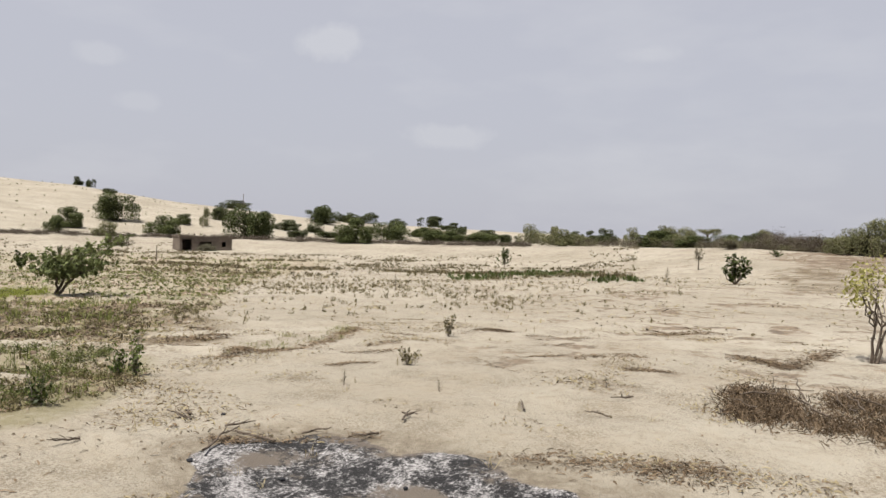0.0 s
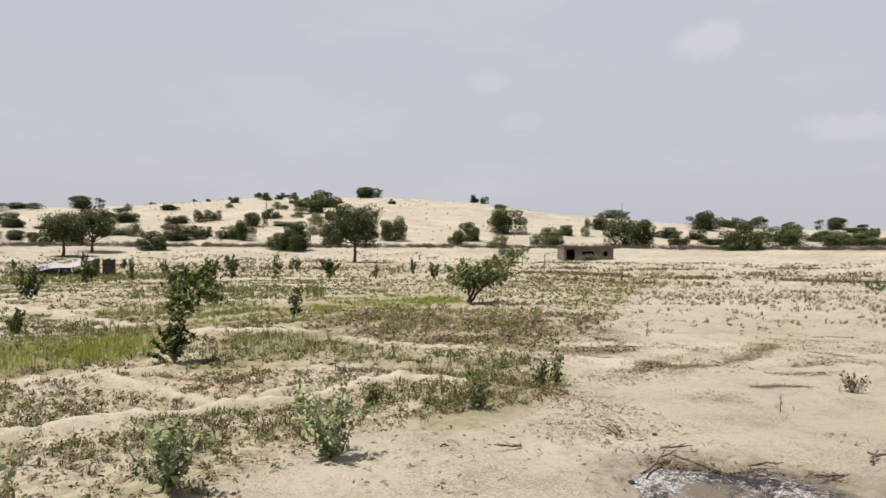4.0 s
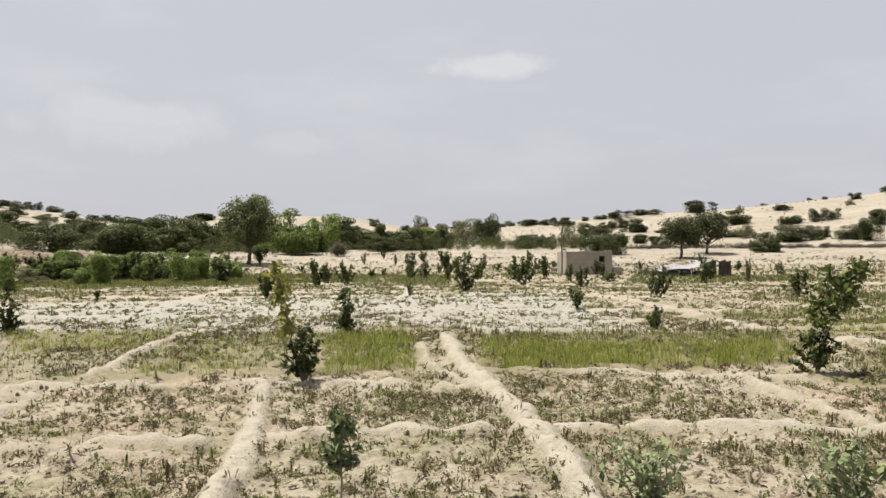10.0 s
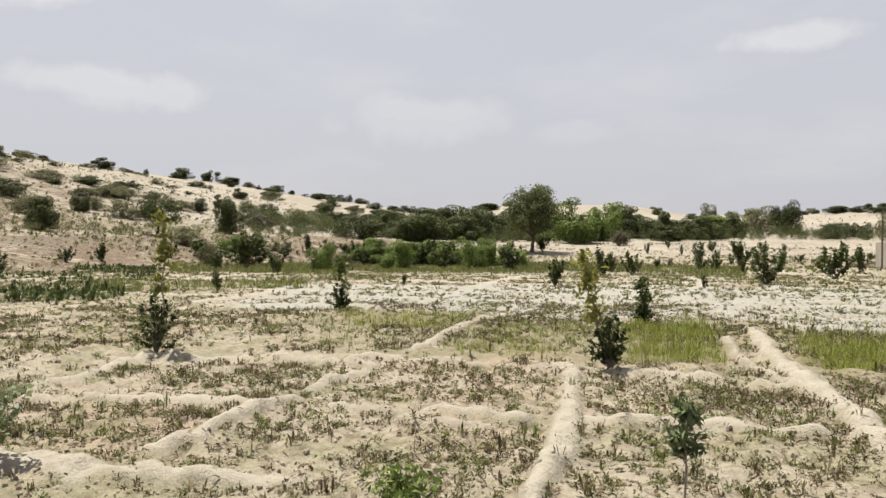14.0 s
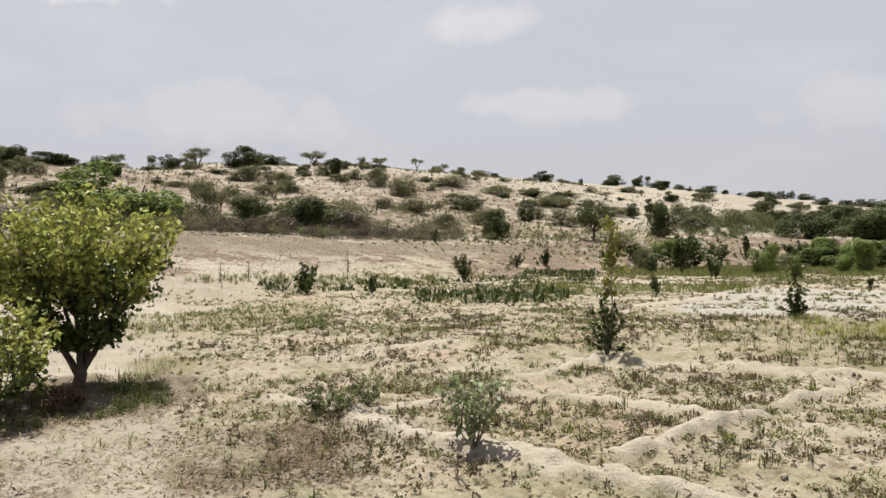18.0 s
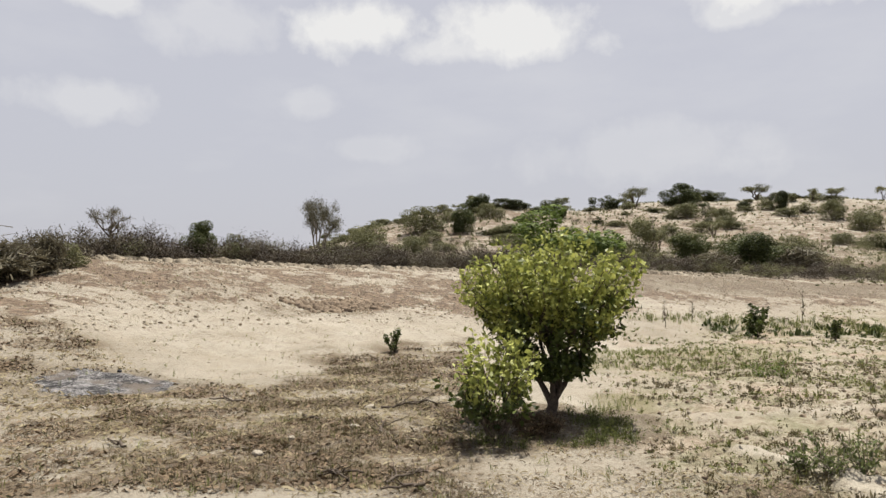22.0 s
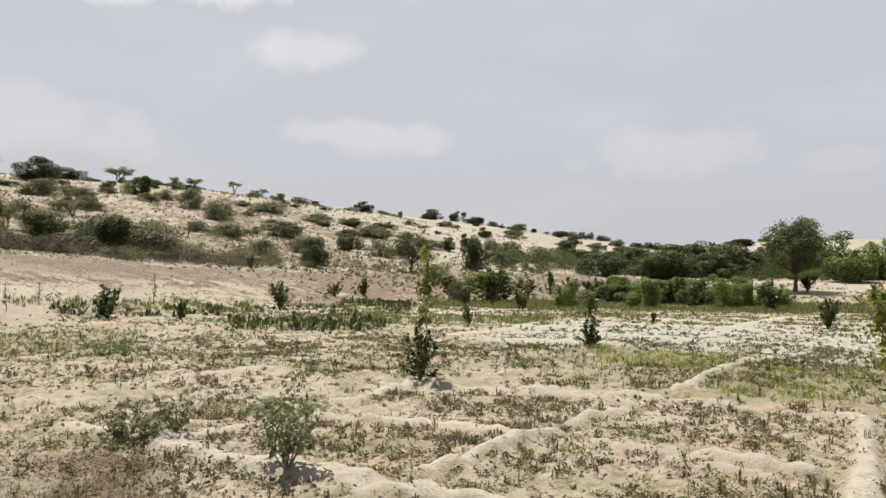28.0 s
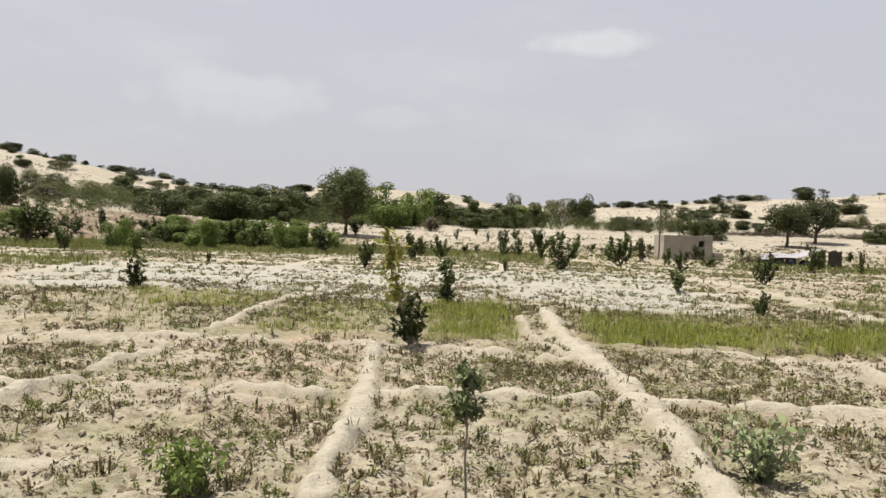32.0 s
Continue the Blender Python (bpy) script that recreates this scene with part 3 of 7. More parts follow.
zone("crop_dark", [(31.61, 7.50), (37.00, 5.86), (46.55, 7.53), (36.91, 8.58)], 3, 0.5)
zone("green_leafy", [(3.13, 5.10), (3.62, 5.18), (5.91, 5.61), (7.13, 7.06), (6.58, 7.43), (5.02, 6.48), (3.75, 5.80), (3.45, 5.74)], 60, 0.11)
zone("green_dull", [(3.8, 4.9), (4.6, 4.95), (5.9, 5.42), (6.9, 6.3), (5.6, 5.95), (4.2, 5.35)], 26, 0.2)
zone("green_leafy", [(4.50, 7.78), (5.29, 7.87), (6.58, 7.43), (7.10, 7.09), (7.11, 8.44), (5.53, 9.81)], 45, 0.12)
zone("green_dry", [(7.44, 5.81), (8.15, 5.33), (9.62, 5.38), (11.35, 6.10), (11.34, 6.55), (9.01, 6.57)], 110, 0.15)
zone("green_dull", [(4.67, 8.12), (5.81, 6.47), (6.62, 7.37), (5.53, 9.81)], 16, 0.25)
zone("green_dull", [(6.97, 10.96), (9.24, 9.03), (12.93, 12.53), (9.26, 14.87)], 9, 0.25)
zone("green_dull", [(-5.0, 8.3), (-2.9, 8.7), (-1.4, 9.1), (-2.1, 13.6), (-5.2, 13.0), (-5.9, 11.7)], 10, 0.2)
zone("green_dull", [(-6.88, 7.53), (-5.02, 8.09), (-6.10, 12.70), (-10.37, 11.14)], 10, 0.2)
# weeds by the trunk, given the dark leaf to deepen the tree's shade
zone("green_leafy", [(-7.62, 0.30), (-7.80, 1.21), (-9.72, 1.43), (-9.81, 0.58)], 40, 0.16)
zone("green_dull", [(-9.91, 0.99), (-9.84, 1.66), (-11.25, 1.94), (-11.34, 1.16)], 26, 0.2)
zone("green_dull", [(-15.28, 1.47), (-14.70, 5.46), (-20.22, 7.63), (-21.39, 2.15)], 14, 0.2)
zone("pale", [(-11.76, 12.58), (-17.75, 18.77), (-10.80, 23.25), (-3.56, 25.71), (1.49, 18.51), (1.68, 14.41)])
zone("pale", [(-2.82, 27.88), (0.63, 28.40), (1.19, 14.32), (-1.37, 13.57)])
zone("litter", [(-9.29, -3.49), (-12.62, -1.02), (-7.80, -0.2), (-6.2, -0.5), (-5.85, -2.79), (-5.74, -4.07), (-9.24, -6.60)])
zone("litter", [(-18.36, -4.27), (-13.61, -1.36), (-7.99, -0.40), (-6.5, -0.55), (-5.9, 0.0), (-5.6, 0.9), (-5.6, 1.9), (-5.06, 1.90), (-5.14, 0.75), (-5.54, -0.28), (-6.30, -1.44)])
zone("litter", [(55.55, 0.51), (67.00, -7.14), (35.35, -4.01), (32.10, -0.53)])
wrack([(9.26, 3.17), (8.57, 2.43), (8.75, 1.91), (9.52, 1.28), (9.61, 0.76)], 0.12)
wrack([(4.63, 3.25), (4.78, 2.95), (5.07, 2.59), (5.30, 2.29)], 0.15)
wrack([(5.37, 1.37), (5.46, 1.05), (5.45, 0.69), (5.52, 0.30), (5.65, -0.13)], 0.22)
wrack([(9.54, 4.96), (9.96, 4.59)], 0.14)
wrack([(12.88, 6.38), (13.44, 6.00)], 0.14)
wrack([(14.42, 1.94), (14.14, 1.45), (14.75, 0.91)], 0.12)
wrack([(7.75, 4.39), (8.27, 4.00)], 0.1)
wrack([(9.55, 2.76), (10.12, 2.35)], 0.16)
wrack([(12.16, 3.34), (12.03, 2.78)], 0.2)
wrack([(10.93, 2.80), (11.46, 2.47)], 0.1)
wrack([(10.94, 5.55), (11.04, 4.89)], 0.12)
wrack([(7.60, 6.78), (7.87, 6.43)], 0.2)
wrack([(11.59, 0.26), (10.98, -0.52), (13.33, -1.15)], 0.25)
wrack([(5.36, 1.14), (5.48, 0.85)], 0.2)
wrack([(5.39, 0.64), (5.34, 0.26), (5.45, -0.20)], 0.3)
wrack([(4.64, 3.25), (4.74, 2.82), (5.12, 2.50), (5.33, 2.33)], 0.12)
wrack([(13.83, 1.72), (14.20, 1.00), (14.91, 0.40)], 0.18)
wrack([(11.75, 3.11), (12.28, 2.43)], 0.18)
# litter and weeds under the crown; their dark colour also deepens its shadow
zone("litter", [(-7.74, -0.38), (-7.43, 0.26), (-8.00, 1.07), (-9.52, 1.46), (-10.08, 0.51), (-9.37, -0.27)])
zone("green_leafy", [(-7.51, 0.34), (-7.80, 1.17), (-9.14, 1.52), (-10.13, 1.23), (-9.77, 0.63)], 50, 0.09)
zone("green_leafy", [(-7.73, -0.54), (-7.40, 0.05), (-7.80, 0.28), (-8.68, 0.10), (-8.81, -0.40)], 45, 0.14)
zone("green_dull", [(-19.39, 13.84), (-17.20, 16.29), (-15.13, 18.54), (-18.10, 22.13), (-24.48, 17.43)], 9, 0.4)
zone("green_dull", [(-24.55, 25.05), (-26.24, 35.97), (-19.00, 36.33), (-31.71, 60.44), (-39.02, 40.22)], 5, 0.45)
zone("green_dull", [(-16.18, 34.69), (-11.04, 42.02), (-17.75, 67.30), (-27.65, 61.46)], 5, 0.45)
zone("green_dull", [(-10.52, 39.19), (-4.58, 37.12), (-8.59, 67.74), (-17.07, 64.63)], 6, 0.4)
zone("green_dull", [(3.94, 41.94), (12.12, 43.41), (19.79, 56.26), (20.88, 66.39), (7.14, 62.31)], 4, 0.4)
zone("green_dull", [(5.66, 23.02), (10.37, 19.06), (13.83, 25.47), (8.45, 30.08)], 3, 0.4)
zone("green_dull", [(-28.46, 24.38), (-19.25, 25.94), (-38.09, 51.44), (-40.86, 35.02)], 6, 0.4)
zone("green_dull", [(-19.06, 27.75), (-13.33, 34.22), (-19.81, 51.01), (-32.21, 46.98)], 6, 0.4)
zone("green_dull", [(-28.18, 4.24), (-28.70, 15.43), (-33.63, 18.11), (-30.91, 7.26)], 6, 0.4)
zone("thin", [(-15.64, -11.28), (-16.47, -9.84), (-15.02, -7.87), (-13.12, -5.62), (-12.47, -3.05), (-18.73, -0.86), (-11.95, -0.46), (-7.76, -0.27), (-6.05, -0.68), (-5.74, -4.07)])
zone("thin", [(-11.73, -6.54), (-11.57, -2.97), (-9.03, -1.43), (-7.93, -0.3), (-6.6, -0.4), (-5.9, 0.1), (-5.6, 1.0), (-5.58, 1.59), (-5.92, -3.28)])
zone("litter", [(-12.50, -8.98), (-13.05, -8.41), (-11.52, -5.84), (-9.88, -4.47), (-8.63, -4.44), (-8.48, -6.05)])
zone("litter", [(-17.42, -4.21), (-22.05, -0.98), (-8.99, -0.27), (-7.71, -0.81), (-9.62, -2.24)])
zone("thin", [(9.43, 17.43), (12.93, 12.53), (9.11, 6.65), (7.27, 7.27), (5.53, 9.81)])
zone("litter", [(-24.00, -6.87), (-27.74, -4.09), (-25.33, -3.56), (-22.91, -6.21)])
wrack([(7.45, 5.77), (8.01, 5.78), (8.55, 5.44), (10.18, 5.73), (11.32, 6.15)], 0.2)
wrack([(8.72, 5.19), (8.81, 4.54), (9.34, 4.32)], 0.16)
wrack([(3.50, 5.83), (3.92, 6.09), (4.47, 6.32)], 0.25)
wrack([(11.55, 4.44), (12.68, 4.29), (12.42, 3.80)], 0.2)
wrack([(10.04, 2.04), (10.58, 1.67), (10.58, 1.26)], 0.2)
zone("litter", [(-5.57, 0.06), (-6.16, 0.48), (-6.61, 1.54), (-6.52, 2.20), (-5.48, 2.28), (-4.36, 2.02)])
zone("litter", [(-6.4, 0.6), (-6.85, 1.17), (-6.78, 1.87), (-6.2, 2.3), (-5.38, 2.2), (-4.45, 1.9), (-5.2, 0.5)])
zone("litter", [(-18.6, -1.7), (-12, -1.2), (-8.9, -0.5), (-6.4, -1.1), (-6.0, -2.9), (-7.5, -4.5), (-10, -5), (-11.7, -3.7), (-14, -4)])
ASHES = [(4.35, 1.75, 0.82, 1.42), (-12.3, -6.5, 1.0, 1.1)]  # burnt patches: middle and half sizes


def near_line(x, y, line):
    """Distance from a broken line."""
    best = np.full(x.shape, 1e9)
    for (x0, y0), (x1, y1) in zip(line[:-1], line[1:]):
        dx, dy = x1 - x0, y1 - y0
        t = np.clip(((x - x0) * dx + (y - y0) * dy) / (dx * dx + dy * dy + 1e-9), 0, 1)
        best = np.minimum(best, np.hypot(x - x0 - t * dx, y - y0 - t * dy))
    return best


def inside(x, y, poly):
    hit = np.zeros(x.shape, bool)
    for (x0, y0), (x1, y1) in zip(poly, np.roll(poly, -1, axis=0)):
        cross = ((y0 > y) != (y1 > y)) & (x < (x1 - x0) * (y - y0) / (y1 - y0 + 1e-12) + x0)
        hit ^= cross
    return hit


def soft_inside(x, y, poly, edge):
    """1 inside, 0 outside, with a soft and uneven edge."""
    gap = near_line(x, y, np.vstack([poly, poly[:1]]))
    signed = np.where(inside(x, y, poly), gap, -gap)
    return ease((signed + edge * (0.5 + 0.9 * grain(x, y, edge * 2.5, 7))) / edge)


def bunds_at(x, y):
    z = np.zeros(x.shape)
    wob = 0.035 * grain(x, y, 0.7, 11) + 0.03 * grain(x, y, 0.22, 12)
    for line, height, width in BUNDS:
        lo, hi = line.min(0) - 1.5, line.max(0) + 1.5
        m = (x > lo[0]) & (x < hi[0]) & (y > lo[1]) & (y < hi[1])
        if m.any():
            d = near_line(x[m], y[m], line) + wob[m]
            z[m] = np.maximum(z[m], 0.52 * height * (1 + 2.6 * wob[m]) * (1 - ease((d - 0.1 * width) / (0.28 * width))))
    # the low ridges between the far plots, laid out square to the main bund
    r = np.hypot(x, y)
    m = (r > 14) & (r < 70) & (y > 0.0)
    if m.any():
        u = 0.97 * x[m] + 0.24 * y[m] + 0.8 * grain(x[m], y[m], 7.0, 13)
        v = -0.24 * x[m] + 0.97 * y[m] + 0.7 * grain(x[m], y[m], 5.0, 14)
        wide = 0.16 + 0.004 * r[m]
        du = np.abs((u + 1.7) % 6.1 - 3.05) + wob[m]
        dv = np.abs(v % 2.7 - 1.35) + wob[m]
        ridge = np.maximum(1 - ease((du - 0.4 * wide) / (0.9 * wide)), 1 - ease((dv - 0.4 * wide) / (0.9 * wide)))
        broken = ease(0.7 + 1.1 * grain(x[m], y[m], 3.6, 15))
        a = np.degrees(np.arctan2(-x[m], y[m]))
        z[m] = np.maximum(z[m], 0.055 * ridge * broken * ease((r[m] - 14) / 2) * ease((70 - r[m]) / 25) * ease((a + 44) / 10) * ease((74 - a) / 10))
    return z


def field_part(x, y):
    """1 in the tilled plots, 0 on the bare sand around them."""
    r = np.hypot(x, y)
    a = np.degrees(np.arctan2(-x, y))
    edge = 4 * grain(x, y, 2.0, 21)
    west_edge = 84 - 16 * ease((r - 22) / 20)
    return soft_inside(x, y, FIELD_EDGE, 0.45) * ease((a + 62 + edge) / 6) * ease((west_edge - a + edge) / 10) * ease((r - 1.9 - 0.9 * grain(x, y, 1.1, 22)) / 0.6) * ease((105 - r) / 30)


def small_relief(x, y):
    r = np.hypot(x, y)
    f = field_part(x, y)
    fade = np.clip((45 - r) / 20, 0, 1)
    z = bunds_at(x, y)
    z = z + fade * (0.02 * grain(x, y, 1.7, 31) + 0.02 * grain(x, y, 0.5, 32) + 0.012 * grain(x, y, 0.19, 33))
    z = z + fade * f * (0.05 * np.abs(grain(x, y, 0.34, 34)) + 0.03 * grain(x, y, 0.15, 35))
    b_start, b_row = np.interp(np.degrees(np.arctan2(-x, y)), LAND[:, 0], LAND[:, 1]), np.interp(np.degrees(np.arctan2(-x, y)), LAND[:, 0], LAND[:, 2])
    bank = ease((r - b_start) / 4) * ease((b_row * 1.1 - r) / 4) * (b_row < 70)
    z = z + bank * (0.035 * grain(x, y, 2.6, 36) + 0.06 * np.abs(grain(x, y, 0.9, 37)))
    for cx, cy, hx, hy in ASHES:
        z = z - 0.03 * np.exp(-(((x - cx) / hx) ** 2 + ((y - cy) / hy) ** 2))
    return z


def land(x, y):
    """Height of the ground at one place."""
    x, y = np.array([x], float), np.array([y], float)
    return float((base_height(x, y) + small_relief(x, y))[0])


bearings = np.concatenate([np.arange(-104, 130, 0.36), np.arange(130, 256, 2.0)])
ranges = [0.02, 0.25, 0.5, 0.8, 1.1]
while ranges[-1] < 45:
    ranges.append(ranges[-1] * 1.0115)
while ranges[-1] < 3500:
    ranges.append(ranges[-1] * 1.026)
ranges = np.array(ranges)
A, R = np.meshgrid(np.radians(bearings), ranges, indexing="ij")
gx, gy = -np.sin(A) * R, np.cos(A) * R
gz = base_height(gx, gy) + small_relief(gx, gy)
na, nr = gx.shape
index = np.arange(na * nr).reshape(na, nr)
nxt = np.roll(index, -1, axis=0)
quads = np.stack([index[:, :-1], index[:, 1:], nxt[:, 1:], nxt[:, :-1]], -1).reshape(-1, 4)[:, ::-1]
ground_me = mesh_from("ground", np.stack([gx, gy, gz], -1).reshape(-1, 3), quads)
ground_me.polygons.foreach_set("use_smooth", np.ones(len(ground_me.polygons), bool))
fx, fy = gx.ravel(), gy.ravel()
marks = {"plot": field_part(fx, fy) * (1 - np.clip(bunds_at(fx, fy) / 0.06, 0, 1)), "pale": np.zeros(fx.shape), "green": np.zeros(fx.shape), "litter": np.zeros(fx.shape), "scorch_earth_shade": np.zeros(fx.shape), "crest": np.clip(bunds_at(fx, fy) / 0.055, 0, 1) ** 1.5, "ash": np.zeros(fx.shape)}
for kind, poly, density, height in ZONES:
    key = "green" if kind.startswith(("green", "crop")) else "litter" if kind == "thin" else kind
    if kind in ("green_leafy", "green_dry"):
        continue
    lo, hi = poly.min(0) - 2, poly.max(0) + 2
    m = (fx > lo[0]) & (fx < hi[0]) & (fy > lo[1]) & (fy < hi[1])
    edge = 0.35 if key == "green" else 0.9
    amount = {"green": min(1.0, density / 40), "pale": 1.0, "litter": 1.0}[key]
    marks[key][m] = np.maximum(marks[key][m], amount * soft_inside(fx[m], fy[m], poly, edge) * (1.0 if key != "litter" else ease((0.42 if kind == "thin" else 1.0) + 1.0 * grain(fx[m], fy[m], 0.6, 71) + 0.7 * grain(fx[m], fy[m], 1.9, 72))))
fr, fa = np.hypot(fx, fy), np.degrees(np.arctan2(-fx, fy))
l_start, l_row = np.interp(fa, LAND[:, 0], LAND[:, 1]), np.interp(fa, LAND[:, 0], LAND[:, 2])
on_bank = ease((fr - l_start - 0.3 * (l_row - l_start) + 2.0 * grain(fx, fy, 3.5, 49)) / (0.25 * (l_row - l_start))) * ease((l_row * 1.05 - fr) / 3)
west = ease((fa - 52) / 14) * on_bank
east = ease((-86 - fa) / 8) * on_bank
slope = ease((fa - 45) / 15) * ease((fr - l_row) / 10) * ease((170 - fr) / 60)
patch = ease(0.55 + 0.9 * grain(fx * 0.6, fy * 0.6, 4.0, 41) + 0.9 * grain(fx, fy, 1.3, 42))
corner = ease((fa - 26) / 10) * ease((66 - fa) / 8) * ease((fr - 36 - 3 * grain(fx, fy, 5.0, 39)) / 8) * ease((1.02 * l_row - fr) / 4)
terrace = ease((fa + 100) / 12) * ease((30 - fa) / 10) * ease((fr - 42) / 12) * ease((135 - fr) / 12)
bands = ease(0.72 + 1.1 * grain(fa / 1.9 + 0.4 * grain(fx, fy, 4.0, 91), fr / 1.05, 1.0, 92) + 0.7 * grain(fa / 0.8, fr / 0.6, 1.0, 93) + 0.5 * grain(fx, fy, 6.0, 94))
marks["brown"] = np.maximum.reduce([1.0 * west * (0.25 + 0.75 * bands), 0.9 * corner, 0.12 * terrace, 0.9 * east, 0.65 * slope, 0.22 * ease((-60 - fa) / 15) * ease((fr - 7) / 3) * ease((45 - fr) / 10) * patch])
lip = np.exp(-((fr - 0.965 * l_row + 0.9 * grain(fx, fy, 2.2, 45) + 0.4 * grain(fx, fy, 0.6, 46)) / 0.5) ** 2) * (l_row < 70) * ease((fa - 50) / 6)
marks["crest"] = np.maximum(marks["crest"], 0.9 * lip)
marks["brown"] = marks["brown"] * (1 - 0.9 * lip)
strip = ease((fa - 40) / 6) * ease((92 - fa) / 8) * ease((fr - (l_start + 0.5 * (l_row - l_start)) + 2.5 * grain(fx, fy, 3.0, 48)) / 4) * ease((0.95 * l_row - fr) / 1.5)
marks["scorch_earth_shade"] = np.maximum(marks["scorch_earth_shade"], 1.0 * strip)
# leaf litter under the tree, plus its shadow pool painted as dark ground
shade_pool = np.hypot((fx + 9.0) / 1.75, (fy - 0.2) / 1.45) + 0.25 * grain(fx, fy, 0.5, 47)
marks["litter"] = np.maximum(marks["litter"], ease((1.1 - shade_pool) / 0.3))
marks["scorch_earth_shade"] = np.maximum(marks["scorch_earth_shade"], ease((1.0 - shade_pool) / 0.3))
for cx, cy, hx, hy in ASHES:
    d = np.hypot((fx - cx) / hx, (fy - cy) / hy) + 0.22 * grain(fx, fy, 0.5, 43) + 0.12 * grain(fx, fy, 0.18, 44)
    marks["ash"] = np.maximum(marks["ash"], ease((1.05 - d) / 0.18))
    marks["litter"] = marks["litter"] * (1 - ease((1.2 - d) / 0.2))
    marks["scorch_earth_shade"] = np.maximum(marks["scorch_earth_shade"], ease((1.6 - d) / 0.55))
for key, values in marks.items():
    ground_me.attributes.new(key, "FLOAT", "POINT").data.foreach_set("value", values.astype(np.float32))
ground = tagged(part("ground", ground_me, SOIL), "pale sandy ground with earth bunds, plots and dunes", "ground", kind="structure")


# ---- grass, weeds and litter ----
def tufts(rng, x, y, height, blades, lean=0.45, wide=0.05, leafy=False):
    """Tufts of blades at places on the ground."""
    n = len(x)
    z = base_height(x, y) + small_relief(x, y) - 0.005
    root = np.repeat(np.stack([x, y, z], -1), blades, axis=0)
    m = len(root)
    h = np.repeat(height * rng.uniform(0.5, 1.25, n), blades) * rng.uniform(0.6, 1.15, m)
    root[:, :2] += rng.normal(0, 0.18, (m, 2)) * h[:, None]
    turn = rng.uniform(0, 2 * math.pi, m)
    tip_lean = np.abs(rng.normal(0, lean, m))
    d = np.stack([np.cos(turn), np.sin(turn)], -1)
    tip = root + np.concatenate([d * (h * tip_lean)[:, None], (h * np.clip(1 - 0.4 * tip_lean, 0.25, 1))[:, None]], 1)
    midp = root * 0.45 + tip * 0.55
    midp[:, 2] += h * 0.10
    s = np.stack([-d[:, 1], d[:, 0], 0 * turn], -1) * (h * wide)[:, None]
    w = 1.6 if leafy else 1.0
    v = np.stack([root - s * 0.5, root + s * 0.5, midp + s * w, tip, midp - s * w], 1).reshape(-1, 3)
    k = np.arange(m)[:, None] * 5
    faces = np.concatenate([k + np.array([[0, 1, 2, 4]]), k + np.array([[4, 2, 3, 3]])])
    tri = np.concatenate([k + np.array([[0, 1, 2]]), k + np.array([[0, 2, 4]]), k + np.array([[4, 2, 3]])])
    return v, tri


def scatter(rng, poly, density):
    lo, hi = poly.min(0), poly.max(0)
    n = int(np.prod(hi - lo) * density)
    x, y = rng.uniform(lo[0], hi[0], n), rng.uniform(lo[1], hi[1], n)
    keep = inside(x, y, poly)
    x, y = x[keep], y[keep]
    near = near_line(x, y, np.vstack([poly, poly[:1]]))
    keep = rng.uniform(0, 1, len(x)) < ease(0.25 + near / 0.5) * (0.55 + 0.45 * grain(x, y, 0.6, 51))
    return x[keep], y[keep]


KINDS = {
    "green_vivid": (GRASS_VIVID, "grass_plot", "fresh green grass growing in an irrigated plot"),
    "green_dull": (GRASS_DULL, "grass_plot", "sparse dull green grass and weeds on sandy soil"),
    "green_dry": (SPRIG, "grass_plot", "dry yellow grass clumps on bare sand"),
    "green_leafy": (WEED_DARK, "weed_strip", "low leafy dark green weeds along the edge of the plots"),
    "crop_dark": (CROP_LEAF, "crop_rows", "low rows of dark green crop plants"),
    "crop_vivid": (GRASS_VIVID, "crop_rows", "bright green crop strip on the field"),
}
rng = np.random.default_rng(5)


def polar_scatter(rng, n, a0, a1, r0, r1, power=1.0):
    a = np.radians(rng.uniform(a0, a1, n))
    r = r0 + (r1 - r0) * rng.uniform(0, 1, n) ** power
    return -np.sin(a) * r, np.cos(a) * r


def off_ash(x, y):
    """Places outside the burnt patches."""
    keep = np.ones(len(x), bool)
    for cx, cy, hx, hy in ASHES:
        keep &= np.hypot((x - cx) / hx, (y - cy) / hy) > 0.95
    return x[keep], y[keep]


def mulch(name, label, mat, x, y, length, width, flat=0.25):
    """Loose dry stems and leaf bits, lying or half standing on the ground."""
    x, y = off_ash(x, y)
    n = len(x)
    z = base_height(x, y) + small_relief(x, y)
    at = np.stack([x, y, z], -1)
    turn, tilt = rng.uniform(0, 2 * math.pi, n), np.abs(rng.normal(0, flat, n))
    s = length * rng.uniform(0.35, 1.3, n)
    d = np.stack([np.cos(turn) * np.cos(tilt), np.sin(turn) * np.cos(tilt), np.sin(tilt)], -1)
    side = np.stack([-np.sin(turn), np.cos(turn), rng.normal(0, 0.5, n)], -1) * (width * rng.uniform(0.6, 1.6, n))[:, None] * 0.5
    far_end = at + d * s[:, None]
    far_end[:, 2] = np.maximum(far_end[:, 2], z + 0.004)
    at[:, 2] += 0.004
    mid = (at + far_end) / 2
    mid[:, 2] += s * 0.12
    v = np.stack([at - side, at + side, mid + side, far_end + side * 0.4, far_end - side * 0.4, mid - side], 1).reshape(-1, 3)
    k = np.arange(n)[:, None] * 6
    f = np.concatenate([k + np.array([[0, 1, 2, 5]]), k + np.array([[5, 2, 3, 4]])])
    tagged(part(name, mesh_from(name, v, f), mat), label, "litter", kind="stuff")


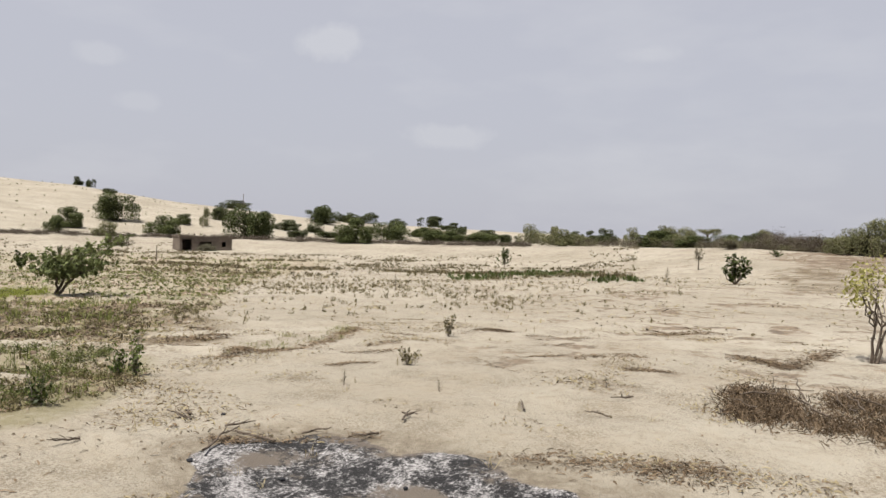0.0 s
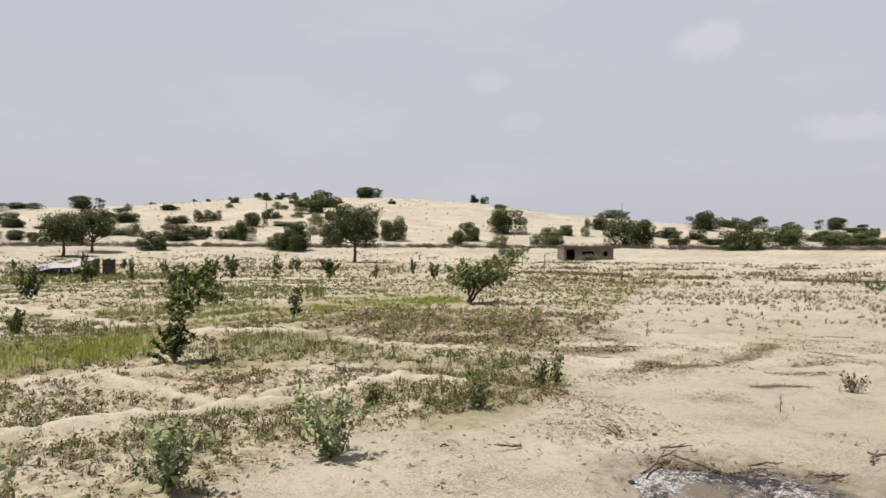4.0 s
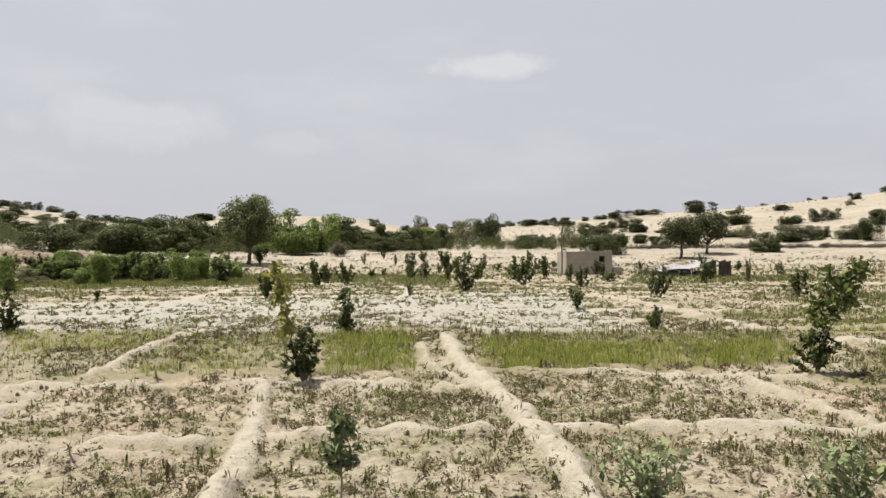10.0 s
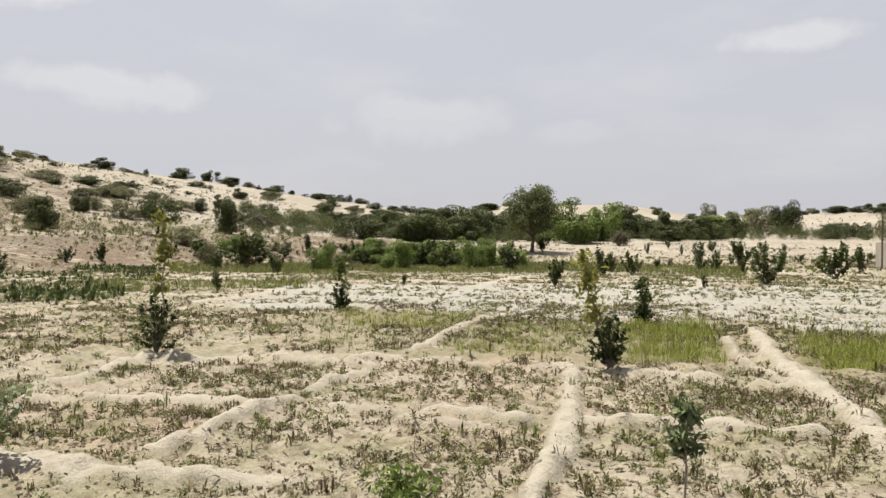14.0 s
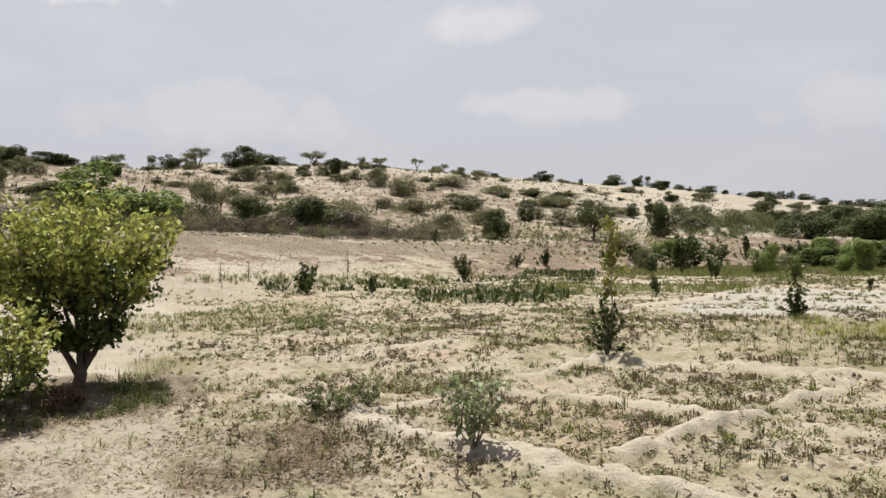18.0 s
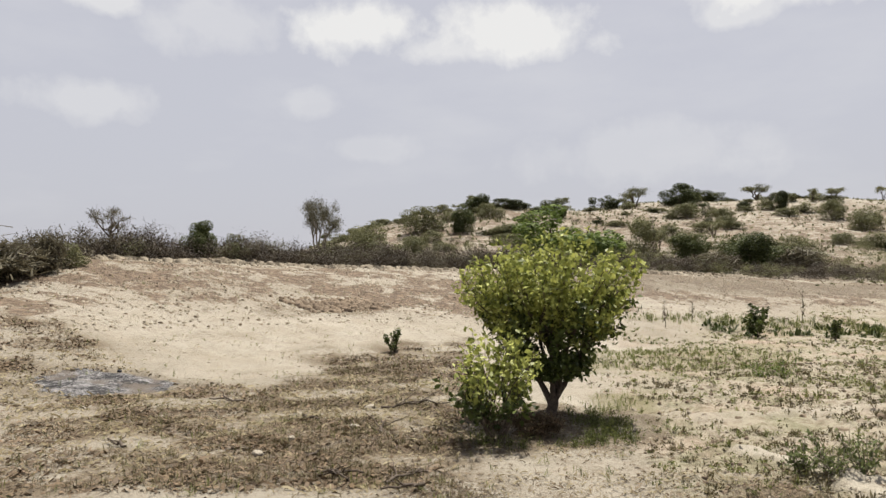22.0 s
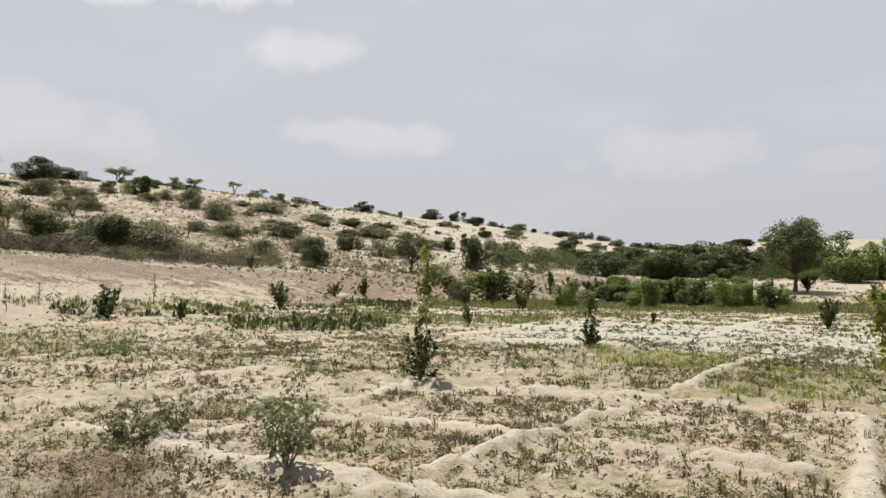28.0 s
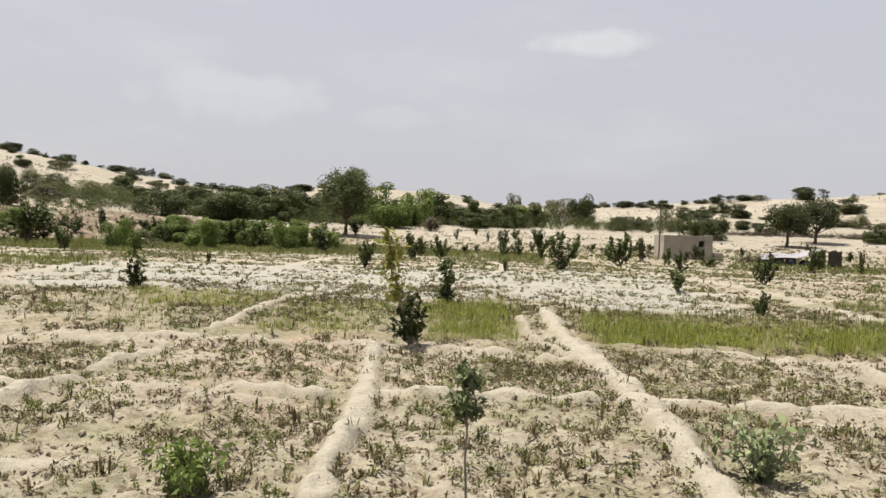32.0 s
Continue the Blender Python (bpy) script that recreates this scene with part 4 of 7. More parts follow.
def on_plots(x, y, cover=0.72):
    w = field_part(x, y) * (1 - 0.93 * np.clip(bunds_at(x, y) / 0.05, 0, 1))
    for kind, poly, _, _ in ZONES:
        if kind == "pale":
            w = w * (1 - 0.3 * soft_inside(x, y, poly, 0.9))
    w = w * (1 - 0.4 * ease((np.degrees(np.arctan2(-x, y)) - 64) / 10) * ease((30 - np.hypot(x, y)) / 8))
    w = w * (0.74 - 0.32 * ease((6.8 - np.hypot(x, y)) / 1.5))
    w = w * (1 - 0.4 * ease((-24 - np.degrees(np.arctan2(-x, y))) / 12) * ease((np.hypot(x, y) - 8) / 3))
    w = w * np.clip(cover + 0.75 * grain(x, y, 0.8, 61) + 0.5 * grain(x, y, 2.9, 62), 0.03, 1)
    keep = rng.uniform(0, 1, len(x)) < w
    return x[keep], y[keep]


for r0, r1, n, length, width in ((1.2, 9, 38000, 0.05, 0.011), (9, 17, 22000, 0.085, 0.015), (17, 34, 22000, 0.14, 0.026), (34, 100, 20000, 0.30, 0.05)):
    for mat, label, share in ((STRAW, "dry olive-brown plant debris over the plots", 0.35), (LITTER, "dry brown plant debris over the plots", 0.65)):
        x, y = polar_scatter(rng, int(n * share), -52, 86, r0, r1, 0.62)
        x, y = on_plots(x, y)
        mulch("plot_litter", label, mat, x, y, length, width, 0.35)
def leaf_clumps(x, y, height, spread, leaves, size):
    """Small leaves in loose clumps close to the ground."""
    n = len(x)
    z = base_height(x, y) + small_relief(x, y)
    own = rng.uniform(0.5, 1.2, n)
    at = np.repeat(np.stack([x, y, z], -1), leaves, axis=0)
    k = np.repeat(own, leaves)
    lift = rng.uniform(0.05, 1.0, len(at))
    at[:, :2] += rng.normal(0, 1, (len(at), 2)) * (spread * k * (0.5 + 0.5 * lift))[:, None]
    at[:, 2] += height * k * lift
    return leaf_quads(rng, at, rng.normal(0, 0.3, at.shape), size, 0.45, 0.6)


def as_tris(v, f):
    f = np.asarray(f)
    return v, np.concatenate([f[:, [0, 1, 2]], f[:, [0, 2, 3]]])


def patchy(x, y, seed, size, bare=0.1, keen=2.2):
    """Keeps places in uneven patches."""
    w = np.clip(bare + keen * (0.65 * grain(x, y, size, seed) + 0.45 * grain(x, y, size * 0.37, seed + 1) + 0.3 * grain(x, y, size * 3.1, seed + 2)), 0.02, 1)
    return rng.uniform(0, 1, len(x)) < w


for r0, r1, n, height, wide, leaf_size in ((1.2, 9, 60000, 0.07, 0.075, 0.025), (9, 18, 66000, 0.08, 0.09, 0.032), (18, 40, 84000, 0.10, 0.11, 0.05), (40, 100, 36000, 0.22, 0.12, 0.12)):
    far = r0 > 15
    for mat, seed, share, bare, label in ((SPRIG, 64, 0.42 if far else 0.24, 0.26, "thin dry weeds scattered over the plots"), (WEED_BROWN, 66, 0.08 if far else 0.54, 0.26, "withered brown weeds scattered over the plots"), (WEED_DARK, 68, 0.2 if far else 0.1, 0.1 if far else 0.0, "small green weeds in patches on the plots"), (GRASS_DULL, 65, 0.4 if far else 0.13, 0.15, "thin dull grass scattered over the plots")):
        x, y = polar_scatter(rng, int(n * share), -54, 86, r0, r1, 0.66)
        keep = patchy(x, y, seed, 0.36 if r1 < 10 else 0.6 if r1 < 20 else 1.6, bare, 2.2)
        x, y = on_plots(x[keep], y[keep], 0.95)
        v, f = tufts(rng, x, y, height * rng.uniform(0.35, 1.3, len(x)) ** 1.3, 5, 0.9, wide)
        few = rng.uniform(0, 1, len(x)) < 0.8
        w, g = as_tris(*leaf_clumps(x[few], y[few], height * 0.75, height * 0.55, 12, leaf_size))
        tagged(part("low_weeds", mesh_from("low_weeds", *joined([(v, f), (w, g)])), mat), label, "weeds", kind="stuff")
for kind, poly, density, height in ZONES:
    if kind not in KINDS:
        continue
    mat, name, label = KINDS[kind]
    x, y = scatter(rng, poly, density * ({"green_vivid": 3.6, "green_dull": 3.4, "green_leafy": 3.6}.get(kind, 2.2)))
    keep = rng.uniform(0, 1, len(x)) > np.clip(bunds_at(x, y) / 0.035, 0, 1)
    x, y = x[keep], y[keep]
    if kind == "green_leafy":
        keep = patchy(x, y, 58, 0.7, 0.45)
        x, y = x[keep], y[keep]
        v, f = tufts(rng, x, y, height, 4, 0.5, 0.03)
        w, g = as_tris(*leaf_clumps(x, y, height, 0.04, 26, 0.024))
        v, f = joined([(v, f), (w, g)])
    elif kind.startswith("crop"):
        keep = patchy(x, y, 55, 1.6, 0.7, 1.4)
        x, y, height = x[keep], y[keep], height * 0.75
        v, f = tufts(rng, x, y, height * rng.uniform(0.4, 1.0, len(x)), 9 if np.hypot(*poly.mean(0)) > 12 else 16, 0.9, 0.09 if np.hypot(*poly.mean(0)) > 12 else 0.045, True)
    else:
        if kind == "green_dry":
            keep = patchy(x, y, 59, 0.5, 0.45)
            x, y = x[keep], y[keep]
        v, f = tufts(rng, x, y, height * 0.62, 8, 1.3 if kind == "green_dry" else 0.6, 0.022 if np.hypot(*poly.mean(0)) < 14 else 0.04)
    tagged(part(name, mesh_from(name, v, f), mat), label, "grass", kind="stuff")
for a0, a1, r0, r1, n, height, leaf_size in ((-84, -48, 13, 45, 4200, 0.12, 0.045), (-80, -40, 40, 100, 9000, 0.26, 0.12), (-48, 30, 60, 120, 9000, 0.28, 0.13)):
    x, y = polar_scatter(rng, n, a0, a1, r0, r1, 0.8)
    keep = patchy(x, y, 57, 3.4, -0.1)
    x, y = x[keep], y[keep]
    v, f = tufts(rng, x, y, height, 4, 0.8, 0.09)
    w, g = as_tris(*leaf_clumps(x, y, height * 0.8, height * 0.5, 10, leaf_size))
    tagged(part("low_weeds", mesh_from("low_weeds", *joined([(v, f), (w, g)])), WEED_BROWN), "scattered dry weeds on the open sandy plain", "weeds", kind="stuff")
def clods(name, label, mat, x, y, wide, high):
    """Uneven lumps of soil, half sunk in the ground."""
    n = len(x)
    ring = np.arange(7) * 2 * math.pi / 7
    shape = np.concatenate([np.stack([np.cos(ring), np.sin(ring), 0 * ring - 0.35], -1), np.stack([0.72 * np.cos(ring + 0.3), 0.72 * np.sin(ring + 0.3), 0 * ring + 0.62], -1), [[0.1, 0.0, 1.0]]])
    s = rng.uniform(0.4, 1.5, (n, 1, 1))
    v = shape[None] * (1 + rng.normal(0, 0.26, (n, 15, 1)))
    turn = rng.uniform(0, 6.28, n)[:, None]
    long = rng.uniform(0.7, 1.8, (n, 1))
    px, py = v[:, :, 0] * long, v[:, :, 1]
    v = np.stack([px * np.cos(turn) - py * np.sin(turn), px * np.sin(turn) + py * np.cos(turn), v[:, :, 2]], -1) * s * np.array([wide * 0.5, wide * 0.5, high])
    v = v + np.stack([x, y, base_height(x, y) + small_relief(x, y)], -1)[:, None]
    f = []
    for q in range(7):
        p = (q + 1) % 7
        f += [(q, p, 7 + p), (q, 7 + p, 7 + q), (7 + q, 7 + p, 14)]
    faces = (np.arange(n)[:, None, None] * 15 + np.array(f)[None]).reshape(-1, 3)
    tagged(part(name, mesh_from(name, v.reshape(-1, 3), faces), mat), label, "soil clods", kind="stuff")


a = rng.uniform(50, 127, 16000)
start, row = np.interp(a, LAND[:, 0], LAND[:, 1]), np.interp(a, LAND[:, 0], LAND[:, 2])
r = start + (row - start) * (1.0 - 0.72 * rng.uniform(0, 1, len(a)) ** 1.2)
x, y = -np.sin(np.radians(a)) * r, np.cos(np.radians(a)) * r
keep = patchy(x, y, 82, 1.4, 0.1)
some = keep & (rng.uniform(0, 1, len(x)) < 0.14)
clods("bank_clods", "crumbled brown earth clods on the bank", EARTH_CLOD, x[some], y[some], 0.075, 0.032)
keep = ~keep & (rng.uniform(0, 1, len(x)) < 0.5)
clods("bank_clods", "pale crumbled sand lumps on the bank", SAND_CLOD, x[keep], y[keep], 0.08, 0.03)
a = rng.uniform(72, 127, 900)
r = np.interp(a, LAND[:, 0], LAND[:, 2]) * rng.normal(0.965, 0.012, len(a))
clods("bank_clods", "pale eroded sand lip under the scrub", SAND_CLOD, -np.sin(np.radians(a)) * r, np.cos(np.radians(a)) * r, 0.26, 0.09)
for r0, r1, n, wide, high in ((1.5, 9, 16000, 0.03, 0.014), (9, 20, 13000, 0.06, 0.022), (20, 45, 9000, 0.14, 0.04)):
    x, y = polar_scatter(rng, n, -52, 84, r0, r1, 0.66)
    x, y = on_plots(x, y, 0.8)
    half = len(x) // 2
    clods("soil_clods", "small brown clods of tilled soil", EARTH_CLOD, x[:half], y[:half], wide, high)
    clods("soil_clods", "small pale clods of sandy soil", SAND_CLOD, x[half:], y[half:], wide, high)
own = np.random.default_rng(83)
t, u = own.uniform(0, 1, 420), own.normal(0, 0.45, 420)
clods("bank_clods", "small scar of broken reddish earth on the bank", EARTH_CLOD, -24.1 - 2.3 * t + 0.6 * u, -6.5 + 2.2 * t + u, 0.16, 0.07)
# litter under and around the leafy tree and on the bank
for kind, poly, density, height in ZONES:
    if kind in ("litter", "thin"):
        near = np.hypot(*poly.mean(0))
        x, y = scatter(rng, poly, 1900 if near < 12 else (600 if near < 20 else 20))
        keep = rng.uniform(0, 1, len(x)) < np.clip((0.1 if kind == "thin" else 0.6) + 1.6 * grain(x, y, 0.6, 71) + 0.8 * grain(x, y, 1.9, 72), 0.03, 1)
        mulch("ground_litter", "dry brown leaf and twig litter on sand", LITTER, x[keep], y[keep], 0.036 if near < 12 else 0.08, 0.0065 if near < 12 else 0.02, 0.25)
        few = keep & (rng.uniform(0, 1, len(x)) < 0.05)
        v, f = tufts(rng, *off_ash(x[few], y[few]), 0.08 if near < 12 else 0.11, 6, 0.9, 0.03)
        tagged(part("dry_weeds", mesh_from("dry_weeds", v, f), STRAW), "matted dry olive weeds on litter-strewn sand", "weeds", kind="stuff")
        keep = ~keep & (rng.uniform(0, 1, len(x)) < 0.2)
        mulch("ground_litter", "pale straw bits on litter-strewn sand", GRASS_DRY, x[keep], y[keep], 0.06 if near < 12 else 0.1, 0.007 if near < 12 else 0.02, 0.25)
for line, width in WRACKS:
    size = np.hypot(*np.diff(line, axis=0).T).sum()
    m = int(1000 * size * max(width, 0.1) / 0.2)
    t = rng.uniform(0, len(line) - 1, m)
    k = np.minimum(t.astype(int), len(line) - 2)
    p = line[k] + (line[k + 1] - line[k]) * (t - k)[:, None] + rng.normal(0, width * 0.45, (m, 2))
    keep = rng.uniform(0, 1, m) < np.clip(0.55 + 0.9 * grain(p[:, 0], p[:, 1], 0.5, 73), 0.05, 1)
    mulch("drift_litter", "drift of dry brown stems on pale sand", LITTER, p[keep, 0], p[keep, 1], 0.06, 0.005, 0.2)
for a0, a1, r0, r1, n, length, width in ((-100, -40, 3, 14, 70000, 0.05, 0.0075), (-100, -46, 14, 75, 50000, 0.11, 0.022), (78, 126, 3.5, 13, 34000, 0.055, 0.008), (78, 126, 13, 34, 18000, 0.07, 0.012), (60, 126, 22, 48, 12000, 0.12, 0.016), (40, 104, 55, 190, 9000, 0.5, 0.12)):
    x, y = polar_scatter(rng, n, a0, a1, r0, r1, 0.7)
    keep = rng.uniform(0, 1, n) < np.clip(-0.1 + 1.6 * grain(x, y, 0.7, 74) + 1.0 * grain(x, y, 3.0, 75), 0.004, 1)
    x, y = x[keep], y[keep]
    half = len(x) // 2
    mulch("sand_litter", "scattered dry stems on open sand", LITTER, x[:half], y[:half], length * 0.9, width * 0.8, 0.3)
    mulch("sand_litter", "scattered pale dry stems on open sand", GRASS_DRY, x[half:], y[half:], length, width, 0.3)
for a0, a1, r0, r1, n in ((-100, -34, 2.4, 8, 1900), (76, 126, 4, 12, 4200)):
    x, y = polar_scatter(rng, n, a0, a1, r0, r1, 0.8)
    keep = patchy(x, y, 84, 1.1, 0.1)
    mulch("sand_litter", "dark chips and broken stems on open sand", LITTER, x[keep], y[keep], 0.055, 0.009, 0.2)
for a0, a1, r0, r1, n, height, mat, label in ((-100, -48, 4, 50, 500, 0.1, GRASS_DRY, "a few dry weeds on the bare sand"), (74, 125, 4.5, 30, 1500, 0.09, GRASS_DULL, "a few short weeds on the sandy clearing"), (-48, 5, 135, 320, 700, 0.5, LEAF_GREY, "small dry tussocks on the dune slopes"), (40, 104, 58, 200, 5200, 0.38, LEAF_GREY, "small dry tussocks on the scrubby hillside")):
    x, y = polar_scatter(rng, n, a0, a1, r0, r1, 0.8)
    v, f = tufts(rng, x, y, height, 7, 0.9, 0.03 if r1 < 60 else 0.16)
    tagged(part("dry_weeds", mesh_from("dry_weeds", v, f), mat), label, "weeds", kind="stuff")

# ---- bushes and trees of the valley: each kind has a few shapes, one metre wide and high, set out at their own sizes ----
def lobed_crown(rng, lobes, n, size, slim=0.55, spread=0.42, flat=0.0, ragged=0.2):
    """Leaves over many lobes of unlike size, heaped into an uneven dome one metre wide and high."""
    lean = rng.uniform(0, 6.28)
    at, out = [], []
    for k in range(lobes):
        a, d = rng.uniform(0, 6.28), spread * math.sqrt(rng.uniform(0, 1))
        r = rng.uniform(0.1, 0.24) * (1.15 - 0.5 * d / spread)
        top = (1.0 - 0.75 * (d / 0.55) ** 2) * rng.uniform(0.7, 1.05) * (1 + 0.18 * math.cos(a - lean))
        z = max(r * 0.7, top - r) * (1 - flat) + flat * max(r, 0.62 + 0.1 * rng.uniform(-1, 1)) if k % 3 else max(r * 0.6, rng.uniform(0.15, 0.5) * (1 - flat) + flat * 0.6)
        m = int(n * (r / 0.17) ** 2 / lobes)
        p = rng.normal(0, 1, (m, 3))
        p /= np.linalg.norm(p, axis=1, keepdims=True)
        tufts_at = rng.normal(0, 1, (9, 3))
        tufts_at /= np.linalg.norm(tufts_at, axis=1, keepdims=True)
        bulge = np.clip((p @ tufts_at.T).max(1), 0, 1) ** 6
        q = np.array((d * math.cos(a), d * math.sin(a), z)) + p * (r * (0.78 + ragged * bulge + rng.normal(0, 0.07, m)))[:, None]
        skirt = (rng.uniform(0, 1, m) < 0.42) & (flat == 0.0)
        q[:, 2] = np.where(skirt, q[:, 2] * rng.uniform(0.05, 1.0, m), q[:, 2])
        at.append(q)
        out.append(p)
    at, out = np.concatenate(at), np.concatenate(out)
    keep = at[:, 2] > 0.03
    at, out = at[keep], out[keep]
    low, high = np.percentile(at, 1, axis=0), np.percentile(at, 99, axis=0)
    at[:, :2] = (at[:, :2] - (low[:2] + high[:2]) / 2) / (high[:2] - low[:2])
    at[:, 2] = at[:, 2] / high[2]
    return leaf_quads(rng, at, out * 2.0, size, slim, 0.6)


def bush_blobs(rng, n=5, low=0.35):
    out = []
    for k in range(n):
        a, d = rng.uniform(0, 6.28), rng.uniform(0.0, 0.26)
        r = rng.uniform(0.2, 0.3)
        out.append((d * math.cos(a), d * math.sin(a), rng.uniform(low, 0.72), r, r, rng.uniform(0.2, 0.3)))
    out.append((0, 0, 0.3, 0.4, 0.4, 0.3))
    return out


def stems(rng, n, top, reach, r0):
    chunks = []
    for k in range(n):
        a = rng.uniform(0, 6.28)
        (v, f), _ = limb(rng, (0.03 * math.cos(a), 0.03 * math.sin(a), -0.04), (reach * math.cos(a), reach * math.sin(a), top * rng.uniform(0.7, 1.1)), r0, r0 * 0.35, 0.15, 4, 5)
        chunks.append((v, f))
    return joined(chunks)


def make_bush(rng, name, leaf, lobes, n, size, stem_mat=BARK, spread=0.42, ragged=0.2):
    root = new(name)
    v, f = stems(rng, 5, 0.6, 0.25, 0.018)
    part("woody_base", mesh_from("woody_base", v, f), stem_mat, root)
    v, f = lobed_crown(rng, lobes, n, size, 0.6, spread, 0.0, ragged)
    part("foliage", mesh_from("foliage", v, f), leaf, root)
    return root


def make_dune_bush(rng):
    return make_bush(rng, "dune_bush", LEAF_DUNE, int(rng.integers(9, 17)), 10500, 0.047)


def make_dark_bush(rng):
    return make_bush(rng, "dark_bush", LEAF_DARK, int(rng.integers(12, 20)), 15000, 0.042)


def make_grey_bush(rng):
    return make_bush(rng, "grey_bush", LEAF_GREY, int(rng.integers(9, 16)), 8500, 0.042, BARK_PALE, 0.44, 0.34)


def make_leafy_bush(rng):
    return make_bush(rng, "leafy_bush", LEAF_LIGHT, int(rng.integers(11, 18)), 11000, 0.047)


def make_field_shrub(rng):
    """Several shoots that fan out from the ground, leafy along their length."""
    root = new("field_shrub")
    chunks, at, out = [], [], []
    for k in range(10):
        a = k * 2.4 + rng.uniform(-0.4, 0.4)
        d = rng.uniform(0.05, 0.5)
        bare = rng.uniform(0.08, 0.5)
        tip = (d * math.cos(a), d * math.sin(a), rng.uniform(0.6, 1.0) * (1.05 - 0.8 * d * d * 2))
        (v, f), pts = limb(rng, (0, 0, -0.03), tip, 0.014, 0.005, 0.18, 5, 4)
        chunks.append((v, f))
        full = rng.integers(24, 60)
        for _ in range(full):
            t = rng.uniform(bare, 1.05) ** 0.8
            p = np.array(pts[0]) * (1 - t) + np.array(pts[-1]) * t
            at.append(p + rng.normal(0, 0.036, 3))
            out.append(rng.normal(0, 1, 3))
    v, f = joined(chunks)
    part("woody_base", mesh_from("woody_base", v, f), BARK, root)
    at = np.array(at)
    keep = at[:, 2] > 0.03
    v, f = leaf_quads(rng, at[keep], np.array(out)[keep] * 0.3, 0.135, 0.44)
    part("foliage", mesh_from("foliage", v, f), LEAF_FIELD, root)
    return root


def make_scrub(rng):
    root = new("dry_scrub")
    v, f = stems(rng, 6, 0.7, 0.35, 0.016)
    part("woody_base", mesh_from("woody_base", v, f), BARK, root)
    v, f = twigs(rng, 700, 0.3, 0.02, bush_blobs(rng, 5, 0.25))
    w, g = crown(rng, bush_blobs(rng, 4, 0.25), 350, 0.08, 18, 0.3, 0.4)
    part("brushwood", mesh_from("brushwood", *joined([(v, f), (w, g)])), LEAF_SCRUB, root)
    return root


def make_thorn_tree(rng):
    """A flat-topped thorn tree: two or three slanting stems under broad open layers of fine leaves."""
    root = new("thorn_tree")
    chunks, at, out = [], [], []
    for k in range(3):
        a = k * 2.1 + rng.uniform(-0.5, 0.5)
        fork = (0.13 * math.cos(a), 0.13 * math.sin(a), rng.uniform(0.4, 0.52))
        (v, f), _ = limb(rng, (0, 0, -0.05), fork, 0.03, 0.02, 0.12)
        chunks.append((v, f))
        for q in range(4):
            b = a + rng.uniform(-0.9, 0.9)
            d = rng.uniform(0.2, 0.42)
            tip = np.array((d * math.cos(b), d * math.sin(b), rng.uniform(0.62, 0.95)))
            (v, f), _ = limb(rng, fork, tip, 0.014, 0.005, 0.16)
            chunks.append((v, f))
            m = int(rng.integers(150, 330))
            p = rng.normal(0, 1, (m, 3)) * (0.085, 0.085, 0.055)
            at.append(tip + p)
            out.append(p * (3, 3, 8) + (0, 0, 0.3))
    part("trunk", mesh_from("trunk", *joined(chunks)), BARK, root)
    v, f = leaf_quads(rng, np.concatenate(at), np.concatenate(out), 0.045, 0.5)
    part("crown", mesh_from("crown", v, f), LEAF_GREY, root)
    return root


def make_bare_tree(rng):
    """A twiggy tree, nearly leafless, with stems that fork low into a broad dome."""
    root = new("bare_tree")
    chunks, blobs = [], []
    for k in range(5):
        a = k * 1.26 + rng.uniform(-0.3, 0.3)
        fork = (0.14 * math.cos(a), 0.14 * math.sin(a), rng.uniform(0.34, 0.5))
        (v, f), _ = limb(rng, (0.03 * math.cos(a), 0.03 * math.sin(a), -0.05), fork, 0.024, 0.016, 0.12)
        chunks.append((v, f))
        for q in range(5):
            b, d = a + rng.uniform(-1.0, 1.0), rng.uniform(0.1, 0.42)
            tip = (d * math.cos(b), d * math.sin(b), rng.uniform(0.6, 0.96) - 0.5 * d * d)
            (v, f), _ = limb(rng, fork, tip, 0.011, 0.003, 0.2)
            chunks.append((v, f))
            blobs.append((tip[0], tip[1], tip[2] - 0.06, 0.15, 0.15, 0.12))
    part("trunk", mesh_from("trunk", *joined(chunks)), BARK_PALE, root)
    v, f = twigs(rng, 1500, 0.13, 0.006, blobs, 0.3)
    w, g = crown(rng, blobs, 2400, 0.028, 14, 0.4, 0.5)
    part("brushwood", mesh_from("brushwood", *joined([(v, f), (w, g)])), LEAF_BARE, root)
    return root


def make_dead_tree(rng):
    """A dead thorn tree with crooked, layered branches."""
    root = new("dead_tree")
    chunks = []
    (v, f), _ = limb(rng, (0, 0, -0.05), (0.06, 0, 0.55), 0.05, 0.03, 0.15)
    chunks.append((v, f))
    blobs = []
    for k in range(9):
        a = rng.uniform(0, 6.28)
        start = (0.04, 0, rng.uniform(0.3, 0.55))
        tip = (rng.uniform(0.35, 0.6) * math.cos(a), rng.uniform(0.35, 0.6) * math.sin(a), start[2] + rng.uniform(0.1, 0.45))
        (v, f), _ = limb(rng, start, tip, 0.018, 0.005, 0.3)
        chunks.append((v, f))
        blobs.append((tip[0] * 0.75, tip[1] * 0.75, tip[2] - 0.04, 0.2, 0.2, 0.05))
    part("trunk", mesh_from("trunk", *joined(chunks)), BARK, root)
    v, f = twigs(rng, 380, 0.2, 0.009, blobs, 0.0)
    part("brushwood", mesh_from("brushwood", v, f), LEAF_SCRUB, root)
    return root


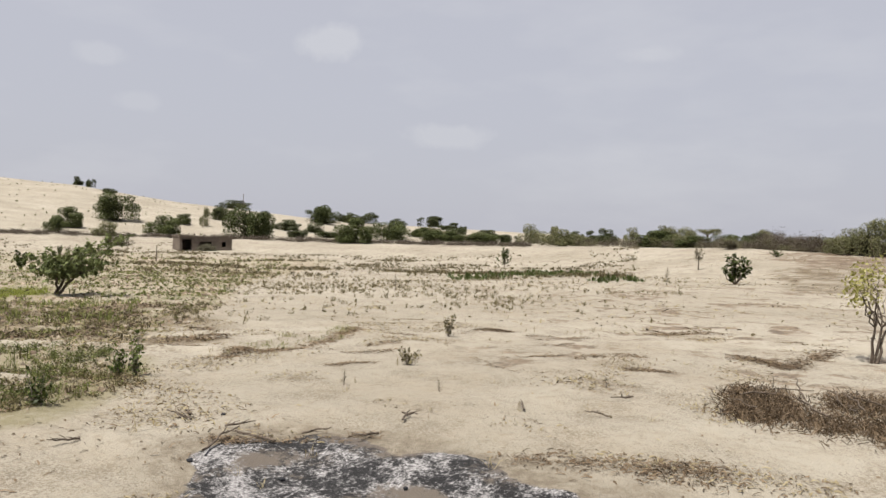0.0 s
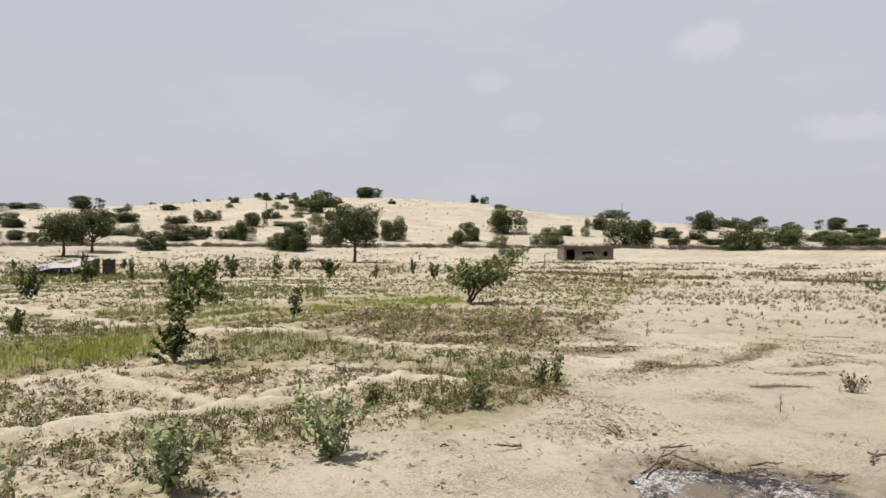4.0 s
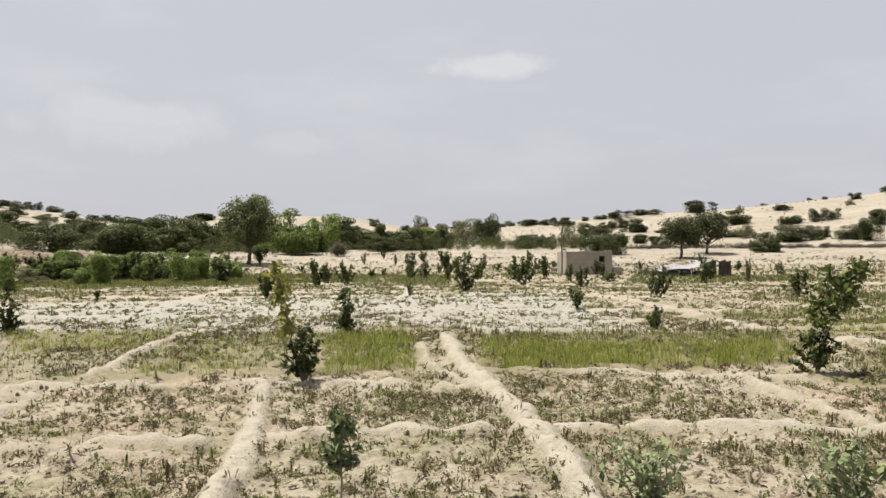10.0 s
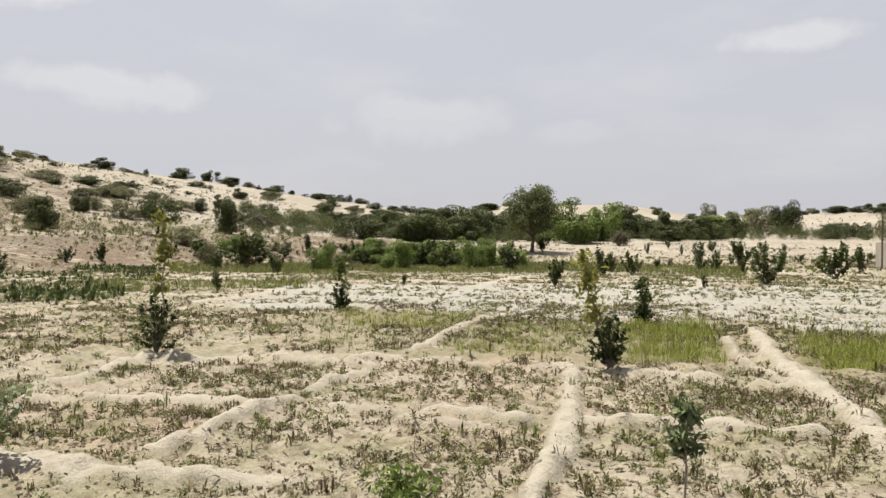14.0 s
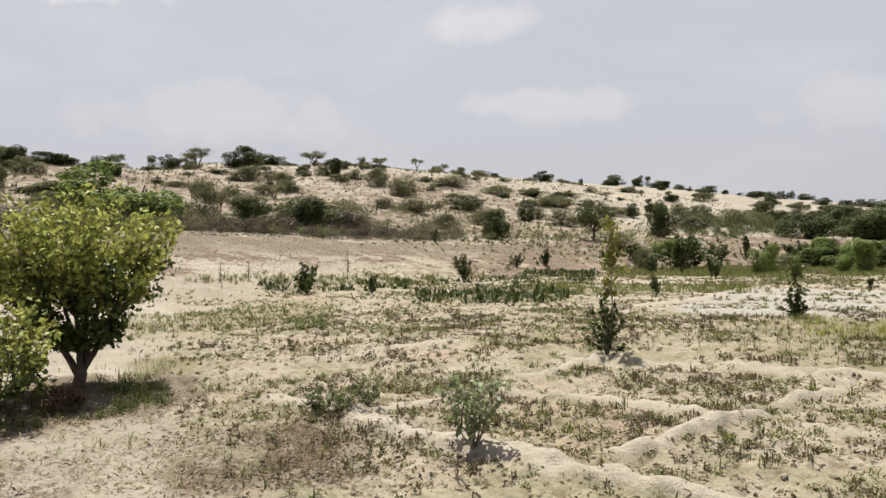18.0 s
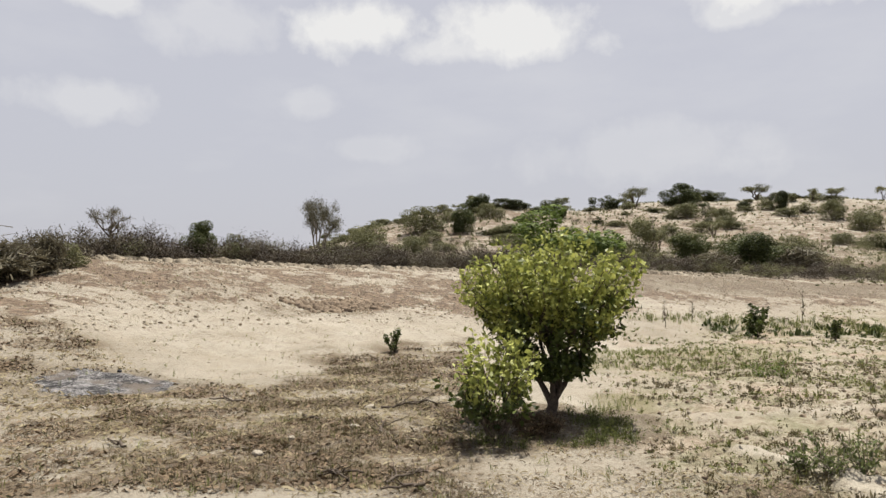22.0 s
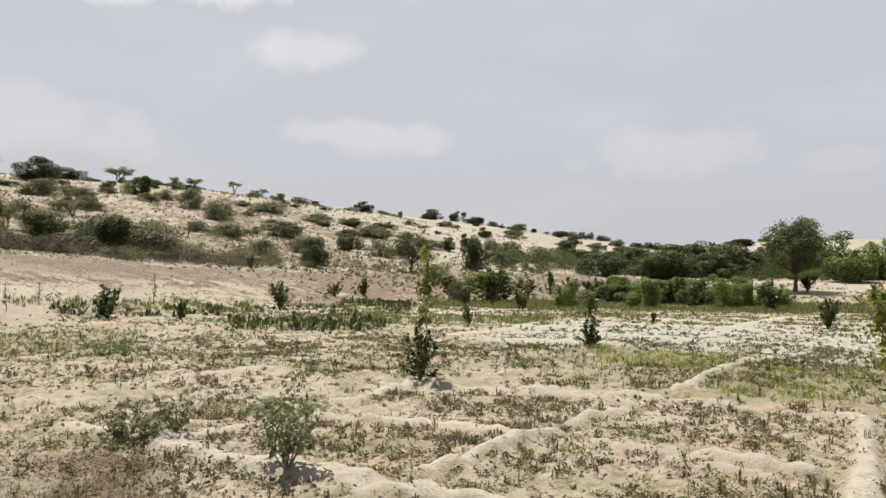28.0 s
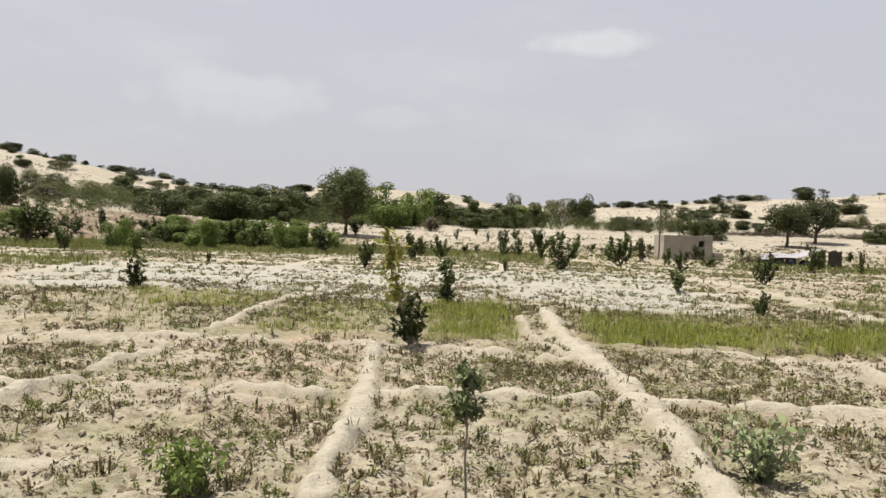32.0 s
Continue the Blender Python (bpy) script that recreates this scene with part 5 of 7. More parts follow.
def make_slim_shrub(rng):
    root = new("slim_shrub")
    chunks, blobs = [], []
    for k in range(4):
        a = rng.uniform(0, 6.28)
        tip = (0.25 * math.cos(a), 0.25 * math.sin(a), rng.uniform(0.6, 1.0))
        (v, f), pts = limb(rng, (0, 0, -0.03), tip, 0.018, 0.006, 0.2, 5, 4)
        chunks.append((v, f))
        blobs += [(*pts[2], 0.2, 0.2, 0.12), (*pts[4], 0.22, 0.22, 0.14)]
    part("woody_base", mesh_from("woody_base", *joined(chunks)), BARK, root)
    v, f = crown(rng, blobs, 320, 0.1, 8, 0.35, 0.5)
    part("foliage", mesh_from("foliage", v, f), LEAF_FIELD, root)
    return root


def make_dry_stalk(rng):
    """A dry upright stalk with a few short side twigs."""
    root = new("dry_stalk")
    chunks = []
    (v, f), pts = limb(rng, (0, 0, -0.03), (0.1, 0, 1.0), 0.05, 0.015, 0.12, 6, 5)
    chunks.append((v, f))
    for k in range(10):
        p = np.array(pts[rng.integers(1, 6)])
        (v, f), _ = limb(rng, p, p + rng.normal(0, 0.2, 3) + (0, 0, 0.08), 0.02, 0.006, 0.2, 3, 4)
        chunks.append((v, f))
    part("stalk", mesh_from("stalk", *joined(chunks)), BARK, root)
    v, f = crown(rng, [(0.05, 0, 0.55, 0.35, 0.35, 0.4)], 90, 0.09, 14, 0.3, 0.4)
    part("dead_foliage", mesh_from("dead_foliage", v, f), LEAF_SCRUB, root)
    return root


# kind: builder, how many shapes, label, category, group
MAKERS = {
    "farb": (make_dune_bush, 6, "dark green rounded bush on the pale dune sand", "bush", "dune bushes"),
    "darkb": (make_dark_bush, 6, "dense dark green bush at the edge of the field", "bush", "dark bushes"),
    "greyb": (make_grey_bush, 6, "dusty grey-green bush on sandy soil", "bush", "grey bushes"),
    "leafy": (make_leafy_bush, 3, "bright leafy green bush", "bush", "leafy bushes"),
    "fieldb": (make_field_shrub, 4, "dark-leaved shrub with fanning shoots in the field", "shrub", "field shrubs"),
    "scrub": (make_scrub, 3, "brown dry twiggy scrub on the bank", "scrub", "dry scrub"),
    "thorn": (make_thorn_tree, 5, "flat-topped thorn tree on the hillside", "tree", "thorn trees"),
    "thornf": (make_dune_bush, 6, "low wide dark bush on the dune crest", "bush", "dune bushes"),
    "bare": (make_bare_tree, 1, "twiggy nearly leafless tree on the bank", "tree", ""),
    "dead": (make_dead_tree, 1, "dead crooked thorn tree on the bank", "tree", ""),
    "slim": (make_slim_shrub, 2, "thin open shrub with a few leafy shoots", "shrub", "field shrubs"),
    "slimdry": (make_dry_stalk, 2, "dry upright brown stalk", "dry plant", "dry stalks"),
}
FULL = {"farb": 1.08, "darkb": 1.08, "greyb": 1.08, "leafy": 1.08, "fieldb": 1.22, "scrub": 1.25, "thornf": 1.1}  # the shapes fill less than their box
made_kinds = {}
placed = {}


def put(kind, x, y, height, width):
    """Set out a plant of that kind, with its height and width in metres."""
    maker, shapes, label, category, group = MAKERS[kind]
    k = placed[kind] = placed.get(kind, -1) + 1
    own = np.random.default_rng(1000 + sum(map(ord, kind)) * 7 + k)
    sx = max(width, 0.2) * own.uniform(0.96, 1.08) * FULL.get(kind, 1.0)
    m = Matrix.LocRotScale((x, y, land(x, y) - 0.02), Euler((0, 0, own.uniform(0, 6.28))), (sx, sx, max(height, 0.15) * (1.25 if kind in ("fieldb", "scrub") else 1.12 + 0.1 * min(3.0, max(0.0, width / max(height, 0.1) - 1.4)))))
    key = (maker, k % shapes)
    if key not in made_kinds:
        root = maker(np.random.default_rng(77 + len(made_kinds)))
        root.matrix_basis = m
        made_kinds[key] = (root, m.to_scale())
    else:
        root, s = made_kinds[key]
        root = copy_thing(root, m @ Matrix.Diagonal((1 / s.x, 1 / s.y, 1 / s.z, 1)))
    return tagged(root, label, category, group)


# ---- plants near the path ----
def leafy_shoots(rng, shoots, leaves, droop=0.03, loose=0.045):
    """Leaves set along shoots, each a start and a tip."""
    at, out = [], []
    for start, tip in shoots:
        t = rng.uniform(0.12, 1.04, leaves) ** 0.8
        p = start + (tip - start) * t[:, None] + rng.normal(0, loose, (leaves, 3))
        p[:, 2] -= droop * rng.uniform(0, 1, leaves)
        d = (tip - start) / (np.linalg.norm(tip - start) + 1e-6)
        at.append(p)
        out.append(rng.normal(0, 0.5, (leaves, 3)) + 0.4 * d)
    return np.concatenate(at), np.concatenate(out)


def make_slim_plant(rng, name, height, width, leaf=LEAF_FIELD, top_leaf=LEAF_FIELD, arm=None, lean=(0.07, 0.04)):
    """A young fruit tree: a spiky dark fan of shoots at the foot, and one long thin leader with leaf clusters."""
    root = new(name)
    chunks, shoots = [], []
    top = np.array((lean[0] * height, lean[1] * height, height))
    (v, f), pts = limb(rng, (0, 0, -0.04), top, 0.014, 0.006, 0.06, 8, 6)
    chunks.append((v, f))
    for k in range(17):
        a = k * 2.4 + rng.uniform(-0.4, 0.4)
        u = k / 17
        d = 0.56 * width * (0.16 + 0.84 * u)
        foot = np.array((0.02 * math.cos(a), 0.02 * math.sin(a), rng.uniform(0, 0.08)))
        tip = np.array((d * math.cos(a), d * math.sin(a), height * (0.5 - 0.36 * u ** 1.3) * rng.uniform(0.75, 1.1)))
        (v, f), _ = limb(rng, foot, tip, 0.007, 0.002, 0.08, 4, 4)
        chunks.append((v, f))
        shoots.append((foot + 0.06 * (tip - foot), tip))
    at, out = leafy_shoots(rng, shoots, 25, 0.0, 0.016)
    keep = at[:, 2] > 0.02
    v, f = leaf_quads(rng, at[keep], out[keep], 0.088, 0.4)
    part("foliage", mesh_from("foliage", v, f), leaf, root, "dark glossy leaves on the foot shoots")
    stems_up = [(np.array(pts), 0.46)]
    if arm:
        turn, reach = arm
        tip = (reach * math.cos(turn), reach * math.sin(turn), height * 1.02)
        (v, f), side = limb(rng, pts[3], tip, 0.009, 0.004, 0.08, 8, 6)
        chunks.append((v, f))
        stems_up.append((np.array(side), 0.35))
    part("stem", mesh_from("stem", *joined(chunks)), BARK_PALE, root)
    at, out = [], []
    for line, low in stems_up:
        for t in np.arange(low, 1.0, 0.062):
            k = min(int(t * 8), 7)
            p = line[k] + (line[k + 1] - line[k]) * (t * 8 - k)
            a, d = rng.uniform(0, 6.28), rng.uniform(0.0, 0.09) * (1.3 - t + 0.3)
            p = p + (d * math.cos(a), d * math.sin(a), 0.02)
            m = int(rng.integers(16, 34))
            at.append(p + rng.normal(0, 1, (m, 3)) * (0.052, 0.052, 0.034))
            out.append(rng.normal(0, 0.6, (m, 3)) + (math.cos(a), math.sin(a), 0))
    v, f = leaf_quads(rng, np.concatenate(at), np.concatenate(out), 0.088, 0.5)
    part("leader_foliage", mesh_from("leader_foliage", v, f), top_leaf, root, "leaf clusters along the thin leader")
    return root


def make_milkweed(rng, height, width, shoots=12, bare=0.15, size=0.054, extra=0.3):
    """Open upright shoots, leafless below, with pairs of broad pale leaves along their upper part."""
    root = new("milkweed_shrub")
    chunks, at, out = [], [], []
    for k in range(shoots):
        a = k * 2.4 + rng.uniform(-0.3, 0.3)
        d = rng.uniform(0.1, 0.52) * width
        tip = np.array((d * math.cos(a), d * math.sin(a), height * (rng.uniform(0.5, 0.9) if k else 1.0)))
        (v, f), pts = limb(rng, (0, 0, -0.03), tip, 0.007, 0.003, 0.14, 5, 5)
        chunks.append((v, f))
        pts = np.array(pts)
        for t in np.arange(bare, 1.01, 0.05 / height ** 0.5):
            q = min(int(t * 5), 4)
            p = pts[q] + (pts[q + 1] - pts[q]) * (t * 5 - q)
            b = rng.uniform(0, 3.14)
            for s in (0, math.pi):
                d2 = np.array((math.cos(b + s), math.sin(b + s), 0.35))
                at.append(p + d2 * 0.03)
                out.append(d2 * 0.3 + (0, 0, 0.8))
                if rng.uniform() < extra:
                    at.append(p + rng.normal(0, 0.03, 3))
                    out.append(rng.normal(0, 0.5, 3))
    for v, f in chunks:
        part("stem", mesh_from("stem", v, f), BARK_PALE, root)
    v, f = leaf_quads(rng, np.array(at), np.array(out), size, 0.6)
    part("foliage", mesh_from("foliage", v, f), LEAF_MILK, root)
    return root


def make_herb(rng, height, width, leaf=LEAF_INNER, leaves=13):
    root = new("herb_clump")
    chunks, at, out = [], [], []
    for k in range(14):
        a, d = rng.uniform(0, 6.28), width * 0.5 * math.sqrt(rng.uniform(0, 1))
        base = np.array((0.0, 0.0, -0.02))
        tip = np.array((d * math.cos(a), d * math.sin(a), height * rng.uniform(0.45, 1.0)))
        (v, f), pts = limb(rng, base, tip, 0.005, 0.002, 0.15, 4, 4)
        chunks.append((v, f))
        for _ in range(leaves):
            t = rng.uniform(0.15, 1)
            at.append(base + (tip - base) * t + rng.normal(0, 0.02, 3))
            out.append(rng.normal(0, 0.6, 3))
    for v, f in chunks:
        part("stem", mesh_from("stem", v, f), BARK_PALE, root)
    at = np.array(at)
    keep = at[:, 2] > 0.01
    v, f = leaf_quads(rng, at[keep], np.array(out)[keep], 0.05, 0.46)
    part("foliage", mesh_from("foliage", v, f), leaf, root)
    return root


def make_dry_herb(rng, height, width):
    return make_herb(rng, height, width, STRAW, 9)


def make_citrus(rng, height, width):
    """A low bright bush of broad glossy leaves."""
    root = new("citrus_bush")
    chunks, at, out = [], [], []
    for k in range(16):
        a, d = rng.uniform(0, 6.28), width * 0.5 * math.sqrt(rng.uniform(0, 1))
        tip = np.array((d * math.cos(a), d * math.sin(a), height * rng.uniform(0.55, 1.0)))
        (v, f), pts = limb(rng, (0, 0, -0.03), tip, 0.007, 0.003, 0.12, 4, 4)
        chunks.append((v, f))
        for _ in range(30):
            at.append(tip * rng.uniform(0.3, 1.05) + rng.normal(0, 0.03, 3))
            out.append(rng.normal(0, 0.4, 3) + (math.cos(a), math.sin(a), 0.6))
    part("woody_base", mesh_from("woody_base", *joined(chunks)), BARK_PALE, root)
    at = np.array(at)
    keep = at[:, 2] > 0.03
    v, f = leaf_quads(rng, at[keep], np.array(out)[keep], 0.058, 0.36)
    part("foliage", mesh_from("foliage", v, f), LEAF_LIGHT, root)
    return root


def at_ground(root, x, y, turn=0.0, sunk=0.0):
    root.matrix_basis = pose(x, y, land(x, y) - sunk, 0, 0, turn)
    return root


def set_near(make, label, category, group, x, y, *sizes, seed=1):
    return tagged(at_ground(make(np.random.default_rng(seed), *sizes), x, y, seed * 47 % 360), label, category, group)


def make_young_fruit(rng, height, width, top_leaf, arm, lean):
    return make_slim_plant(rng, "fruit_sapling", height, width, LEAF_FIELD, top_leaf, arm, lean)


for k, (x, y, h, w, top_leaf, arm, lean) in enumerate([(3.21, 9.26, 1.19, 0.56, LEAF_INNER, (-3.07, 0.42), (-0.1, 0)), (-2.43, 8.16, 1.31, 0.5, LEAF_SUNNY, None, (0.24, 0)), (-3.28, 12.91, 0.76, 0.36, LEAF_INNER, None, (0.07, 0.04)), (-9.18, 12.22, 1.04, 0.5, LEAF_INNER, None, (0.07, 0.04)), (-7.75, 6.53, 1.81, 0.66, LEAF_SUNNY, None, (0.05, 0.04))]):
    set_near(make_young_fruit, "young fruit tree with dark leafy foot and yellow-green leader" if top_leaf is LEAF_SUNNY else "young fruit tree with dark glossy leaves and a thin leader", "young tree", "fruit saplings", x, y, h, w, top_leaf, arm, lean, seed=11 + k)
for k, (x, y, h, w) in enumerate([(2.94, 4.66, 0.58, 0.56), (1.75, 4.47, 0.47, 0.5), (0.77, 4.71, 0.41, 0.74)]):
    set_near(make_milkweed, "grey-green broad-leaved milkweed shrub on a sandy plot", "shrub", "milkweed shrubs", x, y, h, w, seed=31 + k)
set_near(make_milkweed, "open shrub with paired glossy leaves on bare stems", "shrub", "milkweed shrubs", -4.87, 2.8, 0.58, 0.58, 13, 0.34, 0.058, 0.25, seed=34)
for k, (x, y, h, w, leaf) in enumerate([(-6.66, 2.27, 0.26, 0.5, LEAF_TREE), (-6.45, 2.42, 0.3, 0.5, LEAF_TREE), (-6.5, 2.68, 0.34, 0.42, LEAF_TREE), (4.67, 5.17, 0.3, 0.26, LEAF_FIELD), (5.84, 5.6, 0.34, 0.22, LEAF_INNER), (6.06, 5.57, 0.46, 0.22, LEAF_INNER), (3.99, 5.93, 0.26, 0.31, LEAF_INNER), (-13.95, 4.5, 0.34, 0.7, LEAF_LIGHT), (-13.85, 4.85, 0.4, 0.7, LEAF_LIGHT)]):
    set_near(make_herb, "low grey-green leafy clump beside a sand bund" if leaf is LEAF_TREE else "low clump of green weeds on sandy soil", "weed", "weed clumps", x, y, h, w, leaf, seed=51 + k)


for k, (x, y, h, w) in enumerate([(8.31, 3.60, 0.24, 0.31), (11.16, 4.37, 0.36, 0.22)]):
    set_near(make_dry_herb, "dry olive weed clump on open sand", "weed", "weed clumps", x, y, h, w, seed=91 + k)
for k, (x, y, h, w) in enumerate([(-2.18, 3.51, 0.29, 0.49)]):
    set_near(make_citrus, "low bright green citrus bush with broad leaves", "bush", "", x, y, h, w, seed=71 + k)


def make_stem_sapling(rng, height):
    """A sapling with a bare thin stem and a tuft of blue-green leaves on top."""
    root = new("bare_stem_sapling")
    (v, f), pts = limb(rng, (0, 0, -0.03), (0.03, 0, height * 0.95), 0.008, 0.004, 0.015, 6, 6)
    chunks, at, out = [(v, f)], [], []
    for k in range(26):
        t = rng.uniform(0.0, 1.0)
        p = np.array((0.02, 0.0, height * (0.66 + 0.34 * t)))
        a = k * 2.4
        reach = 0.085 * math.sqrt(max(0.06, 1 - (1.7 * t - 0.6) ** 2)) * rng.uniform(0.6, 1.05)
        tip = p + (reach * math.cos(a), reach * math.sin(a), 0.05)
        (v, f), _ = limb(rng, p, tip, 0.003, 0.0015, 0.08, 3, 4)
        chunks.append((v, f))
        for _ in range(11):
            at.append(p + (tip - p) * rng.uniform(0.4, 1.1) + rng.normal(0, 0.012, 3))
            out.append(np.array((math.cos(a), math.sin(a), 0.4)) + rng.normal(0, 0.3, 3))
    part("stem", mesh_from("stem", *joined(chunks)), BARK_PALE, root)
    v, f = leaf_quads(rng, np.array(at), np.array(out), 0.056, 0.4)
    part("foliage", mesh_from("foliage", v, f), LEAF_MILK, root)
    return root


set_near(make_stem_sapling, "thin bare-stemmed sapling with a blue-green leaf tuft", "young tree", "", -0.72, 3.62, 0.75, seed=5)


def make_leafy_tree(rng):
    """A short foot that splits into steep limbs, and a vase-shaped crown of leafy shoots, ragged at the top."""
    root = new("leafy_tree")
    chunks, inner, outer = [], [], []
    (v, f), _ = limb(rng, (0, 0, -0.08), (0.03, 0, 0.22), 0.078, 0.06, 0.03, 4, 9)
    chunks.append((v, f))
    forks = []
    for k, (fx0, fy0, fz0) in enumerate([(-0.3, 0.05, 0.72), (0.36, 0.0, 0.68), (0.0, -0.24, 0.8), (0.1, 0.26, 0.78), (0.22, -0.1, 0.9), (-0.12, 0.12, 0.92)]):
        fork = np.array((fx0, fy0, fz0))
        forks.append(fork)
        (v, f), _ = limb(rng, (0.03 + 0.012 * (k - 2), 0.01 * (k % 2), 0.14), fork, 0.046 - 0.004 * k, 0.022, 0.04, 7, 8)
        chunks.append((v, f))
    for k in range(270):
        a = rng.uniform(0, 6.28)
        u = rng.uniform(0, 1)
        reach = math.sqrt(rng.uniform(0.0, 1.0))
        top = 0.95 + 1.12 * math.sqrt(u) * (1 - 0.2 * reach * reach) + 0.05 * math.sin(3 * a + 1)
        cone = 0.5 + 0.56 * min(1.0, max(0.0, (top - 0.9) / 0.7))
        tip = np.array((1.15 * cone * reach * math.cos(a), 1.02 * cone * reach * math.sin(a), top))
        fork = forks[int(np.argmin([np.hypot(*(q[:2] - tip[:2])) for q in forks]))]
        start = fork + (tip - fork) * rng.uniform(0.2, 0.55)
        if k % 3 == 0:
            (v, f), _ = limb(rng, fork, tip, 0.013, 0.003, 0.1, 6, 5)
            chunks.append((v, f))
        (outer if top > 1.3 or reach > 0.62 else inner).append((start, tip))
    for k in range(85):
        a, z = rng.uniform(0, 6.28), rng.uniform(0.55, 1.45)
        wide = 0.16 + 0.74 * min(1.0, (z - 0.45) / 0.8)
        start = np.array((0.06 + 0.55 * wide * math.cos(a), 0.5 * wide * math.sin(a), z - 0.1))
        tip = start + (0.5 * wide * math.cos(a), 0.45 * wide * math.sin(a), rng.uniform(-0.02, 0.2))
        (v, f), _ = limb(rng, start, tip, 0.006, 0.002, 0.1, 4, 4)
        chunks.append((v, f))
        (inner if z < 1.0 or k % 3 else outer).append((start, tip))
    for k in range(40):
        a, d = rng.uniform(0, 6.28), rng.uniform(0.0, 0.95)
        start = np.array((0.9 * d * math.cos(a), 0.8 * d * math.sin(a), 1.42 + 0.36 * (1 - d)))
        tip = start + (0.26 * math.cos(a), 0.2 * math.sin(a), rng.uniform(0.25, 0.55))
        (v, f), _ = limb(rng, start, tip, 0.005, 0.0015, 0.1, 4, 4)
        chunks.append((v, f))
        outer.append((start, tip))
    part("trunk", mesh_from("trunk", *joined(chunks)), BARK, root)
    # low and inner shoots get the darker leaf, as painted crown shade
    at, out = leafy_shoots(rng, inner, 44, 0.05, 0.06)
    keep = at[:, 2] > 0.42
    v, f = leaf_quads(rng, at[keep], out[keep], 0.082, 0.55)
    part("inner_foliage", mesh_from("inner_foliage", v, f), LEAF_INNER, root, "green inner leaves darkened for the shade inside the crown")
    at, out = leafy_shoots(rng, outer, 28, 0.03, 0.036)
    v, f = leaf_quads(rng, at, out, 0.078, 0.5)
    part("foliage", mesh_from("foliage", v, f), LEAF_YELLOW_LIT, root, "yellow-green outer leaves with sunlight put into their colour")
    return root


def make_side_shrub(rng, height, width):
    """Thin stems from one foot, with open, bright shoots that lean outward."""
    root = new("side_shrub")
    chunks, shoots = [], []
    for k in range(9):
        a = k * 0.7 + rng.uniform(-0.3, 0.3)
        fork = np.array((0.16 * width * math.cos(a), 0.16 * width * math.sin(a), height * rng.uniform(0.12, 0.3)))
        (v, f), _ = limb(rng, (0.02 * math.cos(a), 0.02 * math.sin(a), -0.05), fork, 0.017, 0.009, 0.1, 5, 6)
        chunks.append((v, f))
        for q in range(8):
            b, d = a + rng.uniform(-0.9, 0.9), width * rng.uniform(0.15, 0.52)
            tip = np.array((d * math.cos(b), d * math.sin(b), height * (0.16 + 0.86 * rng.uniform(0, 1) ** 0.8)))
            (v, f), _ = limb(rng, fork, tip, 0.006, 0.002, 0.12, 4, 4)
            chunks.append((v, f))
            shoots.append((fork + 0.25 * (tip - fork), tip))
    part("woody_base", mesh_from("woody_base", *joined(chunks)), BARK, root)
    # shade and sun by colour: darker leaf below 0.62 of the height, brighter above
    for name, leaf, chosen, label in (("inner_foliage", LEAF_INNER, [q for q in shoots if q[1][2] < 0.62 * height], "green lower leaves darkened for shade low in the shrub"), ("foliage", LEAF_YELLOW_LIT, [q for q in shoots if q[1][2] >= 0.62 * height], "yellow-green outer leaves with sunlight put into their colour")):
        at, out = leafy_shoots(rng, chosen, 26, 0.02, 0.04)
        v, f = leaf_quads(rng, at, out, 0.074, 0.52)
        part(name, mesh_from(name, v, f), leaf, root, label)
    return root


leafy_tree = tagged(at_ground(make_leafy_tree(np.random.default_rng(3)), *(-9.52, 0.48), 87), "small leafy tree with yellow-green foliage and forked trunk", "tree")
side_shrub = tagged(at_ground(make_side_shrub(np.random.default_rng(4), 1.08, 1.08), -7.92, -0.2, 90), "yellow-green shrub growing beside the leafy tree", "shrub")


def make_leaning_tree(rng, height, width, leaf, n, size, name, lean=0.22, stems_n=2):
    """A small open tree that leans, with a broad crown."""
    root = new(name)
    chunks, blobs = [], []
    for k in range(stems_n):
        fork = (lean * width * (0.3 + 0.5 * k), 0.05 * k, 0.33 * height)
        (v, f), _ = limb(rng, (0.03 * k, 0, -0.05), fork, 0.024, 0.014, 0.08, 5, 7)
        chunks.append((v, f))
        for q in range(6):
            a = rng.uniform(0, 6.28)
            tip = (fork[0] + lean * width * 0.5 + 0.36 * width * math.cos(a) * rng.uniform(0.4, 1), fork[1] + 0.36 * width * math.sin(a) * rng.uniform(0.4, 1), height * rng.uniform(0.55, 0.92))
            (v, f), _ = limb(rng, fork, tip, 0.011, 0.003, 0.15, 5, 5)
            chunks.append((v, f))
            blobs.append((*tip, 0.17 * width, 0.17 * width, 0.15 * height))
    part("trunk", mesh_from("trunk", *joined(chunks)), BARK, root)
    v, f = crown(rng, blobs, n, size, 12, 0.3, 0.55, 0.2 * height)
    part("crown", mesh_from("crown", v, f), leaf, root)
    return root


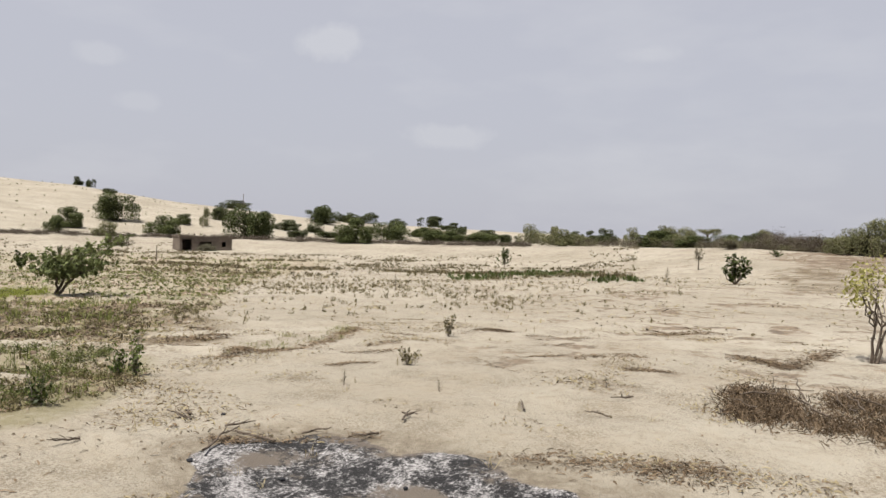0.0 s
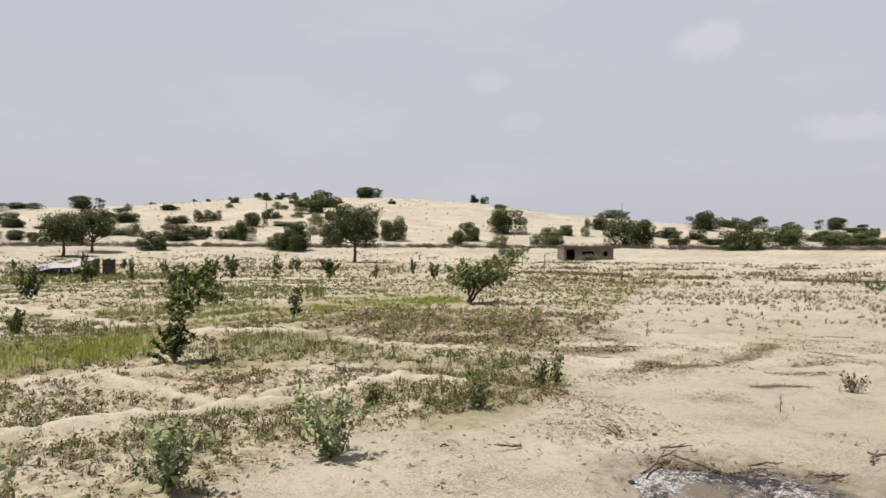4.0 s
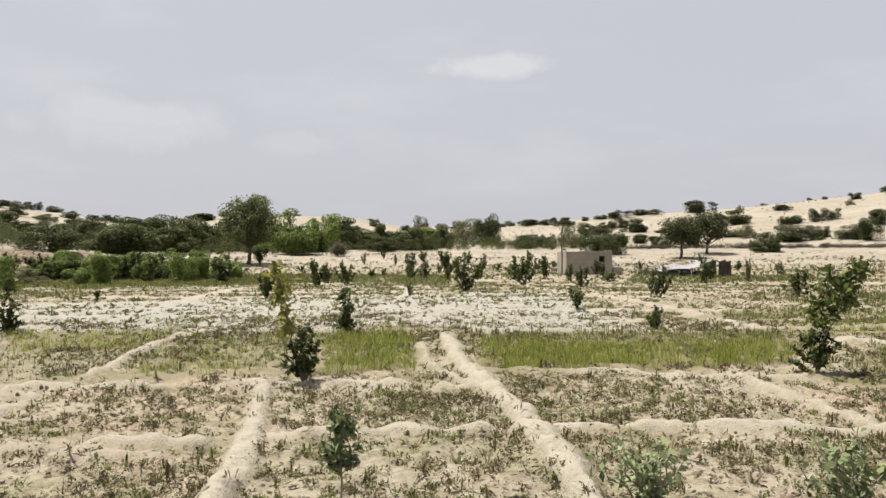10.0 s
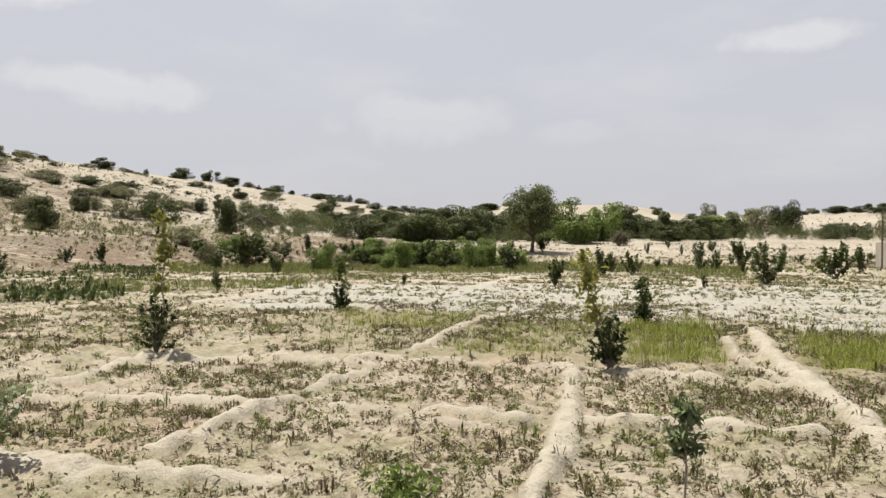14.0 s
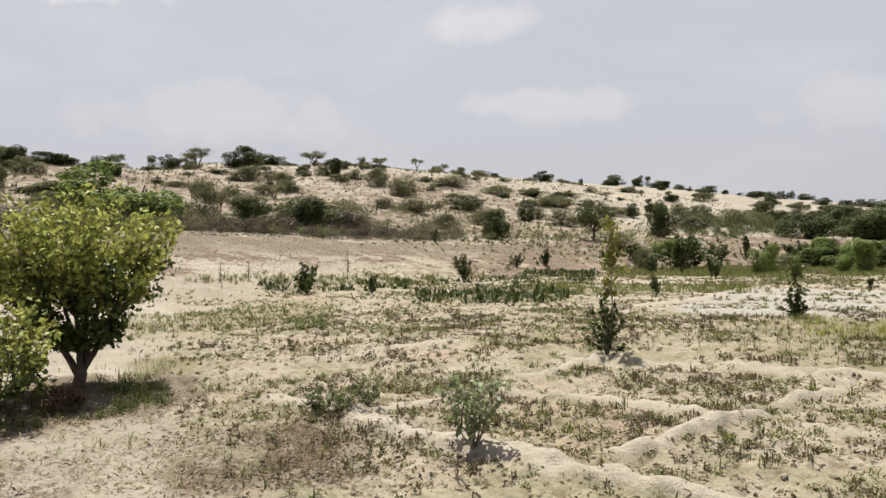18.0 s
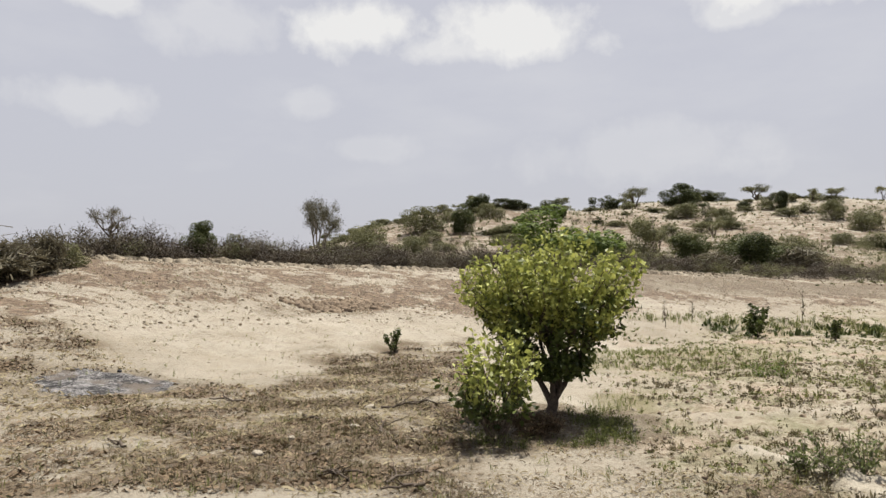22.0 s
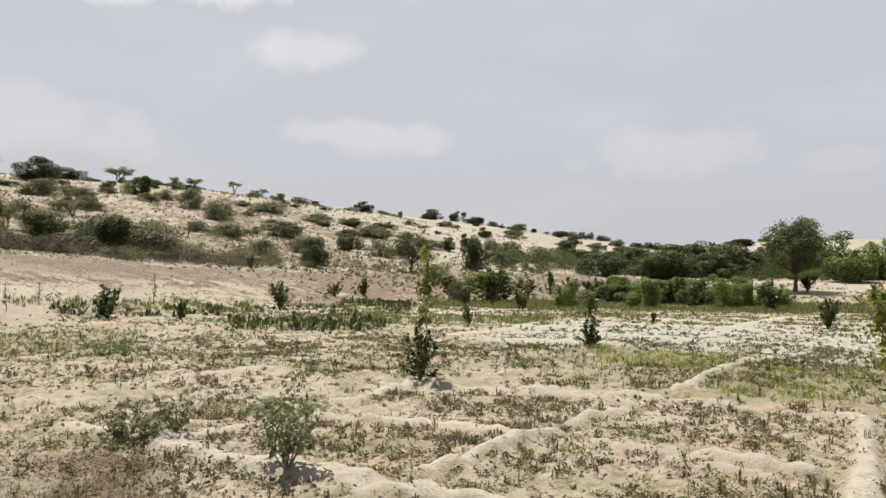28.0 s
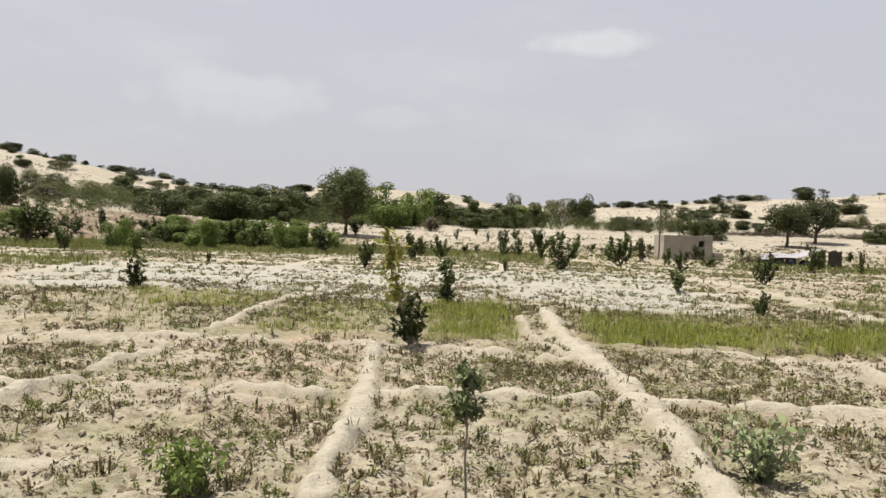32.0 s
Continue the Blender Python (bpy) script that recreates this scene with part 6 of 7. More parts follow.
def make_open_tree(rng, height, width, leaf):
    """A small tree of two slanting stems from one foot, with low spreading limbs and an open crown of broad leaves."""
    root = new("young_tree")
    chunks, shoots = [], []
    for k, (sx, sy) in enumerate([(0.1, 0.05), (0.22, -0.03), (0.02, -0.08)]):
        fork = np.array((sx * width, sy * width, height * (0.26 + 0.05 * k)))
        (v, f), _ = limb(rng, (0.04 * k, 0.02 * k, -0.06), fork, 0.05 - 0.008 * k, 0.028, 0.06, 6, 8)
        chunks.append((v, f))
        for q in range(8):
            a = q * 0.785 + rng.uniform(-0.35, 0.35) + k
            reach = width * rng.uniform(0.26, 0.46) * (1.0 + 0.28 * math.cos(a))
            tip = fork * (0.8, 0.8, 1.0) + (reach * math.cos(a) + 0.06 * width, reach * math.sin(a), height * (rng.uniform(0.02, 0.58) + 0.08 * math.cos(a)))
            (v, f), pts = limb(rng, fork, tip, 0.016, 0.005, 0.14, 6, 5)
            chunks.append((v, f))
            for p in pts[2:]:
                for _ in range(3):
                    end = np.array(p) + rng.normal(0, 1, 3) * (0.13, 0.13, 0.09) * (width / 2.4) + (0, 0, 0.04)
                    shoots.append((np.array(p), end))
    part("trunk", mesh_from("trunk", *joined(chunks)), BARK, root)
    at, out = leafy_shoots(rng, shoots, 6, 0.02, 0.03)
    keep = at[:, 2] > 0.18 * height
    v, f = leaf_quads(rng, at[keep], out[keep], 0.125, 0.55)
    part("crown", mesh_from("crown", v, f), leaf, root)
    return root


tagged(at_ground(make_open_tree(np.random.default_rng(8), 1.5, 2.15, LEAF_TREE), *(13.2, 16.1), -39), "small spreading tree with olive leaves on a grassy plot", "tree")
tagged(at_ground(make_leaning_tree(np.random.default_rng(9), 1.5, 1.25, LEAF_PALE, 620, 0.062, "yellow_tree", 0.12, 3), *(12.11, -1.50), -97), "small tree with pale yellow leaves and thin stems", "tree")


def make_field_tree(rng, name, height, width, leaf, n, size, trunk=0.3, thick=0.16, wide_low=0.0):
    """A full-grown tree: bare trunk, limbs, and a rounded crown of leaf clumps."""
    root = new(name)
    chunks, blobs = [], []
    (v, f), _ = limb(rng, (0, 0, -0.15), (0.1, 0, trunk * height), thick * 1.25, thick, 0.06, 6, 9)
    chunks.append((v, f))
    (v, f) = tube([(0, 0, -0.1), (0, 0, 0.12), (0.01, 0, 0.4)], [thick * 2.2, thick * 1.6, thick * 1.2], 9)
    chunks.append((v, f))
    for k in range(20):
        a = k * 2.4 + rng.uniform(-0.3, 0.3)
        level = 0.36 + 0.54 * (k / 20)
        reach = width * 0.5 * math.sqrt(max(0.08, 1 - ((level - 0.52) / 0.5) ** 2)) * rng.uniform(0.5, 0.85)
        tip = (reach * math.cos(a), reach * math.sin(a), level * height)
        (v, f), _ = limb(rng, (0.1, 0, trunk * height * rng.uniform(0.85, 1.15)), tip, thick * 0.5, thick * 0.14, 0.12, 5, 6)
        chunks.append((v, f))
        blobs.append((*tip, width * 0.19, width * 0.19, height * 0.12))
    blobs.append((0, 0, 0.64 * height, width * 0.28, width * 0.28, height * 0.24))
    part("trunk", mesh_from("trunk", *joined(chunks)), BARK, root)
    v, f = crown(rng, blobs, n, size, 16, 0.25, 0.55, 0.2 * height)
    part("crown", mesh_from("crown", v, f), leaf, root)
    return root


tagged(at_ground(make_field_tree(np.random.default_rng(21), "acacia_tree", 7.5, 7.0, LEAF_DUNE, 12000, 0.24, 0.3), *(46.74, 80.84)), "broad dark green acacia standing alone on pale sand", "tree")
tagged(at_ground(make_field_tree(np.random.default_rng(22), "large_tree", 8.9, 7.3, LEAF_TREE, 14000, 0.25, 0.22, 0.2), *(-36.64, 89.08)), "tall dense grey-green tree at the end of the field", "tree")
tagged(at_ground(make_field_tree(np.random.default_rng(23), "acacia_tree", 6.1, 5.5, LEAF_DUNE, 7500, 0.26, 0.34), *(18.96, 109.74)), "one of two dark acacias behind the mud house", "tree", "acacia pair")
tagged(at_ground(make_field_tree(np.random.default_rng(24), "acacia_tree", 6.5, 6.0, LEAF_DUNE, 7500, 0.26, 0.22), *(23.75, 116.14)), "one of two dark acacias behind the mud house", "tree", "acacia pair")
tagged(at_ground(make_field_tree(np.random.default_rng(25), "thin_tree", 2.0, 0.9, LEAF_SCRUB, 420, 0.09, 0.4, 0.03), *(59.05, 5.75)), "thin nearly bare little tree on open sand", "tree")

tagged(at_ground(make_field_tree(np.random.default_rng(26), "small_tree", 3.7, 3.8, LEAF_DARK, 8000, 0.13, 0.22, 0.09), *(-55.5, 46.5)), "small dark green tree at the foot of the slope", "tree")

put("farb", -6.2, 299.3, 1.81, 9.07)
put("farb", -0.4, 289.9, 1.76, 4.83)
put("farb", 6.5, 279.9, 2.54, 6.36)
put("farb", 15.0, 295.6, 1.35, 3.14)
put("farb", 27.7, 292.3, 2.22, 7.78)
put("farb", 36.4, 298.0, 1.36, 6.82)
put("farb", 54.8, 278.6, 3.44, 9.68)
put("farb", 21.2, 230.9, 2.46, 6.14)
put("farb", 16.6, 227.9, 1.73, 3.46)
put("farb", 24.2, 210.6, 2.89, 6.42)
put("greyb", 4.7, 138.1, 3.66, 4.70)
put("darkb", 7.5, 120.8, 2.47, 3.84)
put("darkb", 10.1, 116.0, 2.82, 3.52)
put("farb", -0.3, 140.3, 2.12, 3.72)
put("farb", -3.8, 137.0, 2.07, 3.32)
put("farb", 18.2, 158.0, 1.44, 4.21)
put("farb", 19.0, 131.0, 1.60, 2.60)
put("farb", 50.4, 212.3, 2.97, 8.26)
put("greyb", 40.9, 161.8, 2.52, 3.16)
put("darkb", 32.6, 117.8, 2.40, 4.44)
put("farb", 45.6, 146.4, 2.32, 7.54)
put("farb", 71.0, 204.5, 2.62, 6.23)
put("farb", 55.2, 144.7, 2.11, 4.68)
put("darkb", 55.7, 139.3, 3.40, 3.63)
put("farb", 70.8, 170.4, 2.79, 4.47)
put("farb", 113.5, 265.0, 2.40, 3.50)
put("farb", 119.0, 264.6, 1.32, 2.64)
put("farb", 125.3, 264.8, 2.22, 2.89)
put("farb", 100.3, 201.7, 4.09, 7.67)
put("farb", 117.2, 224.3, 4.79, 8.62)
put("darkb", 51.5, 112.8, 2.25, 4.22)
put("darkb", 52.3, 109.7, 4.04, 5.05)
put("farb", 93.5, 174.5, 2.10, 3.60)
put("farb", 64.8, 120.7, 3.52, 3.31)
put("thornf", 154.7, 256.5, 3.41, 9.54)
put("farb", 146.6, 228.4, 1.65, 2.47)
put("darkb", 80.8, 124.7, 4.04, 4.72)
put("darkb", 85.9, 111.0, 2.12, 2.76)
put("darkb", 95.9, 120.1, 3.25, 5.34)
put("darkb", 118.0, 133.7, 4.85, 8.90)
put("greyb", 84.7, 97.8, 2.15, 3.32)
put("farb", 198.1, 244.7, 2.86, 3.34)
put("farb", 200.6, 240.8, 2.85, 3.09)
put("farb", 171.9, 198.0, 1.19, 3.97)
put("thornf", 236.2, 201.9, 2.59, 10.58)
put("darkb", 102.7, 103.9, 2.87, 5.30)
put("darkb", 128.1, 123.6, 2.02, 4.04)
put("greyb", 131.0, 120.2, 3.76, 2.15)
put("farb", 149.7, 131.3, 2.71, 5.72)
put("darkb", 106.8, 87.6, 4.80, 7.83)
put("farb", 151.2, 113.2, 2.00, 7.14)
put("farb", 124.2, 90.3, 1.86, 3.71)
put("farb", 159.1, 110.2, 2.05, 4.39)
put("darkb", 197.5, 133.1, 4.68, 9.00)
put("thornf", 264.3, 166.4, 2.13, 7.09)
put("darkb", 107.6, 66.2, 3.63, 5.93)
put("darkb", 136.0, 74.9, 3.05, 8.46)
put("farb", 247.1, 149.3, 3.28, 10.93)
put("farb", 262.8, 168.4, 2.36, 4.73)
put("farb", 290.8, 141.6, 3.92, 8.81)
put("farb", 286.2, 154.8, 2.22, 6.16)
put("farb", 224.9, 101.0, 1.68, 7.46)
put("farb", 147.5, 66.3, 2.20, 5.14)
put("farb", 197.7, 85.1, 2.12, 2.12)
put("farb", 146.5, 60.8, 1.32, 2.16)
put("farb", 138.5, 49.7, 1.34, 3.34)
put("greyb", 134.2, 43.4, 3.20, 4.48)
put("greyb", 174.2, 50.9, 3.02, 2.74)
put("farb", 172.2, 45.2, 1.88, 4.04)
put("farb", 142.5, 34.4, 2.21, 2.88)
put("farb", 166.7, 36.2, 2.84, 3.35)
put("greyb", 185.7, 34.7, 3.14, 3.71)
put("greyb", 243.3, 35.4, 4.09, 6.69)
put("greyb", 243.2, 30.6, 3.71, 7.04)
put("thorn", 287.8, 26.6, 4.4, 8.5)
put("scrub", 85.3, 5.5, 1.03, 1.93)
put("greyb", 235.5, 7.4, 3.92, 6.41)
put("scrub", 161.4, -1.0, 2.44, 5.12)
put("scrub", 102.9, -3.6, 1.71, 4.27)
put("greyb", 77.2, -5.1, 2.10, 3.20)
put("greyb", 76.0, -7.3, 2.87, 3.16)
put("fieldb", 78.4, 28.3, 1.51, 1.51)
put("fieldb", 38.9, 1.9, 1.17, 1.52)
put("fieldb", 69.3, 0.6, 0.57, 0.83)
put("leafy", -39.4, 112.4, 5.95, 7.03)
put("leafy", -37.1, 121.7, 5.58, 5.58)
put("darkb", -37.7, 141.5, 5.09, 8.19)
put("darkb", -33.5, 147.0, 4.10, 5.01)
put("scrub", -30.8, 108.0, 2.12, 2.89)
put("darkb", -56.0, 118.8, 4.57, 6.55)
put("darkb", -57.9, 110.9, 4.54, 7.95)
put("darkb", -61.2, 103.5, 4.09, 6.73)
put("darkb", -60.7, 96.6, 3.11, 4.66)
put("darkb", -65.2, 116.9, 3.85, 4.05)
put("greyb", -28.4, 171.2, 5.51, 5.51)
put("darkb", -21.3, 149.5, 3.65, 4.57)
put("greyb", -18.3, 172.5, 4.72, 8.13)
put("darkb", -12.9, 165.2, 5.76, 5.26)
put("scrub", -33.5, 169.6, 2.62, 5.23)
put("fieldb", -35.4, 89.6, 1.60, 2.18)
put("farb", -153.0, 241.9, 1.52, 9.11)
put("farb", -136.4, 245.0, 2.12, 6.37)
put("farb", -126.5, 258.9, 1.96, 9.60)
put("farb", -147.5, 243.2, 1.29, 6.46)
put("fieldb", -10.5, 33.9, 1.02, 1.18)
put("fieldb", -8.8, 23.4, 0.72, 0.75)
put("fieldb", -10.0, 37.3, 1.05, 0.87)
put("fieldb", -17.2, 38.6, 0.96, 1.44)
put("fieldb", -2.9, 28.5, 0.99, 1.29)
put("fieldb", -14.1, 78.3, 1.56, 1.56)
put("fieldb", -16.6, 100.7, 1.23, 1.70)
put("fieldb", -8.9, 67.8, 1.86, 2.37)
put("fieldb", -9.8, 94.8, 1.30, 2.16)
put("fieldb", -6.6, 80.5, 1.34, 1.22)
put("fieldb", -0.9, 34.3, 1.29, 1.29)
put("fieldb", 0.0, 49.5, 1.34, 0.82)
put("fieldb", 1.6, 32.2, 0.68, 0.87)
put("fieldb", -4.2, 24.0, 0.33, 0.29)
put("fieldb", 3.7, 24.6, 0.86, 0.67)
put("fieldb", 0.9, 18.6, 0.42, 0.50)
put("fieldb", 8.1, 25.4, 0.72, 0.84)
put("fieldb", 8.7, 42.4, 1.11, 0.98)
put("fieldb", 2.1, 14.0, 0.42, 0.32)
put("slim", 18.3, 40.3, 1.53, 0.60)
put("fieldb", 26.4, 49.1, 1.18, 1.68)
put("slim", 7.3, 19.2, 0.95, 0.95)
put("slim", 7.2, 14.4, 0.69, 0.60)
put("fieldb", -23.2, 94.2, 1.17, 1.03)
put("fieldb", -22.8, 103.9, 1.13, 1.13)
put("fieldb", -39.1, 88.2, 1.17, 1.02)
put("fieldb", 18.6, 76.1, 0.83, 0.83)
put("fieldb", 20.3, 69.3, 0.87, 0.76)
put("fieldb", 25.8, 67.2, 0.76, 0.65)
put("leafy", -44.4, 63.6, 1.88, 3.29)
put("leafy", -43.0, 66.2, 1.91, 2.75)
put("leafy", -33.5, 54.6, 1.74, 2.32)
put("leafy", -35.8, 62.4, 1.85, 2.39)
put("leafy", -36.2, 67.7, 2.09, 2.79)
put("leafy", -22.9, 45.5, 1.77, 1.62)
put("leafy", -35.1, 72.8, 2.08, 2.08)
put("fieldb", -35.6, 37.3, 1.87, 3.12)
put("fieldb", -24.1, 26.9, 0.82, 0.93)
put("fieldb", -44.5, 54.1, 1.80, 1.27)
put("fieldb", -44.9, 51.5, 1.03, 2.07)
put("fieldb", -27.3, 41.0, 0.75, 1.04)
put("fieldb", -13.8, 22.0, 0.31, 0.27)
put("fieldb", -29.8, 29.0, 0.82, 0.75)
put("fieldb", -17.8, 17.2, 0.49, 0.30)
put("fieldb", -44.4, 41.5, 1.10, 2.02)
put("fieldb", -39.3, 28.9, 0.96, 0.89)
put("fieldb", -16.7, 37.2, 1.11, 1.42)
put("fieldb", -46.2, 49.6, 1.23, 2.36)
put("fieldb", -47.3, 60.9, 1.28, 1.75)
put("fieldb", -46.8, 63.1, 1.07, 2.02)
put("darkb", -112.1, -2.4, 2.21, 3.75)
put("farb", -118.9, 1.9, 1.17, 5.96)
put("farb", -116.3, 8.2, 1.68, 4.25)
put("leafy", -50.3, 4.5, 3.4, 6.4)
put("farb", -141.9, 20.7, 1.96, 5.01)
put("thorn", -138.7, 26.0, 3.00, 5.36)
put("darkb", -140.8, 34.6, 3.31, 6.17)
put("farb", -162.1, 45.4, 1.54, 6.40)
put("thorn", -144.7, 49.7, 2.33, 5.35)
put("farb", -124.0, 46.1, 2.81, 2.61)
put("thorn", -131.8, 54.7, 1.95, 2.17)
put("thorn", -132.4, 58.7, 1.87, 3.30)
put("thorn", -168.2, 84.9, 2.58, 3.15)
put("greyb", -103.3, 49.8, 2.78, 4.52)
put("thorn", -168.6, 92.7, 1.76, 3.22)
put("greyb", -53.9, 10.0, 2.72, 2.89)
put("slimdry", -53.5, 11.1, 2.80, 0.82)
put("darkb", -62.2, 16.2, 1.74, 3.20)
put("darkb", -55.9, 18.8, 2.04, 3.73)
put("greyb", -59.1, 23.4, 1.44, 2.87)
put("greyb", -113.1, 49.7, 2.62, 3.37)
put("farb", -85.3, 50.6, 1.80, 3.75)
put("farb", -154.6, 113.6, 2.18, 4.37)
put("farb", -173.2, 153.5, 2.81, 5.62)
put("farb", -175.9, 167.4, 2.76, 5.16)
put("farb", -170.4, 138.9, 1.50, 1.17)
put("farb", -173.0, 171.7, 1.66, 5.91)
put("farb", -175.4, 183.2, 1.54, 2.88)
put("farb", -165.8, 177.7, 1.29, 1.47)
put("farb", -164.9, 183.8, 1.50, 5.99)
put("farb", -188.8, 253.4, 2.63, 5.27)
put("farb", -195.4, 274.5, 2.04, 5.61)
put("farb", -162.4, 201.5, 1.37, 7.84)
put("darkb", -56.1, 36.0, 2.31, 2.51)
put("fieldb", -48.9, 26.0, 0.83, 0.83)
put("darkb", -78.6, 54.9, 1.74, 2.03)
put("farb", -85.8, 79.1, 1.76, 2.47)
put("farb", -109.0, 105.7, 2.30, 2.53)
put("darkb", -58.2, 57.9, 3.22, 2.73)
put("darkb", -87.7, 112.1, 3.44, 5.59)
put("darkb", -54.9, 77.6, 2.44, 6.03)
put("farb", -116.2, 173.8, 2.06, 6.96)
put("darkb", -58.7, 95.0, 2.70, 6.24)
put("greyb", -73.3, 57.0, 1.68, 4.20)
put("greyb", -73.8, 86.5, 1.89, 6.01)
put("scrub", -66.4, 71.7, 1.48, 4.43)
put("greyb", -68.3, 42.5, 1.58, 2.43)
put("greyb", -108.0, 32.6, 2.22, 2.91)
put("farb", -123.7, 32.7, 1.55, 3.88)
put("greyb", -109.9, 61.9, 1.34, 5.73)
put("greyb", -102.1, 65.9, 1.10, 4.05)
put("farb", -109.3, 77.8, 1.02, 3.66)
put("farb", -112.9, 86.7, 0.97, 2.80)
put("fieldb", -28.7, 16.6, 0.95, 1.05)
put("fieldb", -39.1, 26.5, 0.78, 0.92)
put("fieldb", -40.3, 29.6, 0.68, 0.60)
put("fieldb", -43.1, 40.1, 1.15, 1.60)
put("fieldb", -28.8, 27.8, 0.72, 0.78)
put("fieldb", -23.1, 26.0, 0.73, 0.63)
put("fieldb", -16.5, 16.0, 0.45, 0.28)
put("fieldb", -42.9, 37.1, 0.85, 1.11)
put("fieldb", -47.4, 48.3, 1.02, 1.53)
put("fieldb", -26.4, 8.7, 1.00, 1.08)
put("slimdry", -27.5, 5.9, 0.93, 0.34)
put("slimdry", -29.7, 7.4, 0.64, 0.37)
put("slimdry", -31.4, 12.2, 1.32, 0.35)
put("fieldb", -24.9, 10.6, 0.57, 0.49)
put("fieldb", -19.2, -2.7, 0.46, 0.66)
put("bare", -57.4, -13.6, 4.53, 3.29)
put("dead", -27.8, -14.7, 1.93, 1.46)
put("darkb", -31.2, -12.6, 1.38, 1.36)
put("greyb", -32.6, -11.6, 1.04, 1.04)
put("scrub", -21.1, -13.7, 0.82, 1.68)
put("scrub", -21.7, -13.4, 1.14, 1.14)
put("scrub", -19.5, -13.6, 1.03, 2.12)
put("darkb", -82.2, -3.3, 2.49, 2.49)
put("greyb", -84.3, -8.2, 2.56, 4.49)
put("greyb", -53.6, -9.0, 2.45, 3.27)
put("greyb", -67.3, 16.7, 1.36, 3.14)
put("darkb", -52.8, 17.5, 2.10, 3.35)
put("scrub", -49.3, 13.9, 1.31, 3.47)
put("scrub", -54.9, 20.9, 1.59, 3.99)
put("greyb", -105.2, -0.6, 1.75, 3.99)
put("greyb", -119.1, 29.9, 1.86, 4.29)
put("greyb", -103.1, 31.7, 1.47, 3.27)
put("greyb", -23.1, -13.8, 0.68, 1.21)
put("slimdry", -23.0, -14.8, 1.12, 0.33)
put("slimdry", -24.2, -14.9, 1.06, 0.30)
put("scrub", -21.6, -14.5, 0.78, 1.16)

# more shrubs in the far part of the field
grove = np.random.default_rng(91)
for k in range(14):
    b = grove.uniform(20, 50)
    r = grove.uniform(38, 80 - 0.7 * max(0, b - 30))
    put(("fieldb", "leafy", "fieldb", "greyb")[k % 4], -math.sin(radians(b)) * r, math.cos(radians(b)) * r, grove.uniform(0.8, 1.7), grove.uniform(0.9, 2.4))
for k in range(40):
    b, r = grove.uniform(-40, 20), grove.uniform(40, 95)
    put("fieldb", -math.sin(radians(b)) * r, math.cos(radians(b)) * r, grove.uniform(0.5, 1.1), grove.uniform(0.5, 1.2))

# the belt of big bushes behind the field
for k in range(40):
    b = 9 + 25 * (k + grove.uniform(0, 1)) / 40
    r = np.interp(b, LAND[:, 0], LAND[:, 2]) * grove.uniform(1.0, 1.35)
    put("darkb" if k % 4 else "leafy", -math.sin(radians(b)) * r, math.cos(radians(b)) * r, grove.uniform(1.5, 3.6), grove.uniform(4.0, 8.0))

# the block of tall leafy crop bushes
for k in range(46):
    t, back = grove.uniform(0, 1), grove.uniform(0, 10)
    put(("leafy", "leafy", "fieldb")[k % 3], -38.5 + 15.0 * t - 0.4 * back, 51.5 + 2.8 * t + back, grove.uniform(0.9, 1.8), grove.uniform(1.3, 2.7))

# more bushes of the scrubby hillside and the dunes, set out by chance
hill = np.random.default_rng(90)
for k in range(150):
    b, u = hill.uniform(46, 103), hill.uniform(0.02, 0.95) ** 0.8
    row, top = np.interp(b, LAND[:, 0], LAND[:, 2]), np.interp(b, LAND[:, 0], LAND[:, 4])
    r = row * 1.1 + (top - row * 1.1) * u
    pick = hill.uniform()
    if pick < 0.06:
        put("thorn", -math.sin(radians(b)) * r, math.cos(radians(b)) * r, hill.uniform(1.2, 2.2), hill.uniform(1.8, 3.2))
    else:
        put("greyb" if pick < 0.9 else "farb", -math.sin(radians(b)) * r, math.cos(radians(b)) * r, hill.uniform(0.45, 1.3), hill.uniform(1.2, 3.8))
for k in range(120):
    b, u = hill.uniform(-30, 46), hill.uniform(0.08, 0.97)
    row, top = np.interp(b, LAND[:, 0], LAND[:, 2]), np.interp(b, LAND[:, 0], LAND[:, 4])
    r = row + (top - row) * u
    put("farb" if k % 3 else "greyb", -math.sin(radians(b)) * r, math.cos(radians(b)) * r, hill.uniform(0.8, 2.2), hill.uniform(1.6, 5.2))

for k in range(34):
    b = hill.uniform(-100, -52)
    r = np.interp(b, LAND[:, 0], LAND[:, 2]) * hill.uniform(1.0, 1.5)
    put(("darkb", "farb", "greyb")[k % 3], -math.sin(radians(b)) * r, math.cos(radians(b)) * r, hill.uniform(0.8, 2.0), hill.uniform(2.6, 6.5))

